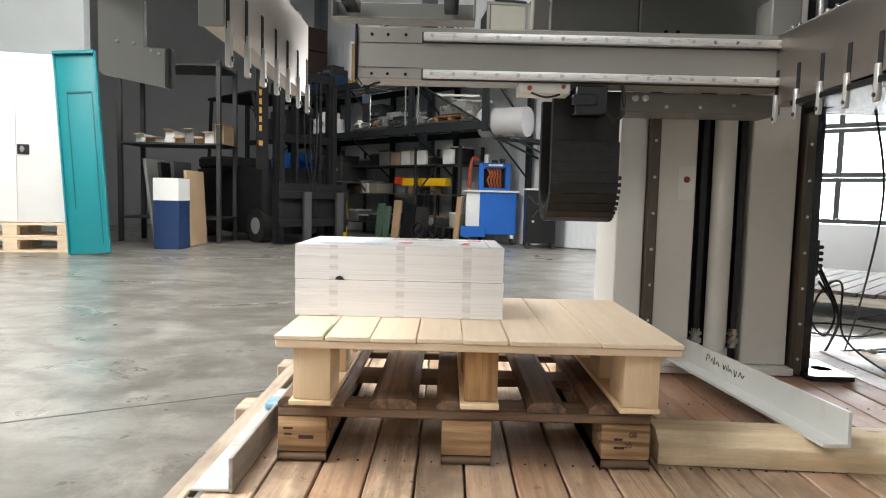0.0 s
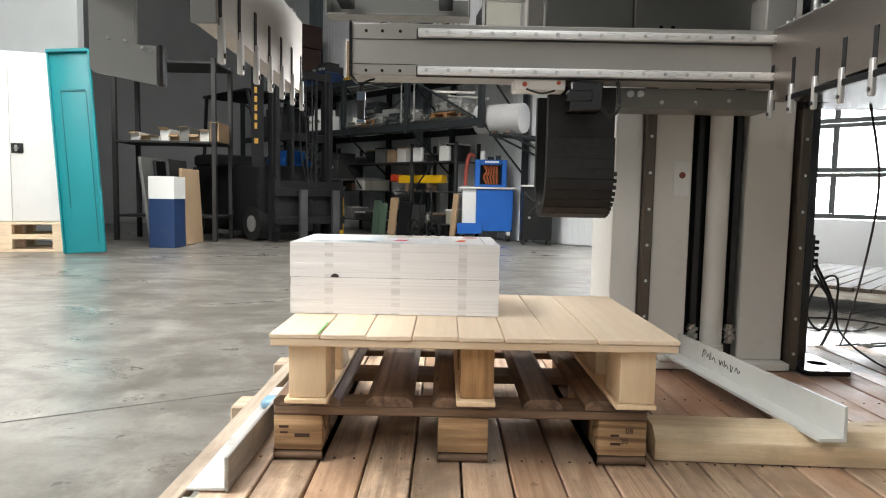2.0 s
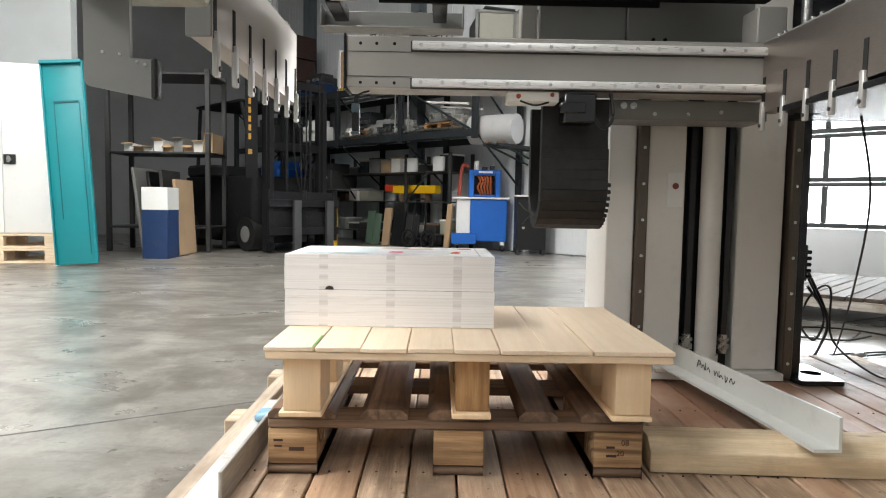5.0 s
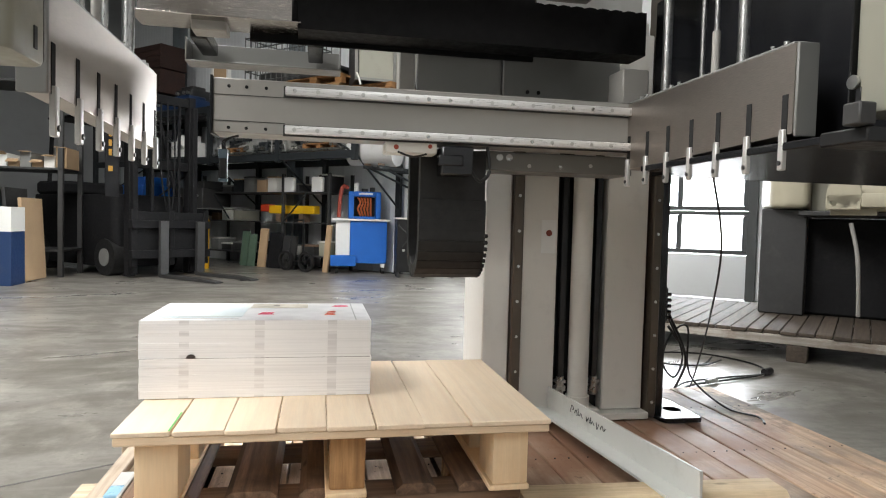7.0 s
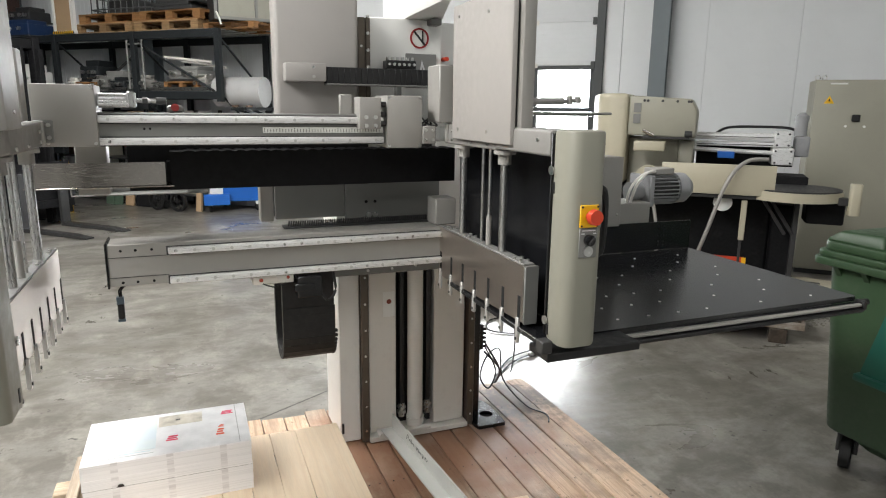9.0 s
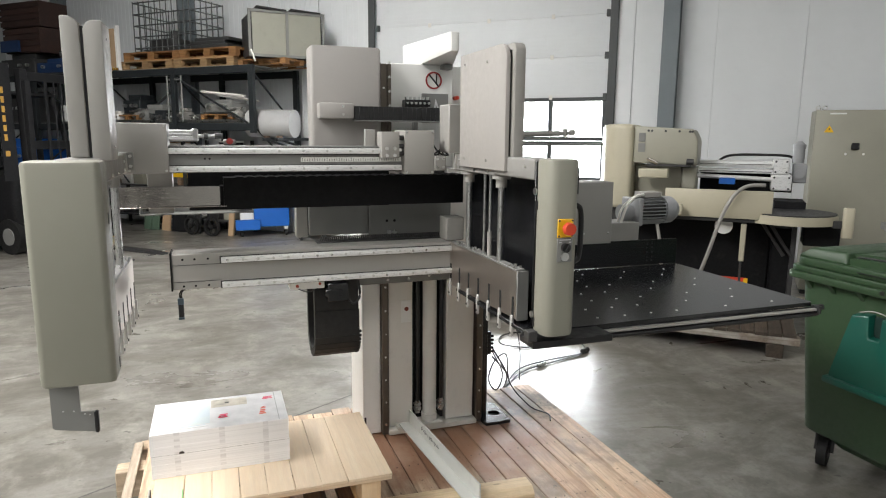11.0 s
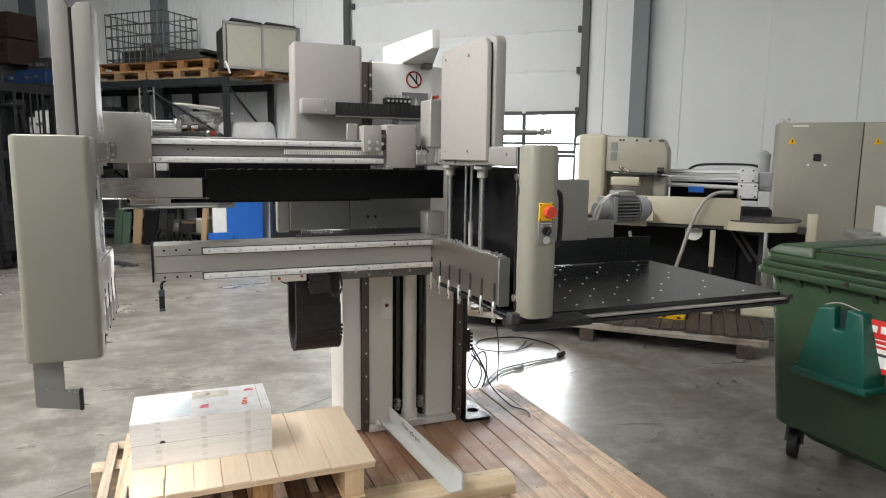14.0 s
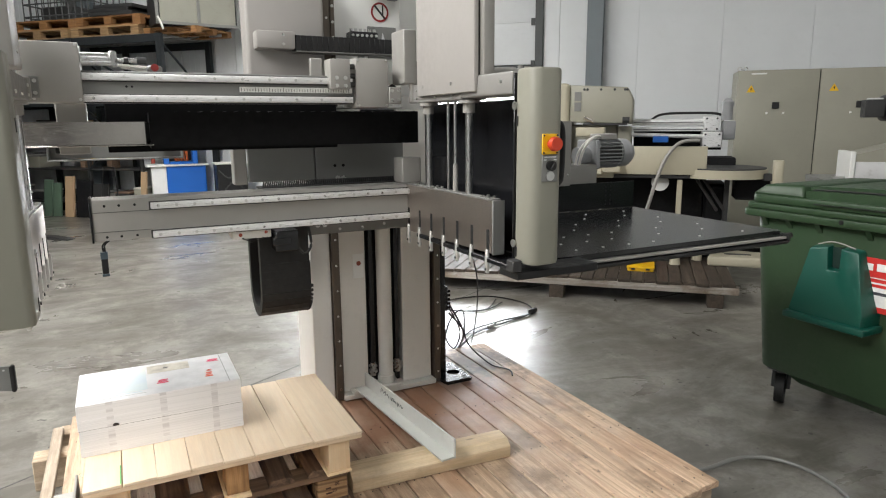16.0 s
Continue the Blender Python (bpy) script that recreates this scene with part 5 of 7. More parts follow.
# ---------- pallet racking ----------
def frame_upright(u, z1, ob, front, y0=-1.2, y1=-0.12):
    for y, z0 in ((y0, front), (y1, FLOOR)):
        up = part("upright", [B(u - 0.045, u + 0.045, y - 0.035, y + 0.035, z0, z1, 0.004)], NAVY, ob)
        if z0 == FLOOR:
            part("foot", B(u - 0.07, u + 0.07, y - 0.06, y + 0.06, FLOOR, FLOOR + 0.012, 0.002), NAVY, up)
    for a, b in ((0.9, 1.65), (2.45, 1.65)):
        part("brace", C((u, y0 + 0.03, a if front == FLOOR or a > 1 else 1.64), (u, y1 - 0.03, b if front == FLOOR or a > 1 else 0.9), 0.016, 8), NAVY, ob)


rack = thing("pallet_rack", (-6.8, -0.66, FLOOR), "dark blue-grey steel pallet rack along the hall wall", "pallet rack")
for u in (-12.0, -10.2, -8.45, -6.78, -5.2):
    frame_upright(u, 2.56, rack, FLOOR if u < -8.5 else 1.55)
part("diagonal_brace", C((-6.7, -1.21, 2.4), (-5.3, -1.21, 1.7), 0.018, 8), NAVY, rack)
for a, b in ((-12.0, -10.2), (-10.2, -8.45), (-8.45, -6.78), (-6.78, -5.2)):
    for z in (0.75, 1.64, 2.5) if b < -8 else (1.64, 2.5):
        for y in (-1.2, -0.12):
            part("beam", B(a + 0.046, b - 0.046, y - 0.025, y + 0.025, z - 0.055, z + 0.055, 0.004), NAVY, rack)
        for i in range(4):
            part("deck_slat", B(a + 0.05, b - 0.05, -1.15 + 0.26 * i, -0.96 + 0.26 * i, z + 0.056, z + 0.068, 0.002), SLATE, rack)
part("ladder_frame", [C((-6.9, -1.22, 1.72), (-6.9, -1.22, 2.44), 0.014, 8), C((-6.6, -1.22, 1.72), (-6.6, -1.22, 2.44), 0.014, 8), C((-6.9, -1.22, 2.38), (-6.6, -1.22, 2.38), 0.012, 8)], SLATE, rack)
walled(rack)


def euro(name, label, m, group, wood_x=ORANGE):
    """A block pallet, 1.2 long and 0.8 wide, built at the origin."""
    ob = thing(name, (0, 0, 0), label, "pallet", group)
    for y in (-0.35, 0.0, 0.35):
        part("runner", B(-0.6, 0.6, y - 0.05, y + 0.05, 0.0, 0.022, 0.002), wood_x, ob)
        for x in (-0.53, 0.0, 0.53):
            part("block", B(x - 0.07, x + 0.07, y - 0.05, y + 0.05, 0.0225, 0.099, 0.003), wood_x, ob)
    for x in (-0.53, 0.0, 0.53):
        part("stringer", B(x - 0.07, x + 0.07, -0.4, 0.4, 0.0995, 0.121, 0.002), wood_x, ob)
    for y, w in ((-0.33, 0.14), (-0.165, 0.1), (0.0, 0.14), (0.165, 0.1), (0.33, 0.14)):
        part("deck_board", B(-0.6, 0.6, y - w / 2, y + w / 2, 0.1215, 0.144, 0.003), wood_x, ob)
    ob.matrix_world = m
    return ob


ZT = 2.569
RACKPINE = wood("dusty_pine", (0.42, 0.27, 0.13), (0.28, 0.17, 0.08), "x", 0.72, 0.4, (0.14, 0.09, 0.05), True, 0.2)
low = euro("wooden_pallet", "pale wooden pallet on the top level of the rack", WALL @ Matrix.Translation((-7.5, -0.70, ZT)), "pallets on the rack", RACKPINE)
copy_thing(low, WALL @ Matrix.Translation((-6.22, -0.72, ZT)) @ Matrix.Rotation(radians(1), 4, "Z"))
p0 = euro("wooden_pallet", "orange-brown wooden pallet on top of a pale pallet", WALL @ Matrix.Translation((-7.42, -0.66, ZT + 0.145)) @ Matrix.Rotation(radians(2.5), 4, "Z"), "pallets on the rack")
copy_thing(p0, WALL @ Matrix.Translation((-6.16, -0.68, ZT + 0.145)) @ Matrix.Rotation(radians(-2), 4, "Z"))
p1 = copy_thing(p0, WALL @ Matrix.Translation((-5.12, -0.66, ZT)) @ Matrix.Diagonal((0.75, 1, 0.6, 1)))
copy_thing(p0, WALL @ Matrix.Translation((-8.02, -0.78, 1.71)) @ Matrix.Diagonal((0.5, 0.8, 0.9, 1)))
copy_thing(p0, WALL @ Matrix.Translation((-6.0, -0.8, 1.71)) @ Matrix.Diagonal((0.55, 0.8, 0.9, 1)))

# wire basket
wb = thing("wire_basket", (-7.15, -0.68, 2.858), "grey welded wire mesh basket standing on the pallets", "wire basket")
WIRE = paint("galvanised_wire", (0.09, 0.095, 0.095), 0.45, 0.1, 0.05, metal=0.6)
zb = 2.858
for k in range(5):
    z = zb + 0.06 + 0.18 * k
    part("hoop", [C(a, b, 0.011, 6) for a, b in (((-7.75, -1.05, z), (-6.52, -1.05, z)), ((-7.75, -0.3, z), (-6.52, -0.3, z)), ((-7.75, -1.05, z), (-7.75, -0.3, z)), ((-6.52, -1.05, z), (-6.52, -0.3, z)))], WIRE, wb)
for i in range(11):
    x = -7.75 + 1.23 * i / 10
    for y in (-1.05, -0.3):
        part("bar", C((x, y, zb), (x, y, zb + 0.8), 0.009, 6), WIRE, wb)
for i in range(1, 6):
    y = -1.05 + 0.75 * i / 6
    for x in (-7.75, -6.52):
        part("bar", C((x, y, zb), (x, y, zb + 0.8), 0.009, 6), WIRE, wb)
part("floor_grid", [B(-7.75, -6.52, -1.05, -0.3, zb, zb + 0.012, 0.002)], DARKST, wb)
walled(wb)
mc = thing("machine_part", (-7.3, -0.65, 2.872), "dark steel machine part inside the wire basket", "machine part")
part("body", [B(-7.6, -7.0, -0.9, -0.45, 2.8715, 3.08, 0.02), C((-7.2, -0.7, 3.08), (-7.2, -0.7, 3.22), 0.07, 14)], DARKST, mc)
walled(mc)
for k, (a, b, z) in enumerate(((-6.45, -5.72, 2.859), (-6.5, -5.78, 2.909), (-6.4, -5.7, 2.959))):
    walled(solo("steel_plate_tray", R(a, b, -1.1, -0.35, z, z + 0.048, 0.02, "z", 0.004, 3), DARKST, "flat dark steel tray in a pile on the pallets", "steel tray", group="trays on the rack"))
# framed tank
tk = thing("framed_tank", (-5.05, -0.65, 2.656), "translucent tank panels in a dark steel frame on the rack", "tank")
TANK = paint("milky_tank_sheet", (0.29, 0.285, 0.24), 0.35, 0.08, 0.05, dirt=0.2)
part("tank_body", B(-5.58, -4.52, -1.06, -0.25, 2.69, 3.30, 0.01), DARKST, tk)
for a, b in ((-5.56, -5.07), (-5.03, -4.54)):
    part("panel", B(a, b, -1.075, -1.061, 2.70, 3.29, 0.004), TANK, tk)
part("frame_bar", [B(u - 0.02, u + 0.02, -1.09, -1.06, 2.657, 3.33, 0.003) for u in (-5.6, -5.05, -4.5)] + [B(-5.62, -4.48, -1.09, -1.06, z - 0.02, z + 0.02, 0.003) for z in (2.68, 3.31)], SLATE, tk)
part("lid", [B(-5.5, -5.06, -1.12, -0.3, 3.335, 3.36, 0.004, 1, Matrix.Rotation(radians(4), 4, "Y")), B(-5.0, -4.55, -1.12, -0.3, 3.335, 3.355, 0.004, 1, Matrix.Rotation(radians(3), 4, "Y"))], DARKST, tk)
part("film_strip", tube([(-5.6, -1.12, 2.75), (-5.57, -1.15, 2.66), (-5.55, -1.16, 2.58)], 0.014, 6), PALE, tk)
walled(tk)
tk.matrix_world = Matrix.Translation(tk.matrix_world.translation) @ Matrix.Rotation(radians(50), 4, "Z") @ Matrix.Translation(-tk.matrix_world.translation) @ tk.matrix_world
# board with a striped edge
bd = thing("framed_board", (-8.25, -1.15, 2.569), "brown board in a white frame with a striped warning edge", "framed board")
part("board", B(-8.42, -8.08, -1.16, -1.12, 2.60, 3.25, 0.004), CARD, bd)
part("frame_bar", [B(u - 0.025, u + 0.025, -1.175, -1.11, 2.5695, 3.3, 0.003) for u in (-8.45, -8.05)] + [B(-8.48, -8.02, -1.18, -1.105, 2.5695, 2.615, 0.003)], WHITEP, bd)
part("warning_stripe", [B(-8.48 + 0.046 * i, -8.457 + 0.046 * i, -1.184, -1.181, 2.572, 2.612, 0) for i in range(10)], YELLOW, bd)
part("warning_gap", [B(-8.457 + 0.046 * i, -8.434 + 0.046 * i, -1.184, -1.181, 2.572, 2.612, 0) for i in range(10)], BLACK, bd)
walled(bd)


def lump(name, u, y, z, w, d, h, material, label, category, extra=()):
    """A small machine or case: a body with a base, a top and fittings."""
    ob = thing(name, (u, y, z), label, category)
    part("body", R(u - w / 2, u + w / 2, y - d / 2, y + d / 2, z + 0.02, z + h * 0.72, 0.02, "z", 0.006, 3), material, ob)
    part("base", B(u - w / 2 - 0.02, u + w / 2 + 0.02, y - d / 2 - 0.02, y + d / 2 + 0.02, z, z + 0.0195, 0.003), DARKST, ob)
    part("top_unit", B(u - w * 0.32, u + w * 0.4, y - d * 0.35, y + d * 0.35, z + h * 0.7205, z + h, 0.01), material, ob)
    part("fitting", [C((u + w * q, y - d / 2, z + h * 0.45), (u + w * q, y - d / 2 - 0.05, z + h * 0.45), 0.03, 12) for q in (-0.3, 0.1, 0.32)], BOLT, ob)
    for nm, items, mm in extra:
        part(nm, items, mm, ob)
    return walled(ob)


lump("feeder_unit", -6.02, -0.8, 1.85, 0.55, 0.5, 0.22, SLATE, "grey feeder unit on a small pallet in the rack", "feeder unit", [("arm", [C((-6.4, -1.0, 2.2), (-5.6, -0.9, 2.12), 0.022, 8), C((-6.35, -0.7, 2.16), (-5.5, -0.7, 2.05), 0.018, 8)], PALE)])
lump("drive_unit", -7.5, -0.8, 1.71, 0.5, 0.5, 0.3, SLATE, "dark grey drive unit stored in the rack", "drive unit", [("arm", [C((-7.6, -0.9, 1.95), (-7.1, -0.9, 2.25), 0.02, 8)], DARKST)])
lump("control_case", -8.0, -0.8, 1.842, 0.4, 0.4, 0.34, NAVY, "dark blue control case on a small pallet", "control case")
lump("roller_unit", -7.25, -1.0, 1.71, 0.3, 0.3, 0.2, NAVY, "dark blue roller unit stored in the rack", "roller unit")
MAROON = wood("dark_red_brown_board", (0.085, 0.04, 0.03), (0.035, 0.018, 0.014), "x", 0.7, 0.4, (0.012, 0.01, 0.01), True, 0.3)
DEEPBLUE = paint("deep_blue_enamel", (0.010, 0.035, 0.11), 0.45, 0.1, 0.08, dirt=0.2)
lump("spare_unit", -9.38, -0.95, 1.71, 0.45, 0.4, 0.42, WHITEP, "white spare unit stored in the rack", "spare unit")
lump("blue_case", -9.62, -0.9, ZT, 1.06, 0.5, 0.27, DEEPBLUE, "deep blue machine case on the top level of the rack", "machine case")
lump("dark_gearbox", -10.75, -0.75, ZT, 0.95, 0.7, 0.4, DARKST, "dark gearbox unit on the top level of the rack", "gearbox", [("blue_panel", [B(-11.1, -10.6, -1.16, -1.11, ZT + 0.42, ZT + 0.62, 0.004)], DEEPBLUE)])
for z, w in ((ZT + 0.405, 1.0), (ZT + 0.86, 1.08)):
    crate = thing("wooden_crate", (-10.62, -0.8, z), "dark red-brown slatted wooden crate on the rack", "crate", "crates on the rack")
    part("crate_box", B(-10.62 - w / 2, -10.62 + w / 2, -1.05, -0.5, z, z + 0.44, 0.006), MAROON, crate)
    for i in range(4):
        part("slat", B(-10.63 - w / 2, -10.61 + w / 2, -1.075, -1.0505, z + 0.02 + 0.105 * i, z + 0.105 + 0.105 * i, 0.004), MAROON, crate)
    walled(crate)
lump("spare_motor", -9.75, -0.6, ZT + 0.275, 0.5, 0.4, 0.25, DARKST, "dark spare motor on top of the blue case", "spare motor")
lump("dark_drive", -11.2, -0.7, 1.71, 0.9, 0.7, 0.6, DARKST, "dark drive unit stored in the rack", "drive unit")
lump("blue_drive", -11.1, -0.7, 0.818, 0.9, 0.7, 0.6, BLUE, "blue drive unit on the lower rack level", "drive unit")
lump("dark_unit", -9.3, -0.7, 0.818, 0.8, 0.6, 0.5, DARKST, "dark machine unit on the lower rack level", "machine unit")
rk = random.Random(21)
for u in (-8.28, -7.78, -7.05, -6.72, -6.45, -5.68, -5.42):
    w, h = rk.uniform(0.14, 0.26), rk.uniform(0.1, 0.24)
    m = rk.choice((DARKST, SLATE, BOLT, MID, BLACK, PALE))
    lump("small_machine_part", u, -1.0 + rk.uniform(-0.05, 0.1), 1.709, w, 0.24, h, m, "small oily machine part stored in the rack", "machine part", [("pipe", [C((u - w * 0.7, -1.08, 1.709 + h * 0.8), (u + w * 0.8, -1.02, 1.709 + h * 0.95), 0.012, 8)], BOLT)])
for k, (u, l) in enumerate(((-7.9, 1.1), (-6.6, 1.3), (-5.9, 0.9))):
    walled(solo("steel_pipe", C((u - l / 2, -1.17, 1.735), (u + l / 2, -1.15, 1.735), 0.022, 12), BOLT, "loose steel pipe on the rack level", "pipe", group="pipes on the rack"))
FOIL = paint("wrapping_foil", (0.38, 0.38, 0.375), 0.4, 0.1, 0.3, dirt=0.2)
roll = thing("foil_roll", (-4.92, -0.75, 1.5), "pale wrapped foil roll on wall arms beside the rack", "foil roll")
part("roll", [C((-5.45, -0.95, 1.70), (-4.72, -0.81, 1.69), 0.215, 28)], FOIL, roll)
part("core_plug", [C((-5.47, -0.954, 1.70), (-5.449, -0.95, 1.70), 0.06, 16)], CARD, roll)
for u in (-5.1, -4.85):
    part("wall_arm", [B(u - 0.025, u + 0.025, -1.1, -0.005, 1.43, 1.475, 0.004), C((u, -0.95, 1.44), (u, -0.02, 1.22), 0.018, 8)], NAVY, roll)
    part("chock", [B(u - 0.024, u + 0.024, y - 0.05, y + 0.05, 1.4755, 1.505, 0.004) for y in (-1.02, -0.73)], OLDX, roll)
walled(roll)

# ---------- fork-lift truck ----------
AMBER = paint("faded_amber", (0.42, 0.22, 0.02), 0.5, 0.1, 0.05, dirt=0.2)
fl = thing("forklift_truck", (-7.6, -3.0, FLOOR), "dark fork-lift truck with lowered forks on the concrete floor", "forklift")
for y in (-2.55, -3.45):
    mst = part("mast_channel", [B(-7.18, -7.06, y - 0.05, y + 0.05, FLOOR + 0.02, 2.35, 0.006), B(-7.05, -6.99, y - 0.035, y + 0.035, FLOOR + 0.05, 2.2, 0.004)], MATT, fl)
part("mast_plate", [B(-7.055, -7.045, -3.83, -3.64, 0.9, 2.4, 0.003)], MATT, fl)
for z in (0.1, 1.3, 2.2):
    part("mast_crossbar", B(-7.18, -7.08, -3.4, -2.6, z, z + 0.12, 0.006), MATT, fl)
for i in range(6):
    part("brand_bar", B(-7.0448, -7.043, -3.785, -3.745, 1.42 + 0.12 * i, 1.50 + 0.12 * i, 0.002), AMBER, fl, "amber bar on the mast plate")
part("yellow_tag", B(-7.0448, -7.043, -3.79, -3.73, 1.22, 1.29, 0.002), AMBER, fl)
part("lift_chain", [B(-7.02, -7.0, y - 0.02, y + 0.02, 0.3, 2.2, 0.002) for y in (-2.8, -3.2)], MATT, fl)
part("hose", [tube([(-6.98, -2.9 - 0.1 * i, 2.2), (-6.96, -2.9 - 0.1 * i, 1.2), (-6.97, -2.95, 0.6)], 0.012, 6) for i in range(3)], MATT, fl)
carriage = part("fork_carriage", B(-6.97, -6.95, -3.5, -2.4, 0.12, 0.72, 0.004), MATT, fl, "black fork carriage")
for z in (0.1, 0.5):
    part("carriage_bar", B(-6.98, -6.90, -3.55, -2.35, z, z + 0.11, 0.006), MATT, carriage)
for y in (-3.5, -2.95, -2.4):
    part("carriage_post", B(-6.985, -6.93, y - 0.04, y + 0.04, 0.0, 0.75, 0.006), MATT, carriage)
for y in (-2.55, -3.12):
    part("fork", [G([(-6.89, FLOOR + 0.005), (-5.72, FLOOR + 0.005), (-5.72, FLOOR + 0.02), (-6.0, FLOOR + 0.045), (-6.84, FLOOR + 0.05), (-6.84, 0.6), (-6.89, 0.6)], y - 0.06, y + 0.06, "y")], DARKST, fl, "worn steel fork")
part("truck_body", [R(-9.6, -7.4, -3.5, -2.4, FLOOR + 0.12, 0.95, 0.12, "z", 0.02, 4), B(-9.6, -8.9, -3.45, -2.45, 0.955, 1.15, 0.04)], MATT, fl)
part("overhead_guard", [C((-7.5, y, 0.95), (-7.9, y, 2.05), 0.03, 8) for y in (-3.4, -2.5)] + [C((-9.3, y, 1.1), (-9.2, y, 2.05), 0.03, 8) for y in (-3.4, -2.5)] + [B(-9.25, -7.85, -3.45, -2.45, 2.05, 2.09, 0.01)], MATT, fl)
for u in (-7.6, -9.3):
    for y in (-3.42, -2.48):
        wh = part("wheel", [C((u, y - 0.1, FLOOR + 0.25), (u, y + 0.1, FLOOR + 0.25), 0.25, 24)], RUBBER, fl)
        part("rim", C((u, y - 0.11, FLOOR + 0.25), (u, y + 0.11, FLOOR + 0.25), 0.12, 18), SLATE, wh)
walled(fl)
nb = thing("steel_cabinet", (-2.0, 9.75, FLOOR), "narrow navy blue steel cabinet on the hall floor", "cabinet")
part("carcass", B(-2.05, -1.62, 9.6, 10.0, FLOOR, 0.82, 0.01), NAVY, nb)
part("door", B(-2.03, -1.64, 9.585, 9.599, FLOOR + 0.05, 0.79, 0.004), NAVY, nb)
solo("yellow_post", [C((-1.42, 9.7, FLOOR), (-1.42, 9.7, 0.62), 0.07, 16), C((-1.42, 9.7, 0.62), (-1.42, 9.7, 0.66), 0.07, 16, 0.03)], YELLOW, "short yellow guard post on the floor", "guard post")

# ---------- benches and shelving at the back ----------
cart = thing("blue_bench_cart", (1.0, 9.1, FLOOR), "blue and white bench cart on castors", "bench cart")
part("cabinet", B(0.86, 1.44, 9.0, 9.26, 0.0, 0.668, 0.01), BLUE, cart)
part("white_side", B(0.64, 0.858, 9.02, 9.25, 0.0, 0.665, 0.006), WHITEP, cart)
part("tray", [B(0.56, 0.95, 8.9, 8.995, -0.04, 0.13, 0.006)], BLUE, cart)
part("worktop", B(0.58, 1.48, 8.96, 9.27, 0.669, 0.70, 0.006), WHITEP, cart)
for x in (0.66, 1.38):
    for y in (9.03, 9.2):
        cs = part("castor", [C((x - 0.02, y, FLOOR + 0.05), (x + 0.02, y, FLOOR + 0.05), 0.05, 14)], RUBBER, cart)
        part("fork", B(x - 0.03, x + 0.03, y - 0.02, y + 0.02, FLOOR + 0.1, -0.001, 0.003), WHITEP, cs)
press = thing("bench_press", (1.08, 9.1, 0.70), "blue bench press frame with orange cables inside", "press")
part("frame", [B(0.83, 0.91, 8.98, 9.2, 0.70, 1.13, 0.008), B(1.25, 1.33, 8.98, 9.2, 0.70, 1.13, 0.008), B(0.911, 1.249, 8.98, 9.2, 1.05, 1.13, 0.008), B(0.911, 1.249, 8.98, 9.2, 0.70, 0.74, 0.008)], BLUE, press)
part("cable_bundle", [tube([(0.97 + 0.05 * i, 9.05, 1.04), (1.01 + 0.04 * i, 8.99, 0.95), (0.97 + 0.05 * i, 9.0, 0.86), (1.02 + 0.04 * i, 9.05, 0.75)], 0.016, 6) for i in range(5)], plain("orange_cable", (0.45, 0.11, 0.03), 0.5), press)
part("back_panel", B(0.911, 1.249, 9.19, 9.2, 0.741, 1.049, 0.002), BLACK, press)
part("plaque", B(0.98, 1.20, 8.974, 8.979, 1.08, 1.11, 0.001), WHITEP, press)
part("press_cap", [C((0.95, 9.08, 1.13), (0.95, 9.08, 1.27), 0.04, 12)], WHITEP, press)
part("press_knob", [C((1.2, 9.08, 1.13), (1.2, 9.08, 1.2), 0.04, 12), C((1.08, 9.1, 1.13), (1.08, 9.1, 1.18), 0.05, 12)], DARKST, press)
part("side_cable", tube([(0.82, 9.05, 1.18), (0.74, 9.02, 1.2), (0.70, 9.0, 1.05), (0.68, 9.0, 0.72)], 0.03, 7), plain("dull_red_cable", (0.30, 0.05, 0.03), 0.6), press)

# open shelf along the wall under the rack
sh = thing("workshop_shelf", (-7.7, -0.42, FLOOR), "dark open steel shelf with machine parts along the wall", "shelf")
for u in (-9.24, -7.17, -6.14):
    for y in (-0.7, -0.15):
        part("post", B(u - 0.025, u + 0.025, y - 0.025, y + 0.025, FLOOR, 1.42, 0.003), DARKST, sh)
for z in (0.08, 0.62, 1.12):
    part("shelf_board", B(-9.27, -6.11, -0.73, -0.12, z - 0.02, z, 0.003), DARKST, sh)
part("brace", C((-9.2, -0.735, 1.38), (-8.5, -0.735, 0.65), 0.015, 6), NAVY, sh)
part("brace", C((-7.15, -0.735, 0.6), (-6.6, -0.735, 1.1), 0.015, 6), NAVY, sh)
walled(sh)
rnd = random.Random(11)
cols = [CARD, SLATE, BLACK, DARKST, CREAMG, NAVY, DARKST, SLATE, OLDX, PALE]
x = -9.15
while x < -6.3:
    w = rnd.uniform(0.14, 0.34)
    for z in (0.08, 0.62, 1.12):
        h = rnd.uniform(0.1, 0.27)
        m = rnd.choice(cols)
        nm, lb = rnd.choice((("storage_box", "small dark storage box on the workshop shelf"), ("tool_case", "small tool case on the workshop shelf")))
        if rnd.random() < 0.2 or (z == 0.62 and -8.3 < x < -6.4):
            continue
        ob = thing(nm, (x + w / 2, -0.42, z), lb, "box", "boxes on the shelf")
        part("body", R(x + 0.01, x + w - 0.01, -0.62, -0.22, z + 0.0005, z + h, 0.012, "z", 0.004, 2), m, ob)
        part("lid", B(x + 0.005, x + w - 0.005, -0.625, -0.215, z + h + 0.0005, z + h + 0.025, 0.003), rnd.choice(cols), ob)
        walled(ob)
    x += w + rnd.uniform(0.01, 0.08)
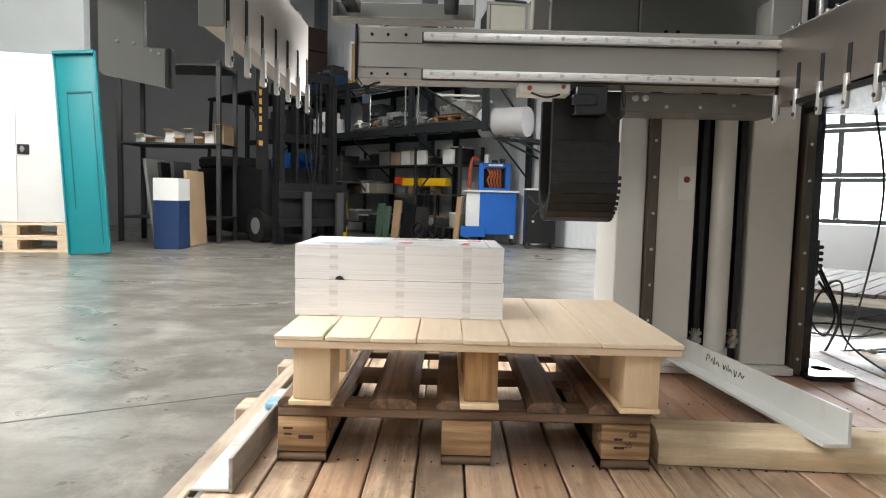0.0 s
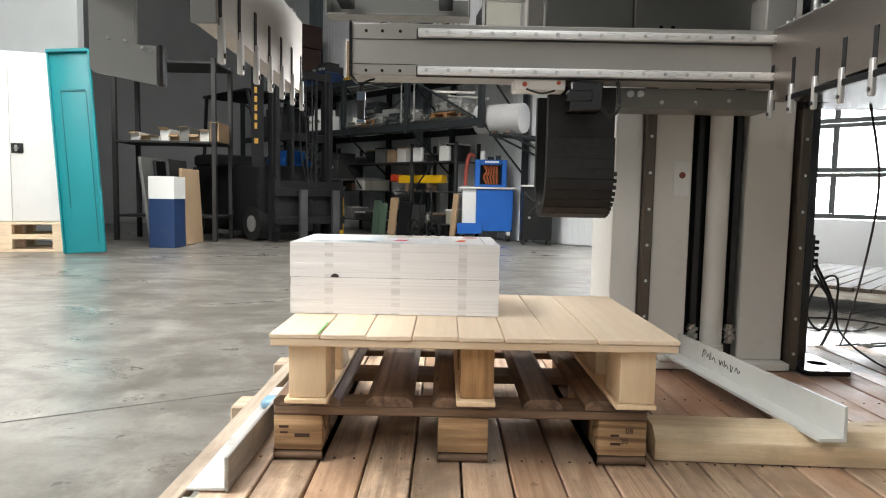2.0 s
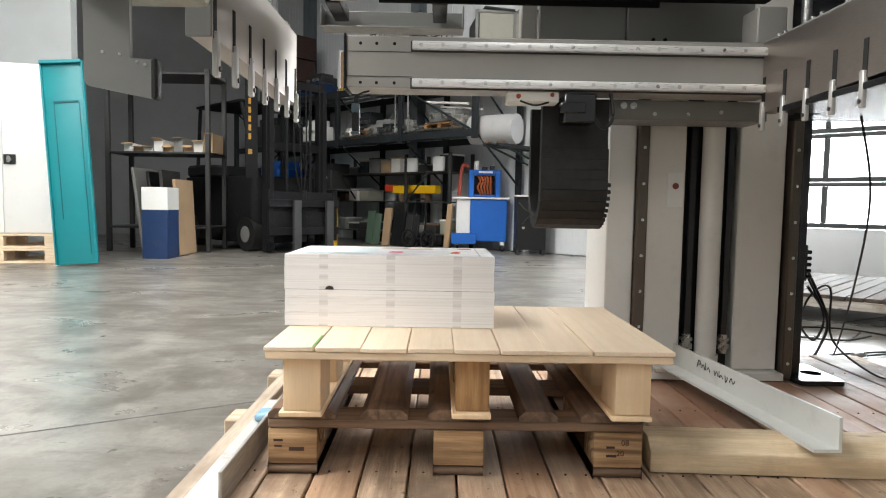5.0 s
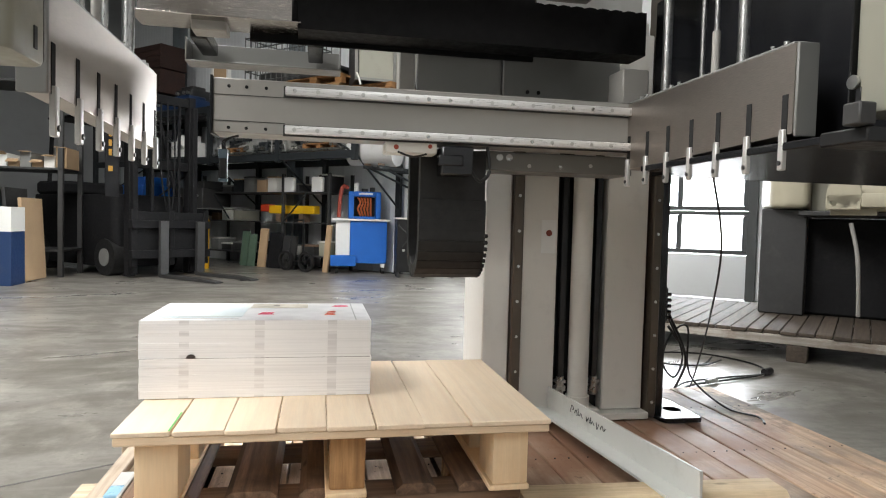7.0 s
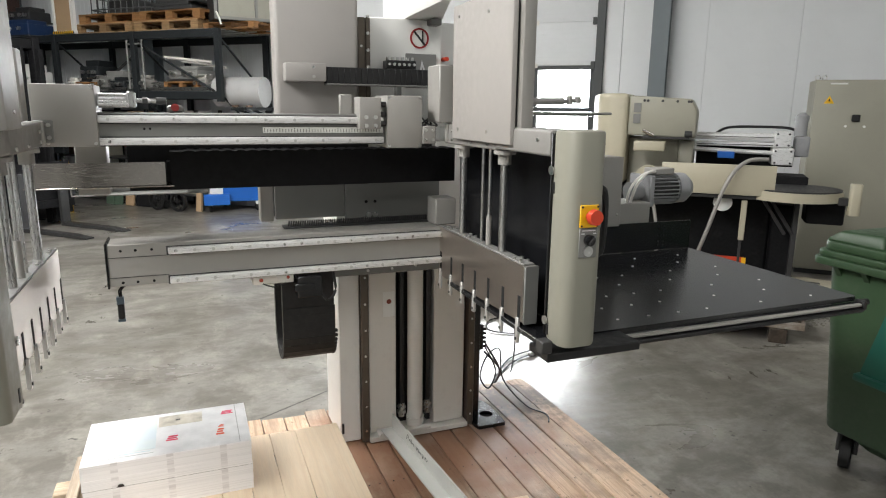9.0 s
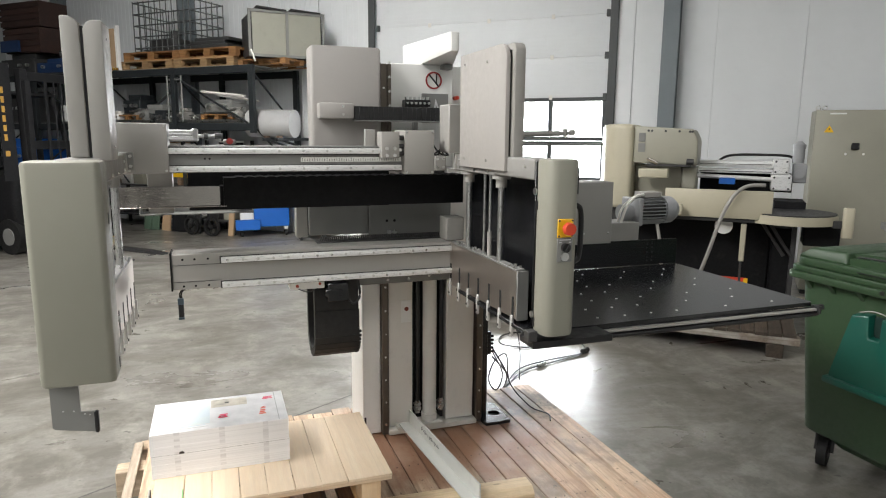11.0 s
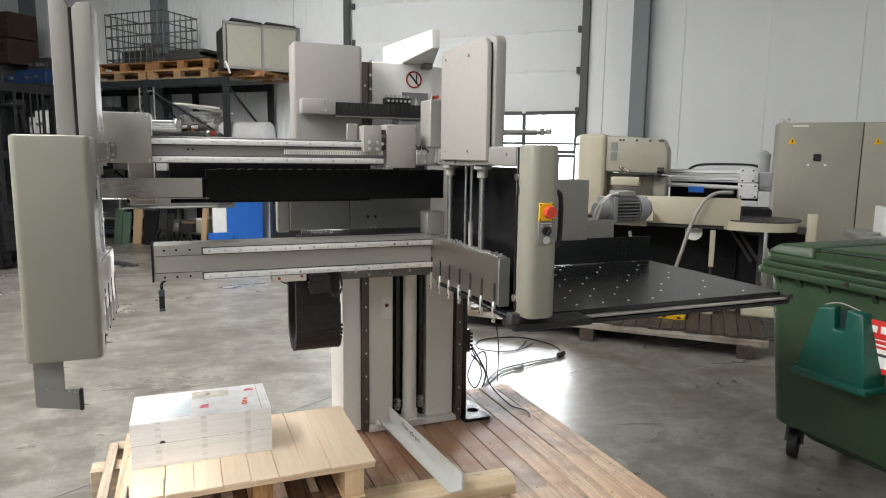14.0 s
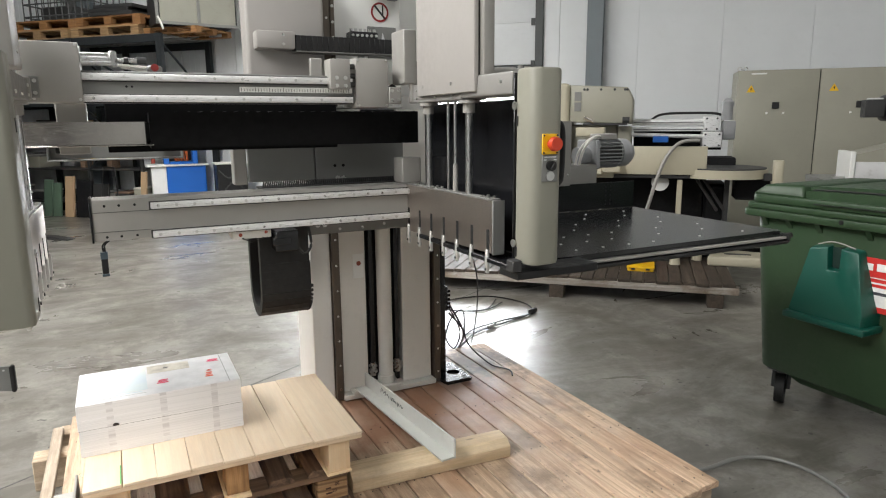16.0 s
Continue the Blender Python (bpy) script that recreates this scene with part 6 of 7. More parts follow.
for u in (-7.05, -6.42):
    ob = thing("white_canister", (u, -0.45, 1.12), "white plastic canister on the workshop shelf", "canister", "canisters on the shelf")
    part("body", R(u - 0.12, u + 0.12, -0.71, -0.63, 1.1205, 1.36, 0.03, "yz", 0.006, 3), WHITEP, ob)
    part("cap", C((u + 0.05, -0.67, 1.36), (u + 0.05, -0.67, 1.39), 0.025, 12), BLACK, ob)
    walled(ob)
beamy = thing("yellow_lifting_beam", (-7.2, -0.42, 0.62), "yellow lifting beam with a red end on the shelf", "lifting beam")
part("beam", [B(-7.74, -6.66, -0.50, -0.36, 0.76, 0.90, 0.008)], YELLOW, beamy)
part("red_end", B(-7.95, -7.741, -0.51, -0.35, 0.79, 0.92, 0.008), RED, beamy)
for u in (-7.5, -6.95):
    part("chock", B(u - 0.05, u + 0.05, -0.52, -0.34, 0.6205, 0.759, 0.004), OLDX, beamy)
walled(beamy)
trolley = thing("hand_trolley", (-6.6, -0.85, FLOOR), "black hand trolley with spoked wheels", "hand trolley")
for x in (-6.82, -6.38):
    wheel = part("wheel", ring((x, -0.95, FLOOR + 0.16), (0, 1, 0), 0.125, 0.16, 0.05, 24), RUBBER, trolley)
    part("hub", C((x, -0.98, FLOOR + 0.16), (x, -0.92, FLOOR + 0.16), 0.03, 10), RUBBER, wheel)
    for i in range(6):
        part("spoke", C((x + 0.029 * math.cos(i * 1.0472), -0.95, FLOOR + 0.16 + 0.029 * math.sin(i * 1.0472)), (x + 0.13 * math.cos(i * 1.0472), -0.95, FLOOR + 0.16 + 0.13 * math.sin(i * 1.0472)), 0.006, 5), RUBBER, wheel)
part("frame", [tube([(-6.76, -0.95, FLOOR + 0.16), (-6.74, -0.92, 0.4), (-6.7, -0.9, 0.66)], 0.014, 6), tube([(-6.44, -0.95, FLOOR + 0.16), (-6.46, -0.92, 0.4), (-6.5, -0.9, 0.66)], 0.014, 6), C((-6.84, -0.95, FLOOR + 0.16), (-6.36, -0.95, FLOOR + 0.16), 0.012, 8), C((-6.7, -0.9, 0.66), (-6.5, -0.9, 0.66), 0.014, 8)], BLACK, trolley)
walled(trolley)
LEAN = paint("dull_green_board", (0.10, 0.16, 0.11), 0.6, 0.15, 0.1, dirt=0.3)
for k, (x, w, m, h, lb) in enumerate(((-8.1, 0.17, LEAN, 0.6, "green board leaning at the back of the hall"), (-7.9, 0.15, LEAN, 0.55, "green board leaning at the back of the hall"), (-7.66, 0.18, CARD, 0.66, "brown board leaning at the back of the hall"), (-7.42, 0.3, MATT, 0.6, "dark grey case lid leaning at the back of the hall"), (-7.08, 0.3, DARKST, 0.55, "dark steel plate leaning at the back of the hall"), (-6.15, 0.1, CARD, 0.75, "tall brown board leaning at the back of the hall"))):
    ob = solo("leaning_board", B(0, w, 0, 0.04, 0, h, 0.003), m, lb, "board", group="leaning boards")
    ob.matrix_world = WALL @ Matrix.Translation((x, -0.83, FLOOR + 0.004)) @ Matrix.Rotation(radians(-7), 4, "X")

# ---------- white cabinet and teal panel ----------
CB = Matrix.Translation((-3.945, 6.05, FLOOR)) @ Matrix.Rotation(radians(14), 4, "Z")
for k in range(2):
    euro("wooden_pallet", "light wooden pallet under the white cabinet", CB @ Matrix.Translation((-0.62, 0.36, 0.167 * k)) @ Matrix.Diagonal((1.04, 0.95, 1.15, 1)), "pallets under the cabinet", PINEX)
cab = thing("office_cabinet", (0, 0, 0.335), "white two-door steel cabinet standing on pallets", "cabinet")
part("carcass", B(-1.26, -0.06, 0.03, 0.5, 0.335, 2.215, 0.004), WHITEP, cab)
for a, b in ((-1.255, -0.545), (-0.541, -0.065)):
    dr = part("door", B(a, b, 0.01, 0.029, 0.345, 2.205, 0.004, 2), WHITEP, cab)
hn = part("lock_plate", B(-0.53, -0.41, -0.004, 0.0095, 1.10, 1.21, 0.004), BLACK, cab, "black lock plate with a chrome handle")
part("handle", [C((-0.47, -0.005, 1.155), (-0.47, -0.03, 1.155), 0.022, 14), B(-0.485, -0.455, -0.04, -0.0305, 1.12, 1.19, 0.003)], CHROME, hn)
cab.matrix_world = CB @ cab.matrix_world
teal = thing("teal_machine_cover", (0, 0, 0), "teal enamelled machine cover leaning beside the cabinet", "machine cover")
part("sheet", [B(0.0, 0.43, -0.03, 0.0, 0.004, 2.2, 0.006, 2)], TEAL, teal)
part("flange", [B(-0.004, 0.014, -0.06, -0.031, 0.01, 2.2, 0.003), B(0.0, 0.43, -0.075, -0.031, 2.17, 2.204, 0.003), B(0.416, 0.434, -0.06, -0.031, 0.01, 2.2, 0.003)], TEAL, teal)
# Strips in darker teal paint the shadow line of the pressing.
part("pressed_field", [B(0.10, 0.11, -0.036, -0.031, 0.5, 1.75, 0.002), B(0.10, 0.36, -0.04, -0.031, 1.75, 1.775, 0.003), B(0.36, 0.37, -0.036, -0.031, 0.1, 1.75, 0.002)], paint("teal_shadow_line", (0.004, 0.13, 0.15), 0.5), teal)
teal.matrix_world = Matrix.Translation((-3.78, 5.75, FLOOR)) @ Matrix.Rotation(radians(6), 4, "Z") @ Matrix.Rotation(radians(-4.2), 4, "Y") @ Matrix.Rotation(radians(-2.2), 4, "X")

ps = thing("parts_shelf", (-3.6, 8.2, FLOOR), "dark shelf full of boards and scrap beside the partition", "shelf")
for x in (-4.3, -2.9):
    for y in (7.9, 8.6):
        part("post", B(x - 0.03, x + 0.03, y - 0.03, y + 0.03, FLOOR, 2.4, 0.003), DARKST, ps)
for z in (0.2, 1.25, 2.35):
    part("shelf_board", B(-4.33, -2.87, 7.87, 8.63, z - 0.03, z, 0.004), DARKST, ps)
for k, (x, h, m, tilt) in enumerate(((-3.5, 1.15, SLATE, 7), (-3.35, 1.1, BLACK, 5), (-3.2, 1.12, DARKST, 4), (-3.05, 1.0, CARD, 3))):
    ob = solo("sheet_board", B(-0.02, 0.02, -0.3, 0.3, 0.0, h, 0.003), m, "board standing in the dark shelf", "board", group="boards in the shelf")
    ob.matrix_world = Matrix.Translation((x, 7.5, FLOOR + 0.006)) @ Matrix.Rotation(radians(-tilt), 4, "Y")
for k in range(9):
    x = -4.1 + 0.14 * k
    h = rnd.uniform(0.05, 0.28)
    ob = thing("carton", (x, 8.15, 1.25), "opened carton on the dark shelf", "carton", "cartons on the shelf")
    part("body", B(x, x + 0.13, 7.95, 8.4, 1.2505, 1.25 + h, 0.004), rnd.choice([CARD, WHITEP, PALE, CARD, SLATE]), ob)
    part("flap", B(x, x + 0.13, 7.86, 7.949, 1.245 + h, 1.252 + h, 0.001, 1, Matrix.Rotation(radians(rnd.uniform(-25, 30)), 4, "X")), CARD, ob)
bw = thing("packed_box", (-3.16, 6.9, FLOOR), "blue and white printed box on the floor", "box")
part("body", B(-3.32, -3.0, 6.75, 7.1, FLOOR, 0.72, 0.004), DEEPBLUE, bw)
part("white_band", B(-3.321, -2.999, 6.745, 7.101, 0.45, 0.73, 0.003), WHITEP, bw)

# ---------- dark assembly bench beside the blue cart ----------
db = thing("assembly_bench", (1.72, 8.55, FLOOR), "dark cluttered assembly bench standing beside the blue cart", "bench")
part("benchtop", B(1.49, 1.99, 8.3, 8.62, 0.71, 0.735, 0.004), PALE, db, "pale scuffed benchtop")
part("body", B(1.52, 1.96, 8.34, 8.6, -0.08, 0.709, 0.006), BLACK, db)
for bx in (1.55, 1.93):
    for by in (8.37, 8.57):
        part("leg", B(bx - 0.02, bx + 0.02, by - 0.02, by + 0.02, FLOOR, -0.081, 0.003), DARKST, db)
part("brace", [tube([(1.54, 8.335, 0.62), (1.68, 8.325, 0.5), (1.8, 8.33, 0.56), (1.94, 8.335, 0.42)], 0.012, 8), tube([(1.6, 8.335, 0.3), (1.75, 8.325, 0.44), (1.92, 8.335, 0.3)], 0.01, 8)], DARKST, db, "dark pipes along the bench front")
part("valve", [C((1.62, 8.338, 0.25), (1.62, 8.31, 0.25), 0.02, 12), C((1.85, 8.338, 0.52), (1.85, 8.31, 0.52), 0.015, 12)], BOLT, db)

# ---------- green waste container ----------
wc = thing("waste_container", (3.4, -0.38, FLOOR), "green four-wheeled plastic waste container with a closed lid", "waste container")


def tapered(x0, x1, y0, y1, z0, z1, dx, dy, rad):
    def add(bm):
        t = bmesh.new()
        R(x0, x1, y0, y1, z0, z1, rad, "z", 0.01, 5)(t)
        for v in t.verts:
            k = (z1 - v.co.z) / (z1 - z0)
            v.co.x = (x0 + x1) / 2 + (v.co.x - (x0 + x1) / 2) * (1 - dx * k)
            v.co.y = (y0 + y1) / 2 + (v.co.y - (y0 + y1) / 2) * (1 - dy * k)
        merge(bm, t)
    return add


part("bin_body", [tapered(3.06, 3.78, -1.03, 0.245, 0.04, 0.85, 0.12, 0.10, 0.08), tapered(3.12, 3.72, -0.8, 0.08, -0.02, 0.05, 0.2, 0.2, 0.03)], GREENP, wc)
rim = part("rim", [R(3.02, 3.82, -1.08, 0.285, 0.825, 0.862, 0.05, "z", 0.008, 4), R(3.03, 3.805, -1.065, 0.275, 0.8625, 0.893, 0.05, "z", 0.008, 4)], GREENP, wc)
for y in (0.16, 0.03, -0.12, -0.35, -0.55, -0.8):
    part("rim_rib", G([(3.03, 0.826), (3.075, 0.826), (3.075, 0.765)], y - 0.012, y + 0.012, "y"), GREENP, wc)


def end_block(bm):
    t = bmesh.new()
    G([(0.245, 0.93), (0.235, 0.945), (0.19, 0.985), (-0.01, 0.992), (-0.03, 0.93)], 3.05, 3.78, "x")(t)
    for v in t.verts:
        if v.co.z > 0.95:
            v.co.x = 3.415 + (v.co.x - 3.415) * 0.93
    bmesh.ops.bevel(t, geom=t.edges[:], offset=0.014, segments=3, affect="EDGES", profile=0.5)
    merge(bm, t)


lid = part("lid", tapered(3.04, 3.79, -1.05, 0.262, 0.894, 0.935, 0.0, 0.0, 0.07), GREENP, wc)
part("lid_end_block", end_block, GREENP, lid)
part("lid_dome", G([(-1.0, 0.93), (-0.95, 0.96), (-0.7, 0.995), (-0.4, 1.0), (-0.1, 0.99), (0.0, 0.98), (0.0, 0.93)], 3.12, 3.72, "x"), GREENP, lid)
part("lid_step", G([(-1.0, 0.93), (-0.9, 0.955), (-0.45, 0.975), (-0.1, 0.97), (-0.025, 0.965), (-0.025, 0.93)], 3.075, 3.1195, "x"), GREENP, lid)
part("lid_groove", tube([(3.1185, -0.98, 0.95), (3.1185, -0.7, 0.973), (3.1185, -0.45, 0.978), (3.1185, -0.1, 0.973), (3.1185, -0.03, 0.967)], 0.006, 6), BLACK, lid)
part("lid_handle", R(3.20, 3.30, -0.55, -0.33, 0.996, 1.008, 0.03, "z", 0.003, 4), GREENP, lid)
part("lid_seam", B(3.028, 3.0345, -0.95, -0.1, 0.914, 0.917, 0), BLACK, lid)
part("lid_hole", C((3.024, -0.24, 0.85), (3.018, -0.24, 0.85), 0.011, 12), BLACK, rim)
AX = Vector((-0.5, 0.866, 0))
for x in (3.2, 3.62):
    for y in (0.10, -0.88):
        at = Vector((x, y, FLOOR + 0.075))
        cs = part("castor", [C(at - AX * 0.022, at + AX * 0.022, 0.075, 22)], RUBBER, wc)
        part("hub", C(at - AX * 0.025, at + AX * 0.025, 0.03, 14), DARKST, cs)
        part("castor_fork", [C(at + AX * q + Vector((0, 0, 0.0)), at + AX * q + Vector((0.02, 0.012, 0.10)), 0.012, 8) for q in (-0.034, 0.034)] + [B(x - 0.045, x + 0.065, y - 0.045, y + 0.06, 0.01, 0.05, 0.008)], DARKST, cs)


def hood(bm):
    lo = [(-0.415, 0.375), (-0.06, 0.375), (-0.06, 0.415), (-0.10, 0.70), (-0.19, 0.715), (-0.195, 0.61), (-0.25, 0.61), (-0.252, 0.715), (-0.335, 0.71), (-0.415, 0.45)]
    pts0 = [bm.verts.new((3.09, y, z + 0.028)) for y, z in lo]
    pts1 = [bm.verts.new((3.09 - (0.13 if z < 0.46 else 0.07), y * 0.95 - 0.012, z + 0.018)) for y, z in lo]
    n = len(lo)
    fs = [bm.faces.new(pts0), bm.faces.new(pts1[::-1])] + [bm.faces.new((pts0[i], pts1[i], pts1[(i + 1) % n], pts0[(i + 1) % n])) for i in range(n)]
    bmesh.ops.recalc_face_normals(bm, faces=fs)
    bmesh.ops.bevel(bm, geom=bm.edges[:], offset=0.008, segments=2, affect="EDGES", profile=0.5)


hk = part("sweepings_box", hood, GREEND, wc, "dark green plastic box hung on the container")
part("lip", B(2.94, 3.085, -0.432, -0.052, 0.386, 0.418, 0.008, 2), GREEND, hk)
# Block in darkened green puts the notch's inner shade into colour.
part("notch", B(3.06, 3.088, -0.26, -0.185, 0.63, 0.73, 0.004), plain("notch_shade", (0.002, 0.02, 0.014), 0.7), hk)
part("box_hook", tube([(3.03, -0.31, 0.742), (3.02, -0.22, 0.76), (3.03, -0.14, 0.738)], 0.003, 6), MID, hk, "bent wire hook")
STW = plain("sticker_white", (0.72, 0.72, 0.70), 0.5)
STR = plain("sticker_red", (0.52, 0.025, 0.02), 0.5)
st = part("red_label", B(3.061, 3.0665, -0.495, -0.30, 0.475, 0.71, 0.0005), STR, wc, "red and white printed label")
part("label_field", [B(3.0595, 3.061, -0.495, -0.30, 0.50, 0.585, 0), B(3.0595, 3.061, -0.495, -0.30, 0.622, 0.626, 0)], STW, st)
for y0, y1, z0, z1 in ((-0.455, -0.39, 0.655, 0.688), (-0.375, -0.34, 0.655, 0.685), (-0.45, -0.35, 0.598, 0.606)):
    part("label_bar", B(3.0593, 3.0607, y0, y1, z0, z1, 0.001), STW, st)
part("label_bar", B(3.0585, 3.0594, -0.45, -0.34, 0.552, 0.565, 0.001), plain("label_dark", (0.05, 0.05, 0.06), 0.6), st)
nt = part("notice", B(3.061, 3.0665, -0.79, -0.51, 0.41, 0.71, 0.0005), STW, wc, "white printed notice")
part("notice_line", [B(3.0595, 3.0609, -0.76 + 0.02 * (i % 3), -0.54, 0.635 - 0.022 * i, 0.64 - 0.022 * i, 0) for i in range(9)], plain("notice_grey", (0.35, 0.35, 0.36), 0.6), nt)
lettering("notice_text", "ATTENTIE", 0.042, Matrix.Translation((3.0605, -0.65, 0.675)) @ Matrix.Rotation(radians(-90), 4, "Z") @ FRONT, plain("notice_ink", (0.35, 0.06, 0.05), 0.6), nt)

# ---------- white work table ----------
wt = thing("work_table", (2.8, -1.1, FLOOR), "white-topped work table with grey steel legs", "table")
part("tabletop", B(2.60, 2.98, -1.6, -0.765, 0.565, 0.592, 0.004), WHITEP, wt)
part("apron", B(2.64, 2.94, -1.56, -0.80, 0.50, 0.5645, 0.003), MID, wt)
for x in (2.655, 2.925):
    for y in (-0.815, -1.545):
        part("leg", B(x - 0.02, x + 0.02, y - 0.02, y + 0.02, FLOOR, 0.4995, 0.003), SLATE, wt)

# ---------- cables and hose on the floor ----------
loops = []
for k in range(2):
    pts = [(1.68, 0.95, 0.36 - 0.05 * k), (1.80, 1.02, 0.18), (1.88, 1.2, 0.03), (2.0, 1.5, FLOOR + 0.02), (2.3, 1.8 + 0.06 * k, FLOOR + 0.01), (2.62, 1.92 + 0.05 * k, FLOOR + 0.01), (2.93, 2.03, FLOOR + 0.012), (3.05, 2.3, FLOOR + 0.01), (2.9, 2.62, FLOOR + 0.01), (2.55, 2.66, FLOOR + 0.01), (2.42, 2.42, FLOOR + 0.01), (2.66, 2.28, FLOOR + 0.01), (2.9, 2.4 + 0.1 * k, FLOOR + 0.012)]
    loops.append(tube(pts, 0.0055, 7))
loops.append(tube([(1.68, 0.95, 0.34), (1.75, 0.96, 0.2), (1.7, 0.93, 0.12), (1.66, 0.95, 0.18), (1.70, 0.96, 0.28), (1.78, 0.98, 0.3), (1.84, 1.05, 0.1), (1.9, 0.9, 0.008), (1.95, 0.78, 0.006), (1.92, 0.7, 0.006)], 0.004, 7))
cb = solo("power_cable", loops, BLACK, "black power cables coiled on the concrete floor", "cable")
part("plug", [C((2.93, 2.03, FLOOR + 0.02), (3.0, 2.07, FLOOR + 0.02), 0.02, 12)], BLACK, cb)
part("coupling", [C((2.45, 1.86, FLOOR + 0.016), (2.53, 1.89, FLOOR + 0.016), 0.014, 10)], BOLT, cb)
solo("hanging_cable", tube([(1.45, 0.35, 0.83), (1.62, 0.55, 0.62), (1.85, 0.95, 0.33), (2.05, 1.35, 0.02), (2.2, 1.65, FLOOR + 0.01)], 0.0035, 6), BLACK, "thin black cable hanging from the table to the floor", "cable")
solo("grey_hose", tube([(2.03, -0.2, FLOOR + 0.014), (2.3, -0.235, FLOOR + 0.014), (2.48, -0.235, FLOOR + 0.014), (2.61, -0.30, FLOOR + 0.014), (2.66, -0.45, FLOOR + 0.014), (2.62, -0.62, FLOOR + 0.014), (2.45, -0.9, FLOOR + 0.014), (2.3, -1.4, FLOOR + 0.014)], 0.009, 8), SLATE, "grey hose lying on the concrete floor", "hose")

# ---------- guillotine on its own platform ----------
FLAKY = wood("flaking_painted_beam", (0.62, 0.59, 0.53), (0.36, 0.31, 0.26), "x", 0.75, 0.9, (0.16, 0.11, 0.075), True, 0.3, False, 0.5)
pf = thing("transport_platform", (1.0, -2.9, FLOOR), "weathered plank platform under the guillotine", "platform")
for y in (-3.62, -2.9, -2.2):
    for u in (-0.6, 0.7, 1.95):
        part("bearer", B(u - 0.06, u + 0.06, y - 0.07, y + 0.07, FLOOR, -0.055, 0.004), PLANKD, pf)
    part("side_beam", B(-0.9, 2.12, y - 0.045, y + 0.045, -0.0545, 0.005, 0.004), FLAKY, pf)
k = -0.9
i = 0
while k < 2.08:
    me = mesh_of("plank", [B(k, k + 0.094, -3.68 + 0.01 * (i % 3), -1.95, 0.0055, 0.03, 0.003)], PLANKD)
    piece("plank", me, Matrix(), pf)
    k += 0.1
    i += 1
walled(pf)
gt = thing("guillotine", (1.1, -2.6, 0.03), "cream and grey paper guillotine with a side table", "guillotine")
part("side_frame", bevelled([(0.30, -2.2), (0.30, -2.42), (0.40, -2.78), (0.50, -2.85), (0.672, -2.85), (0.672, -2.2)], 0.86, 1.645, "z", 0.045, 5), CREAM, gt, "rounded cream side frame")
part("pedestal", B(0.34, 0.66, -2.7, -2.2, 0.031, 0.859, 0.01), DARKST, gt)
part("side_frame", R(1.10, 1.225, -2.70, -2.25, 0.84, 1.25, 0.02, "z", 0.008, 3), CREAMG, gt)
crown = part("knife_beam", bevelled([(0.674, 1.29), (1.235, 1.27), (1.235, 1.50), (1.185, 1.60), (0.674, 1.628)], -2.83, -2.3, "y", 0.018, 3), CREAMG, gt, "grey-green knife beam cover")
part("throat_plate", B(0.674, 1.098, -2.66, -2.4, 0.84, 1.268, 0.008), CREAMG, crown)
for z in (1.545, 1.45):
    part("rating_plate", B(0.715, 0.775, -2.8345, -2.8305, z - 0.06, z + 0.02, 0.001), SLATE, crown)
for u in (0.80, 0.83, 0.95, 1.07, 1.16, 1.18):
    part("beam_cap", C((u, -2.8305, 1.585 - 0.02 * (u - 0.8)), (u, -2.836, 1.585 - 0.02 * (u - 0.8)), 0.011, 10), DARKST, crown)
part("clamp_bar", B(0.80, 1.19, -2.87, -2.831, 1.262, 1.282, 0.003), DARKST, crown)
part("clamp_knob", C((0.81, -2.90, 1.335), (0.90, -2.88, 1.29), 0.016, 10), STEELX, crown)
part("clamp_roller", C((1.15, -2.88, 1.31), (1.21, -2.88, 1.31), 0.026, 14), DARKST, crown)
part("light_box", [R(0.755, 1.005, -3.02, -2.835, 1.165, 1.245, 0.012, "x", 0.004, 3)], CREAM, gt)
part("work_table", [B(0.62, 1.95, -3.0, -2.1, 0.80, 0.835, 0.006)], DARKST, gt)
part("front_apron", [B(1.0, 1.87, -3.03, -3.005, 0.835, 1.08, 0.006, 2)], CREAM, gt, "long cream front plate")
part("side_table", [C((2.02, -2.75, 0.88), (2.02, -2.75, 0.892), 0.36, 36)], DARKST, gt)
part("side_table_rim", [ring((2.02, -2.75, 0.843), (0, 0, 1), 0.33, 0.372, 0.075, 40)], CREAM, gt)
part("post_arm", B(2.33, 2.40, -2.97, -2.90, 0.79, 0.85, 0.004), DARKST, gt)
part("table_post", [R(2.395, 2.475, -3.02, -2.93, 0.72, 0.965, 0.02, "z", 0.006, 3)], CREAM, gt)
part("under_frame", [B(0.64, 1.9, -2.55, -2.1, 0.031, 0.79, 0.02), B(1.9, 2.1, -2.6, -2.1, 0.031, 0.72, 0.02), B(2.14, 2.42, -2.75, -2.5, 0.60, 0.80, 0.012)], MATT, gt)
leg = part("table_leg", B(1.64, 1.685, -3.0, -2.955, 0.46, 0.79, 0.006), CREAM, gt)
part("leg_rod", C((1.66, -2.97, 0.14), (1.66, -2.97, 0.46), 0.011, 10), DARKST, leg)
part("leg_foot", C((1.66, -2.97, 0.031), (1.66, -2.97, 0.15), 0.05, 14, 0.032), CREAM, leg)
for p, q in (((1.86, -2.79, 0.80), (2.06, -2.77, 0.50)), ((1.80, -2.79, 0.80), (2.0, -2.77, 0.50))):
    part("diagonal_strut", C(p, q, 0.014, 8), DARKST, gt)
part("side_leg", B(2.05, 2.09, -2.77, -2.73, 0.031, 0.84, 0.004), DARKST, gt)
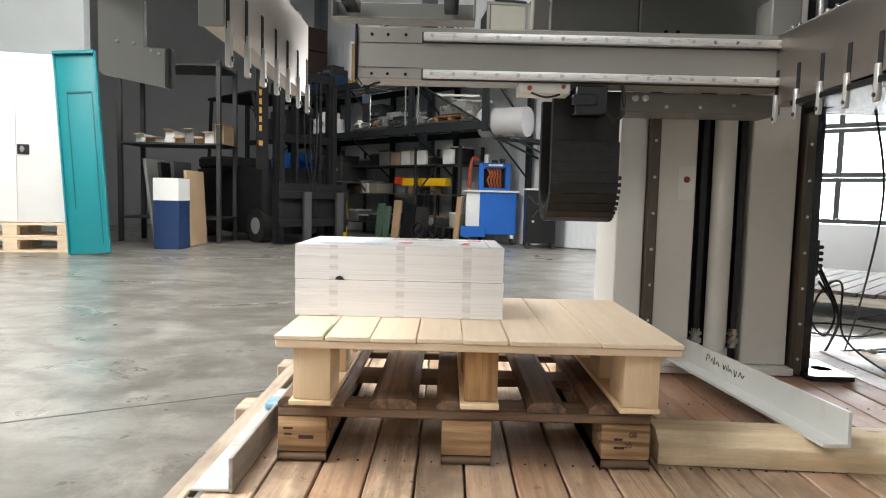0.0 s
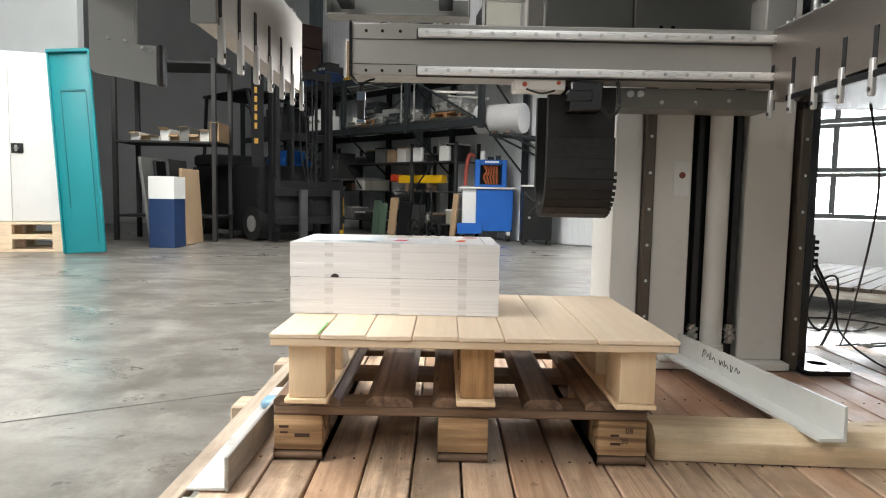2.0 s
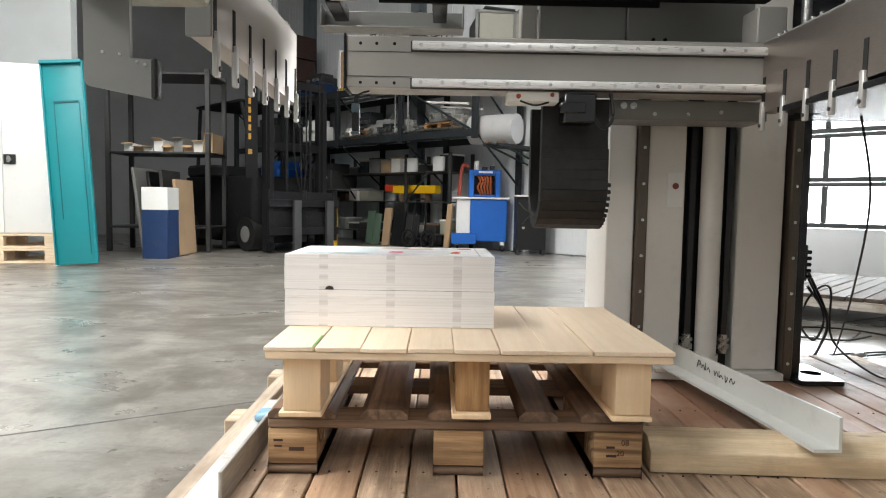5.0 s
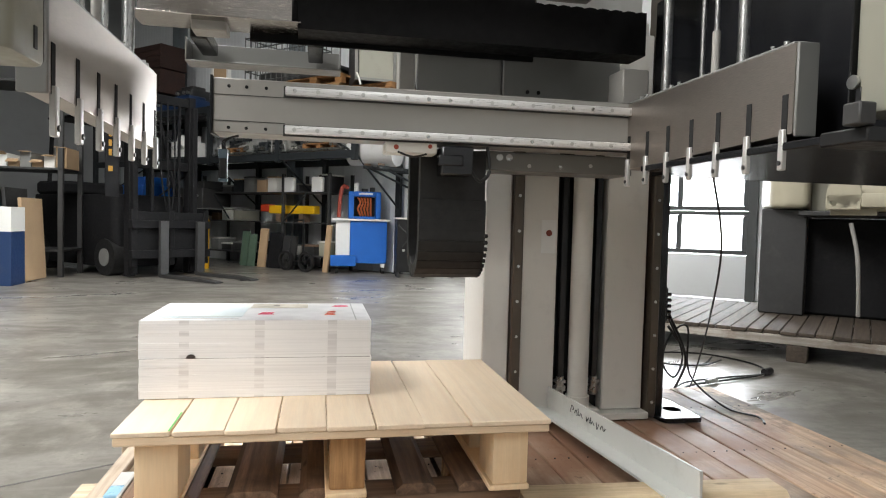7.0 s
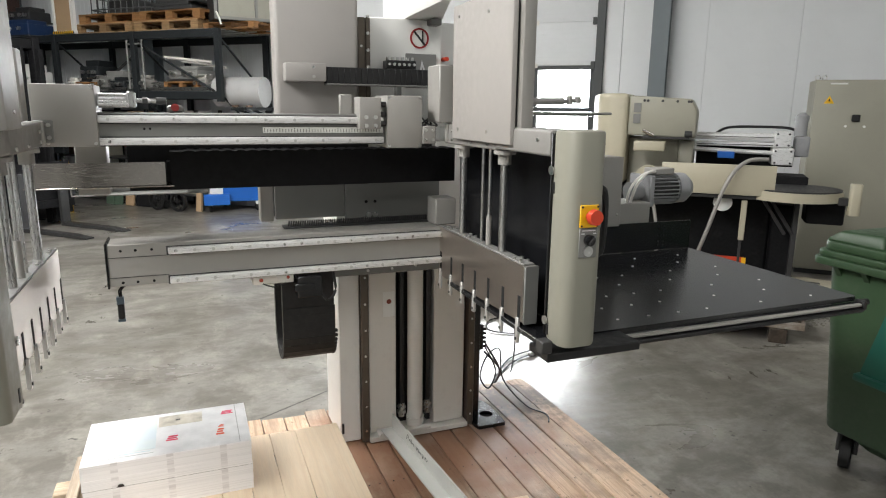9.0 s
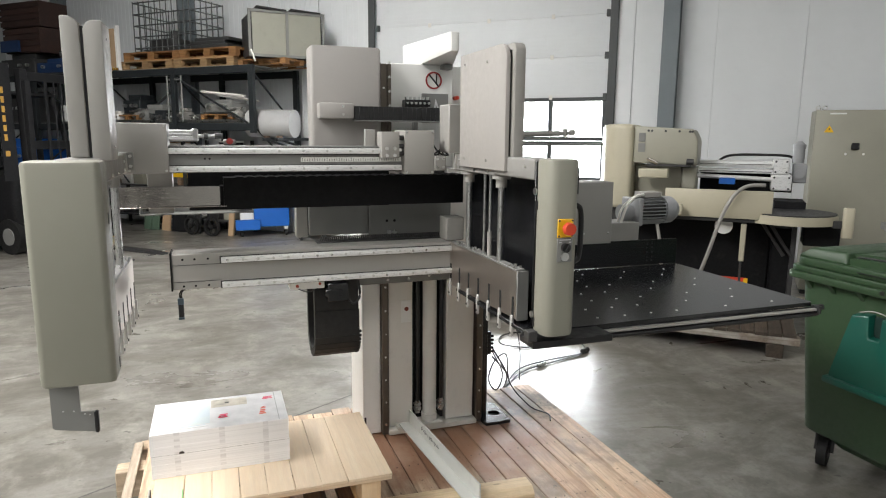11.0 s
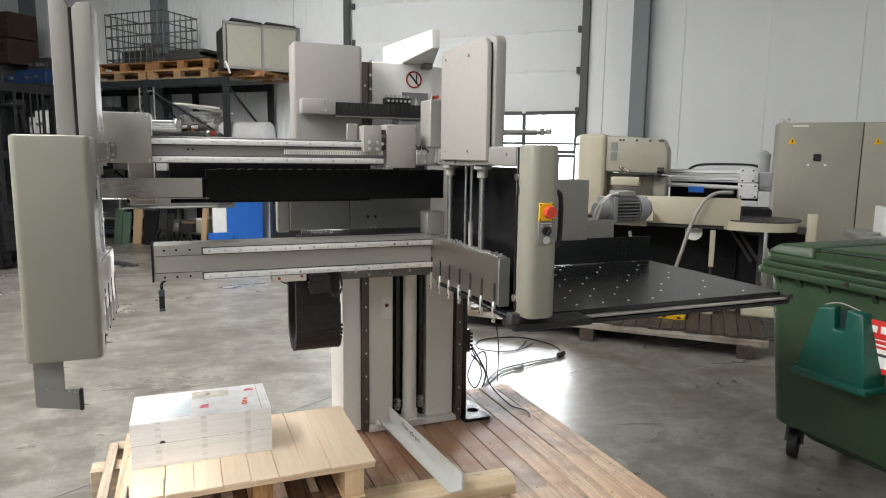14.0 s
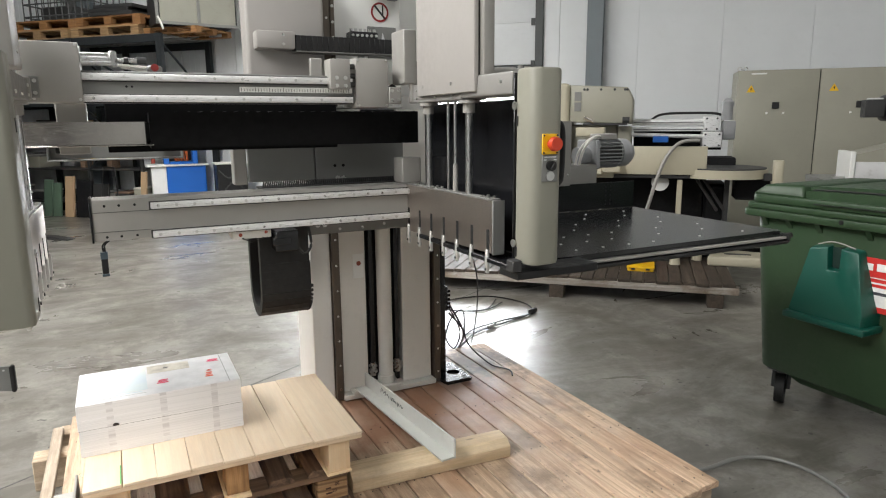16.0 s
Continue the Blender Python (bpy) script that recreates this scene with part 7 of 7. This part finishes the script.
part("pulley_guard", [C((0.90, -3.16, 0.95), (0.90, -3.08, 0.95), 0.105, 28), B(0.795, 1.005, -3.16, -3.08, 0.84, 0.95, 0.006)], CREAM, gt, "rounded cream belt guard")
part("guard_box", R(1.0055, 1.16, -3.17, -3.08, 0.86, 0.955, 0.016, "y", 0.006, 3), CREAM, gt)
part("guard_bracket", B(0.82, 1.1, -3.079, -3.0005, 0.805, 0.90, 0.004), CREAM, gt)
part("pulley_cover", [C((1.50, -2.86, 0.755), (1.50, -2.90, 0.755), 0.075, 24)], WHITEP, gt)
part("side_hose", [tube([(1.30, -3.06, 0.2), (1.40, -3.12, 0.55), (1.48, -3.12, 0.85), (1.56, -3.1, 1.03), (1.66, -3.06, 1.12), (1.80, -3.0, 1.13)], 0.016, 10), tube([(1.02, -3.05, 0.1), (1.0, -3.08, 0.5), (0.95, -3.05, 0.75)], 0.014, 8)], MID, gt, "grey corrugated hose")
part("back_gauge", [R(1.22, 1.88, -2.42, -2.24, 1.255, 1.315, 0.014, "x", 0.003, 3), B(1.22, 1.9, -2.44, -2.22, 1.20, 1.238, 0.006), C((1.22, -2.45, 1.17), (1.9, -2.45, 1.15), 0.02, 10)], ALU, gt, "steel side gauge with drive")
gb2 = part("gauge_block", [B(1.86, 2.03, -2.47, -2.2, 1.05, 1.195, 0.008), B(1.87, 2.0, -2.46, -2.2, 1.2, 1.335, 0.008)], ALU, gt, "bolted bright metal gauge block")
part("bolt", screws([(u, -2.47, z) for u in (1.885, 2.005) for z in (1.07, 1.17)] + [(u, -2.46, z) for u in (1.89, 1.98) for z in (1.22, 1.315)], (0, -1, 0), 0.009, 0.006), DARKST, gb2)
part("rail_groove", [B(1.24, 1.86, -2.4415, -2.4395, 1.213, 1.219, 0), B(1.24, 1.86, -2.4215, -2.4195, 1.28, 1.285, 0)], DARKST, gt)
# Added black plate, no real part; darkens the opening below the gauge rails.
part("gauge_back", B(1.24, 2.05, -2.215, -2.19, 1.02, 1.20, 0.003), MATT, gt)
part("blue_slide", B(1.42, 1.56, -2.54, -2.42, 1.10, 1.155, 0.004), BLUE, gt)
part("gauge_hose", [tube([(1.4, -2.25, 1.31), (1.5, -2.25, 1.36), (1.75, -2.25, 1.37), (2.0, -2.25, 1.36), (2.06, -2.25, 1.30)], 0.012, 8)], BLACK, gt)
part("gauge_motor", [C((2.075, -2.3, 1.30), (2.075, -2.3, 1.43), 0.05, 18), C((2.075, -2.3, 1.43), (2.075, -2.3, 1.47), 0.056, 18), C((2.075, -2.3, 1.47), (2.075, -2.3, 1.50), 0.05, 18, 0.02), B(2.035, 2.15, -2.38, -2.22, 1.12, 1.295, 0.01), C((2.09, -2.385, 1.20), (2.09, -2.40, 1.20), 0.04, 16)], MOTORG, gt)
part("air_table_stub", [B(1.9, 2.16, -2.5, -2.15, 0.84, 0.96, 0.01)], MATT, gt)
walled(gt)
wb2 = thing("machine_cover", (2.18, -2.78, 0.03), "cream cast machine cover lying on the platform", "machine cover")
part("cover", bevelled([(1.93, -2.98), (2.40, -2.98), (2.46, -2.7), (2.2, -2.6), (1.98, -2.7)], 0.031, 0.12, "z", 0.02, 3), CREAM, wb2)
part("grip_slot", B(2.08, 2.3, -2.86, -2.8, 0.1195, 0.1215, 0), DARKST, wb2)
walled(wb2)
cone = thing("levelling_cone", (1.86, -2.72, 0.03), "small cream levelling cone standing on the platform", "levelling cone")
part("cone", [C((1.86, -2.72, 0.0305), (1.86, -2.72, 0.17), 0.05, 18, 0.032)], CREAM, cone)
walled(cone)
pj = thing("warning_board", (1.58, -2.68, 0.03), "red board with a yellow edge leaning under the guillotine", "warning board")
slant = Matrix.Rotation(radians(-38), 4, "X")
part("board", B(1.44, 1.72, -2.72, -2.705, 0.06, 0.27, 0.003, 1, slant), RED, pj)
part("edge_strip", B(1.70, 1.735, -2.728, -2.721, 0.06, 0.27, 0.002, 1, slant), YELLOW, pj)
part("foot", B(1.46, 1.70, -2.86, -2.62, 0.0305, 0.06, 0.004), DARKST, pj)
walled(pj)
yc = thing("tool_case", (1.37, -3.23, 0.03), "yellow plastic tool case lying on the planks", "tool case")
part("shell", R(1.26, 1.48, -3.36, -3.10, 0.0305, 0.052, 0.02, "z", 0.004, 3), YELLOW, yc)
part("lid", R(1.255, 1.485, -3.365, -3.095, 0.0525, 0.072, 0.02, "z", 0.005, 3), YELLOW, yc)
part("catch", [B(u - 0.015, u + 0.015, -3.372, -3.3655, 0.045, 0.06, 0.001) for u in (1.31, 1.43)], DARKST, yc)
walled(yc)
ec = thing("electric_cabinet", (3.06, -0.95, FLOOR), "olive-grey electric cabinet with two doors and warning signs", "electric cabinet")
part("carcass", B(2.27, 3.86, -1.185, -0.7, FLOOR + 0.05, 1.82, 0.006), CREAMG, ec)
part("plinth", B(2.29, 3.84, -1.16, -0.72, FLOOR, FLOOR + 0.0495, 0.003), DARKST, ec)
for a, b in ((2.275, 3.055), (3.065, 3.855)):
    d = part("door", B(a, b, -1.205, -1.186, FLOOR + 0.06, 1.815, 0.006, 2), CREAMG, ec)
    tri = part("warning_sign", G([(a + 0.085, 1.59), (a + 0.175, 1.59), (a + 0.13, 1.665)], -1.209, -1.2055, "y"), YELLOW, d, "yellow warning triangle")
    part("sign_mark", [G([(a + 0.128, 1.635), (a + 0.138, 1.635), (a + 0.133, 1.622), (a + 0.14, 1.622), (a + 0.126, 1.60), (a + 0.13, 1.617), (a + 0.122, 1.617)], -1.2105, -1.2092, "y")], BLACK, tri)
    part("main_switch", B(a + 0.345, a + 0.415, -1.225, -1.2055, 1.415, 1.485, 0.006), BLACK, d)
    part("lock", [C((a + q, -1.2055, 1.37), (a + q, -1.215, 1.37), 0.012, 12) for q in (0.30, 0.46)], WHITEP, d)
part("door_gap", B(3.0565, 3.0635, -1.19, -1.1855, FLOOR + 0.06, 1.81, 0), BLACK, ec)
part("lifting_eye", [ring((u, -0.95, 1.85), (0, 1, 0), 0.015, 0.028, 0.01, 16) for u in (2.31, 2.37)], BOLT, ec)
part("name_bar", B(2.40, 2.55, -1.2065, -1.2055, 1.775, 1.79, 0), STW, ec)
walled(ec)
ot = thing("feed_table", (3.6, -2.9, FLOOR), "dark machine feed table behind the waste container", "feed table")
part("top", B(2.74, 4.6, -3.2, -2.5, 0.76, 0.82, 0.006), SLATE, ot)
for u in (2.85, 4.5):
    for y in (-3.1, -2.6):
        part("table_leg", B(u - 0.04, u + 0.04, y - 0.04, y + 0.04, FLOOR, 0.7595, 0.004), DARKST, ot)
part("tool", [C((2.84, -3.05, 0.832), (2.95, -3.0, 0.832), 0.012, 8), B(2.82, 2.87, -3.07, -3.03, 0.8205, 0.845, 0.003)], BOLT, ot)
walled(ot)
pk = thing("wrapped_unit", (3.3, -2.95, 0.82), "cream machine unit wrapped in white film on the feed table", "machine unit")
part("film_wrap", R(2.96, 3.75, -3.12, -2.75, 0.8205, 0.965, 0.02, "z", 0.006, 3), paint("crumpled_white_film", (0.62, 0.62, 0.62), 0.35, 0.15, 0.8, dirt=0.5), pk)
part("end_plate", B(2.92, 2.958, -3.13, -2.74, 0.8205, 1.045, 0.006), WHITEP, pk)
part("slab", G([(2.9585, 0.966), (3.75, 0.966), (3.75, 1.14), (3.25, 1.10), (2.99, 1.03), (2.9585, 1.03)], -3.12, -2.75, "y"), CREAMG, pk)
for i in range(7):
    part("slat", B(3.27 + 0.065 * i, 3.31 + 0.065 * i, -3.10, -2.78, 1.105 + 0.005 * i, 1.135 + 0.005 * i, 0.003), CREAMG, pk)
walled(pk)
mn = thing("control_monitor", (3.15, -2.9, 0.82), "dark control monitor on a black arm over the feed table", "monitor")
part("arm", C((3.3, -2.85, 0.82), (3.3, -2.85, 1.38), 0.02, 12), BLACK, mn)
part("screen_box", B(3.02, 3.16, -3.0, -2.86, 1.31, 1.45, 0.008), DARKST, mn)
part("housing", R(3.1605, 3.36, -3.02, -2.8, 1.28, 1.49, 0.04, "y", 0.008, 4), BLACK, mn)
part("label_strip", B(3.05, 3.14, -2.99, -2.88, 1.4505, 1.462, 0.002), STW, mn)
walled(mn)
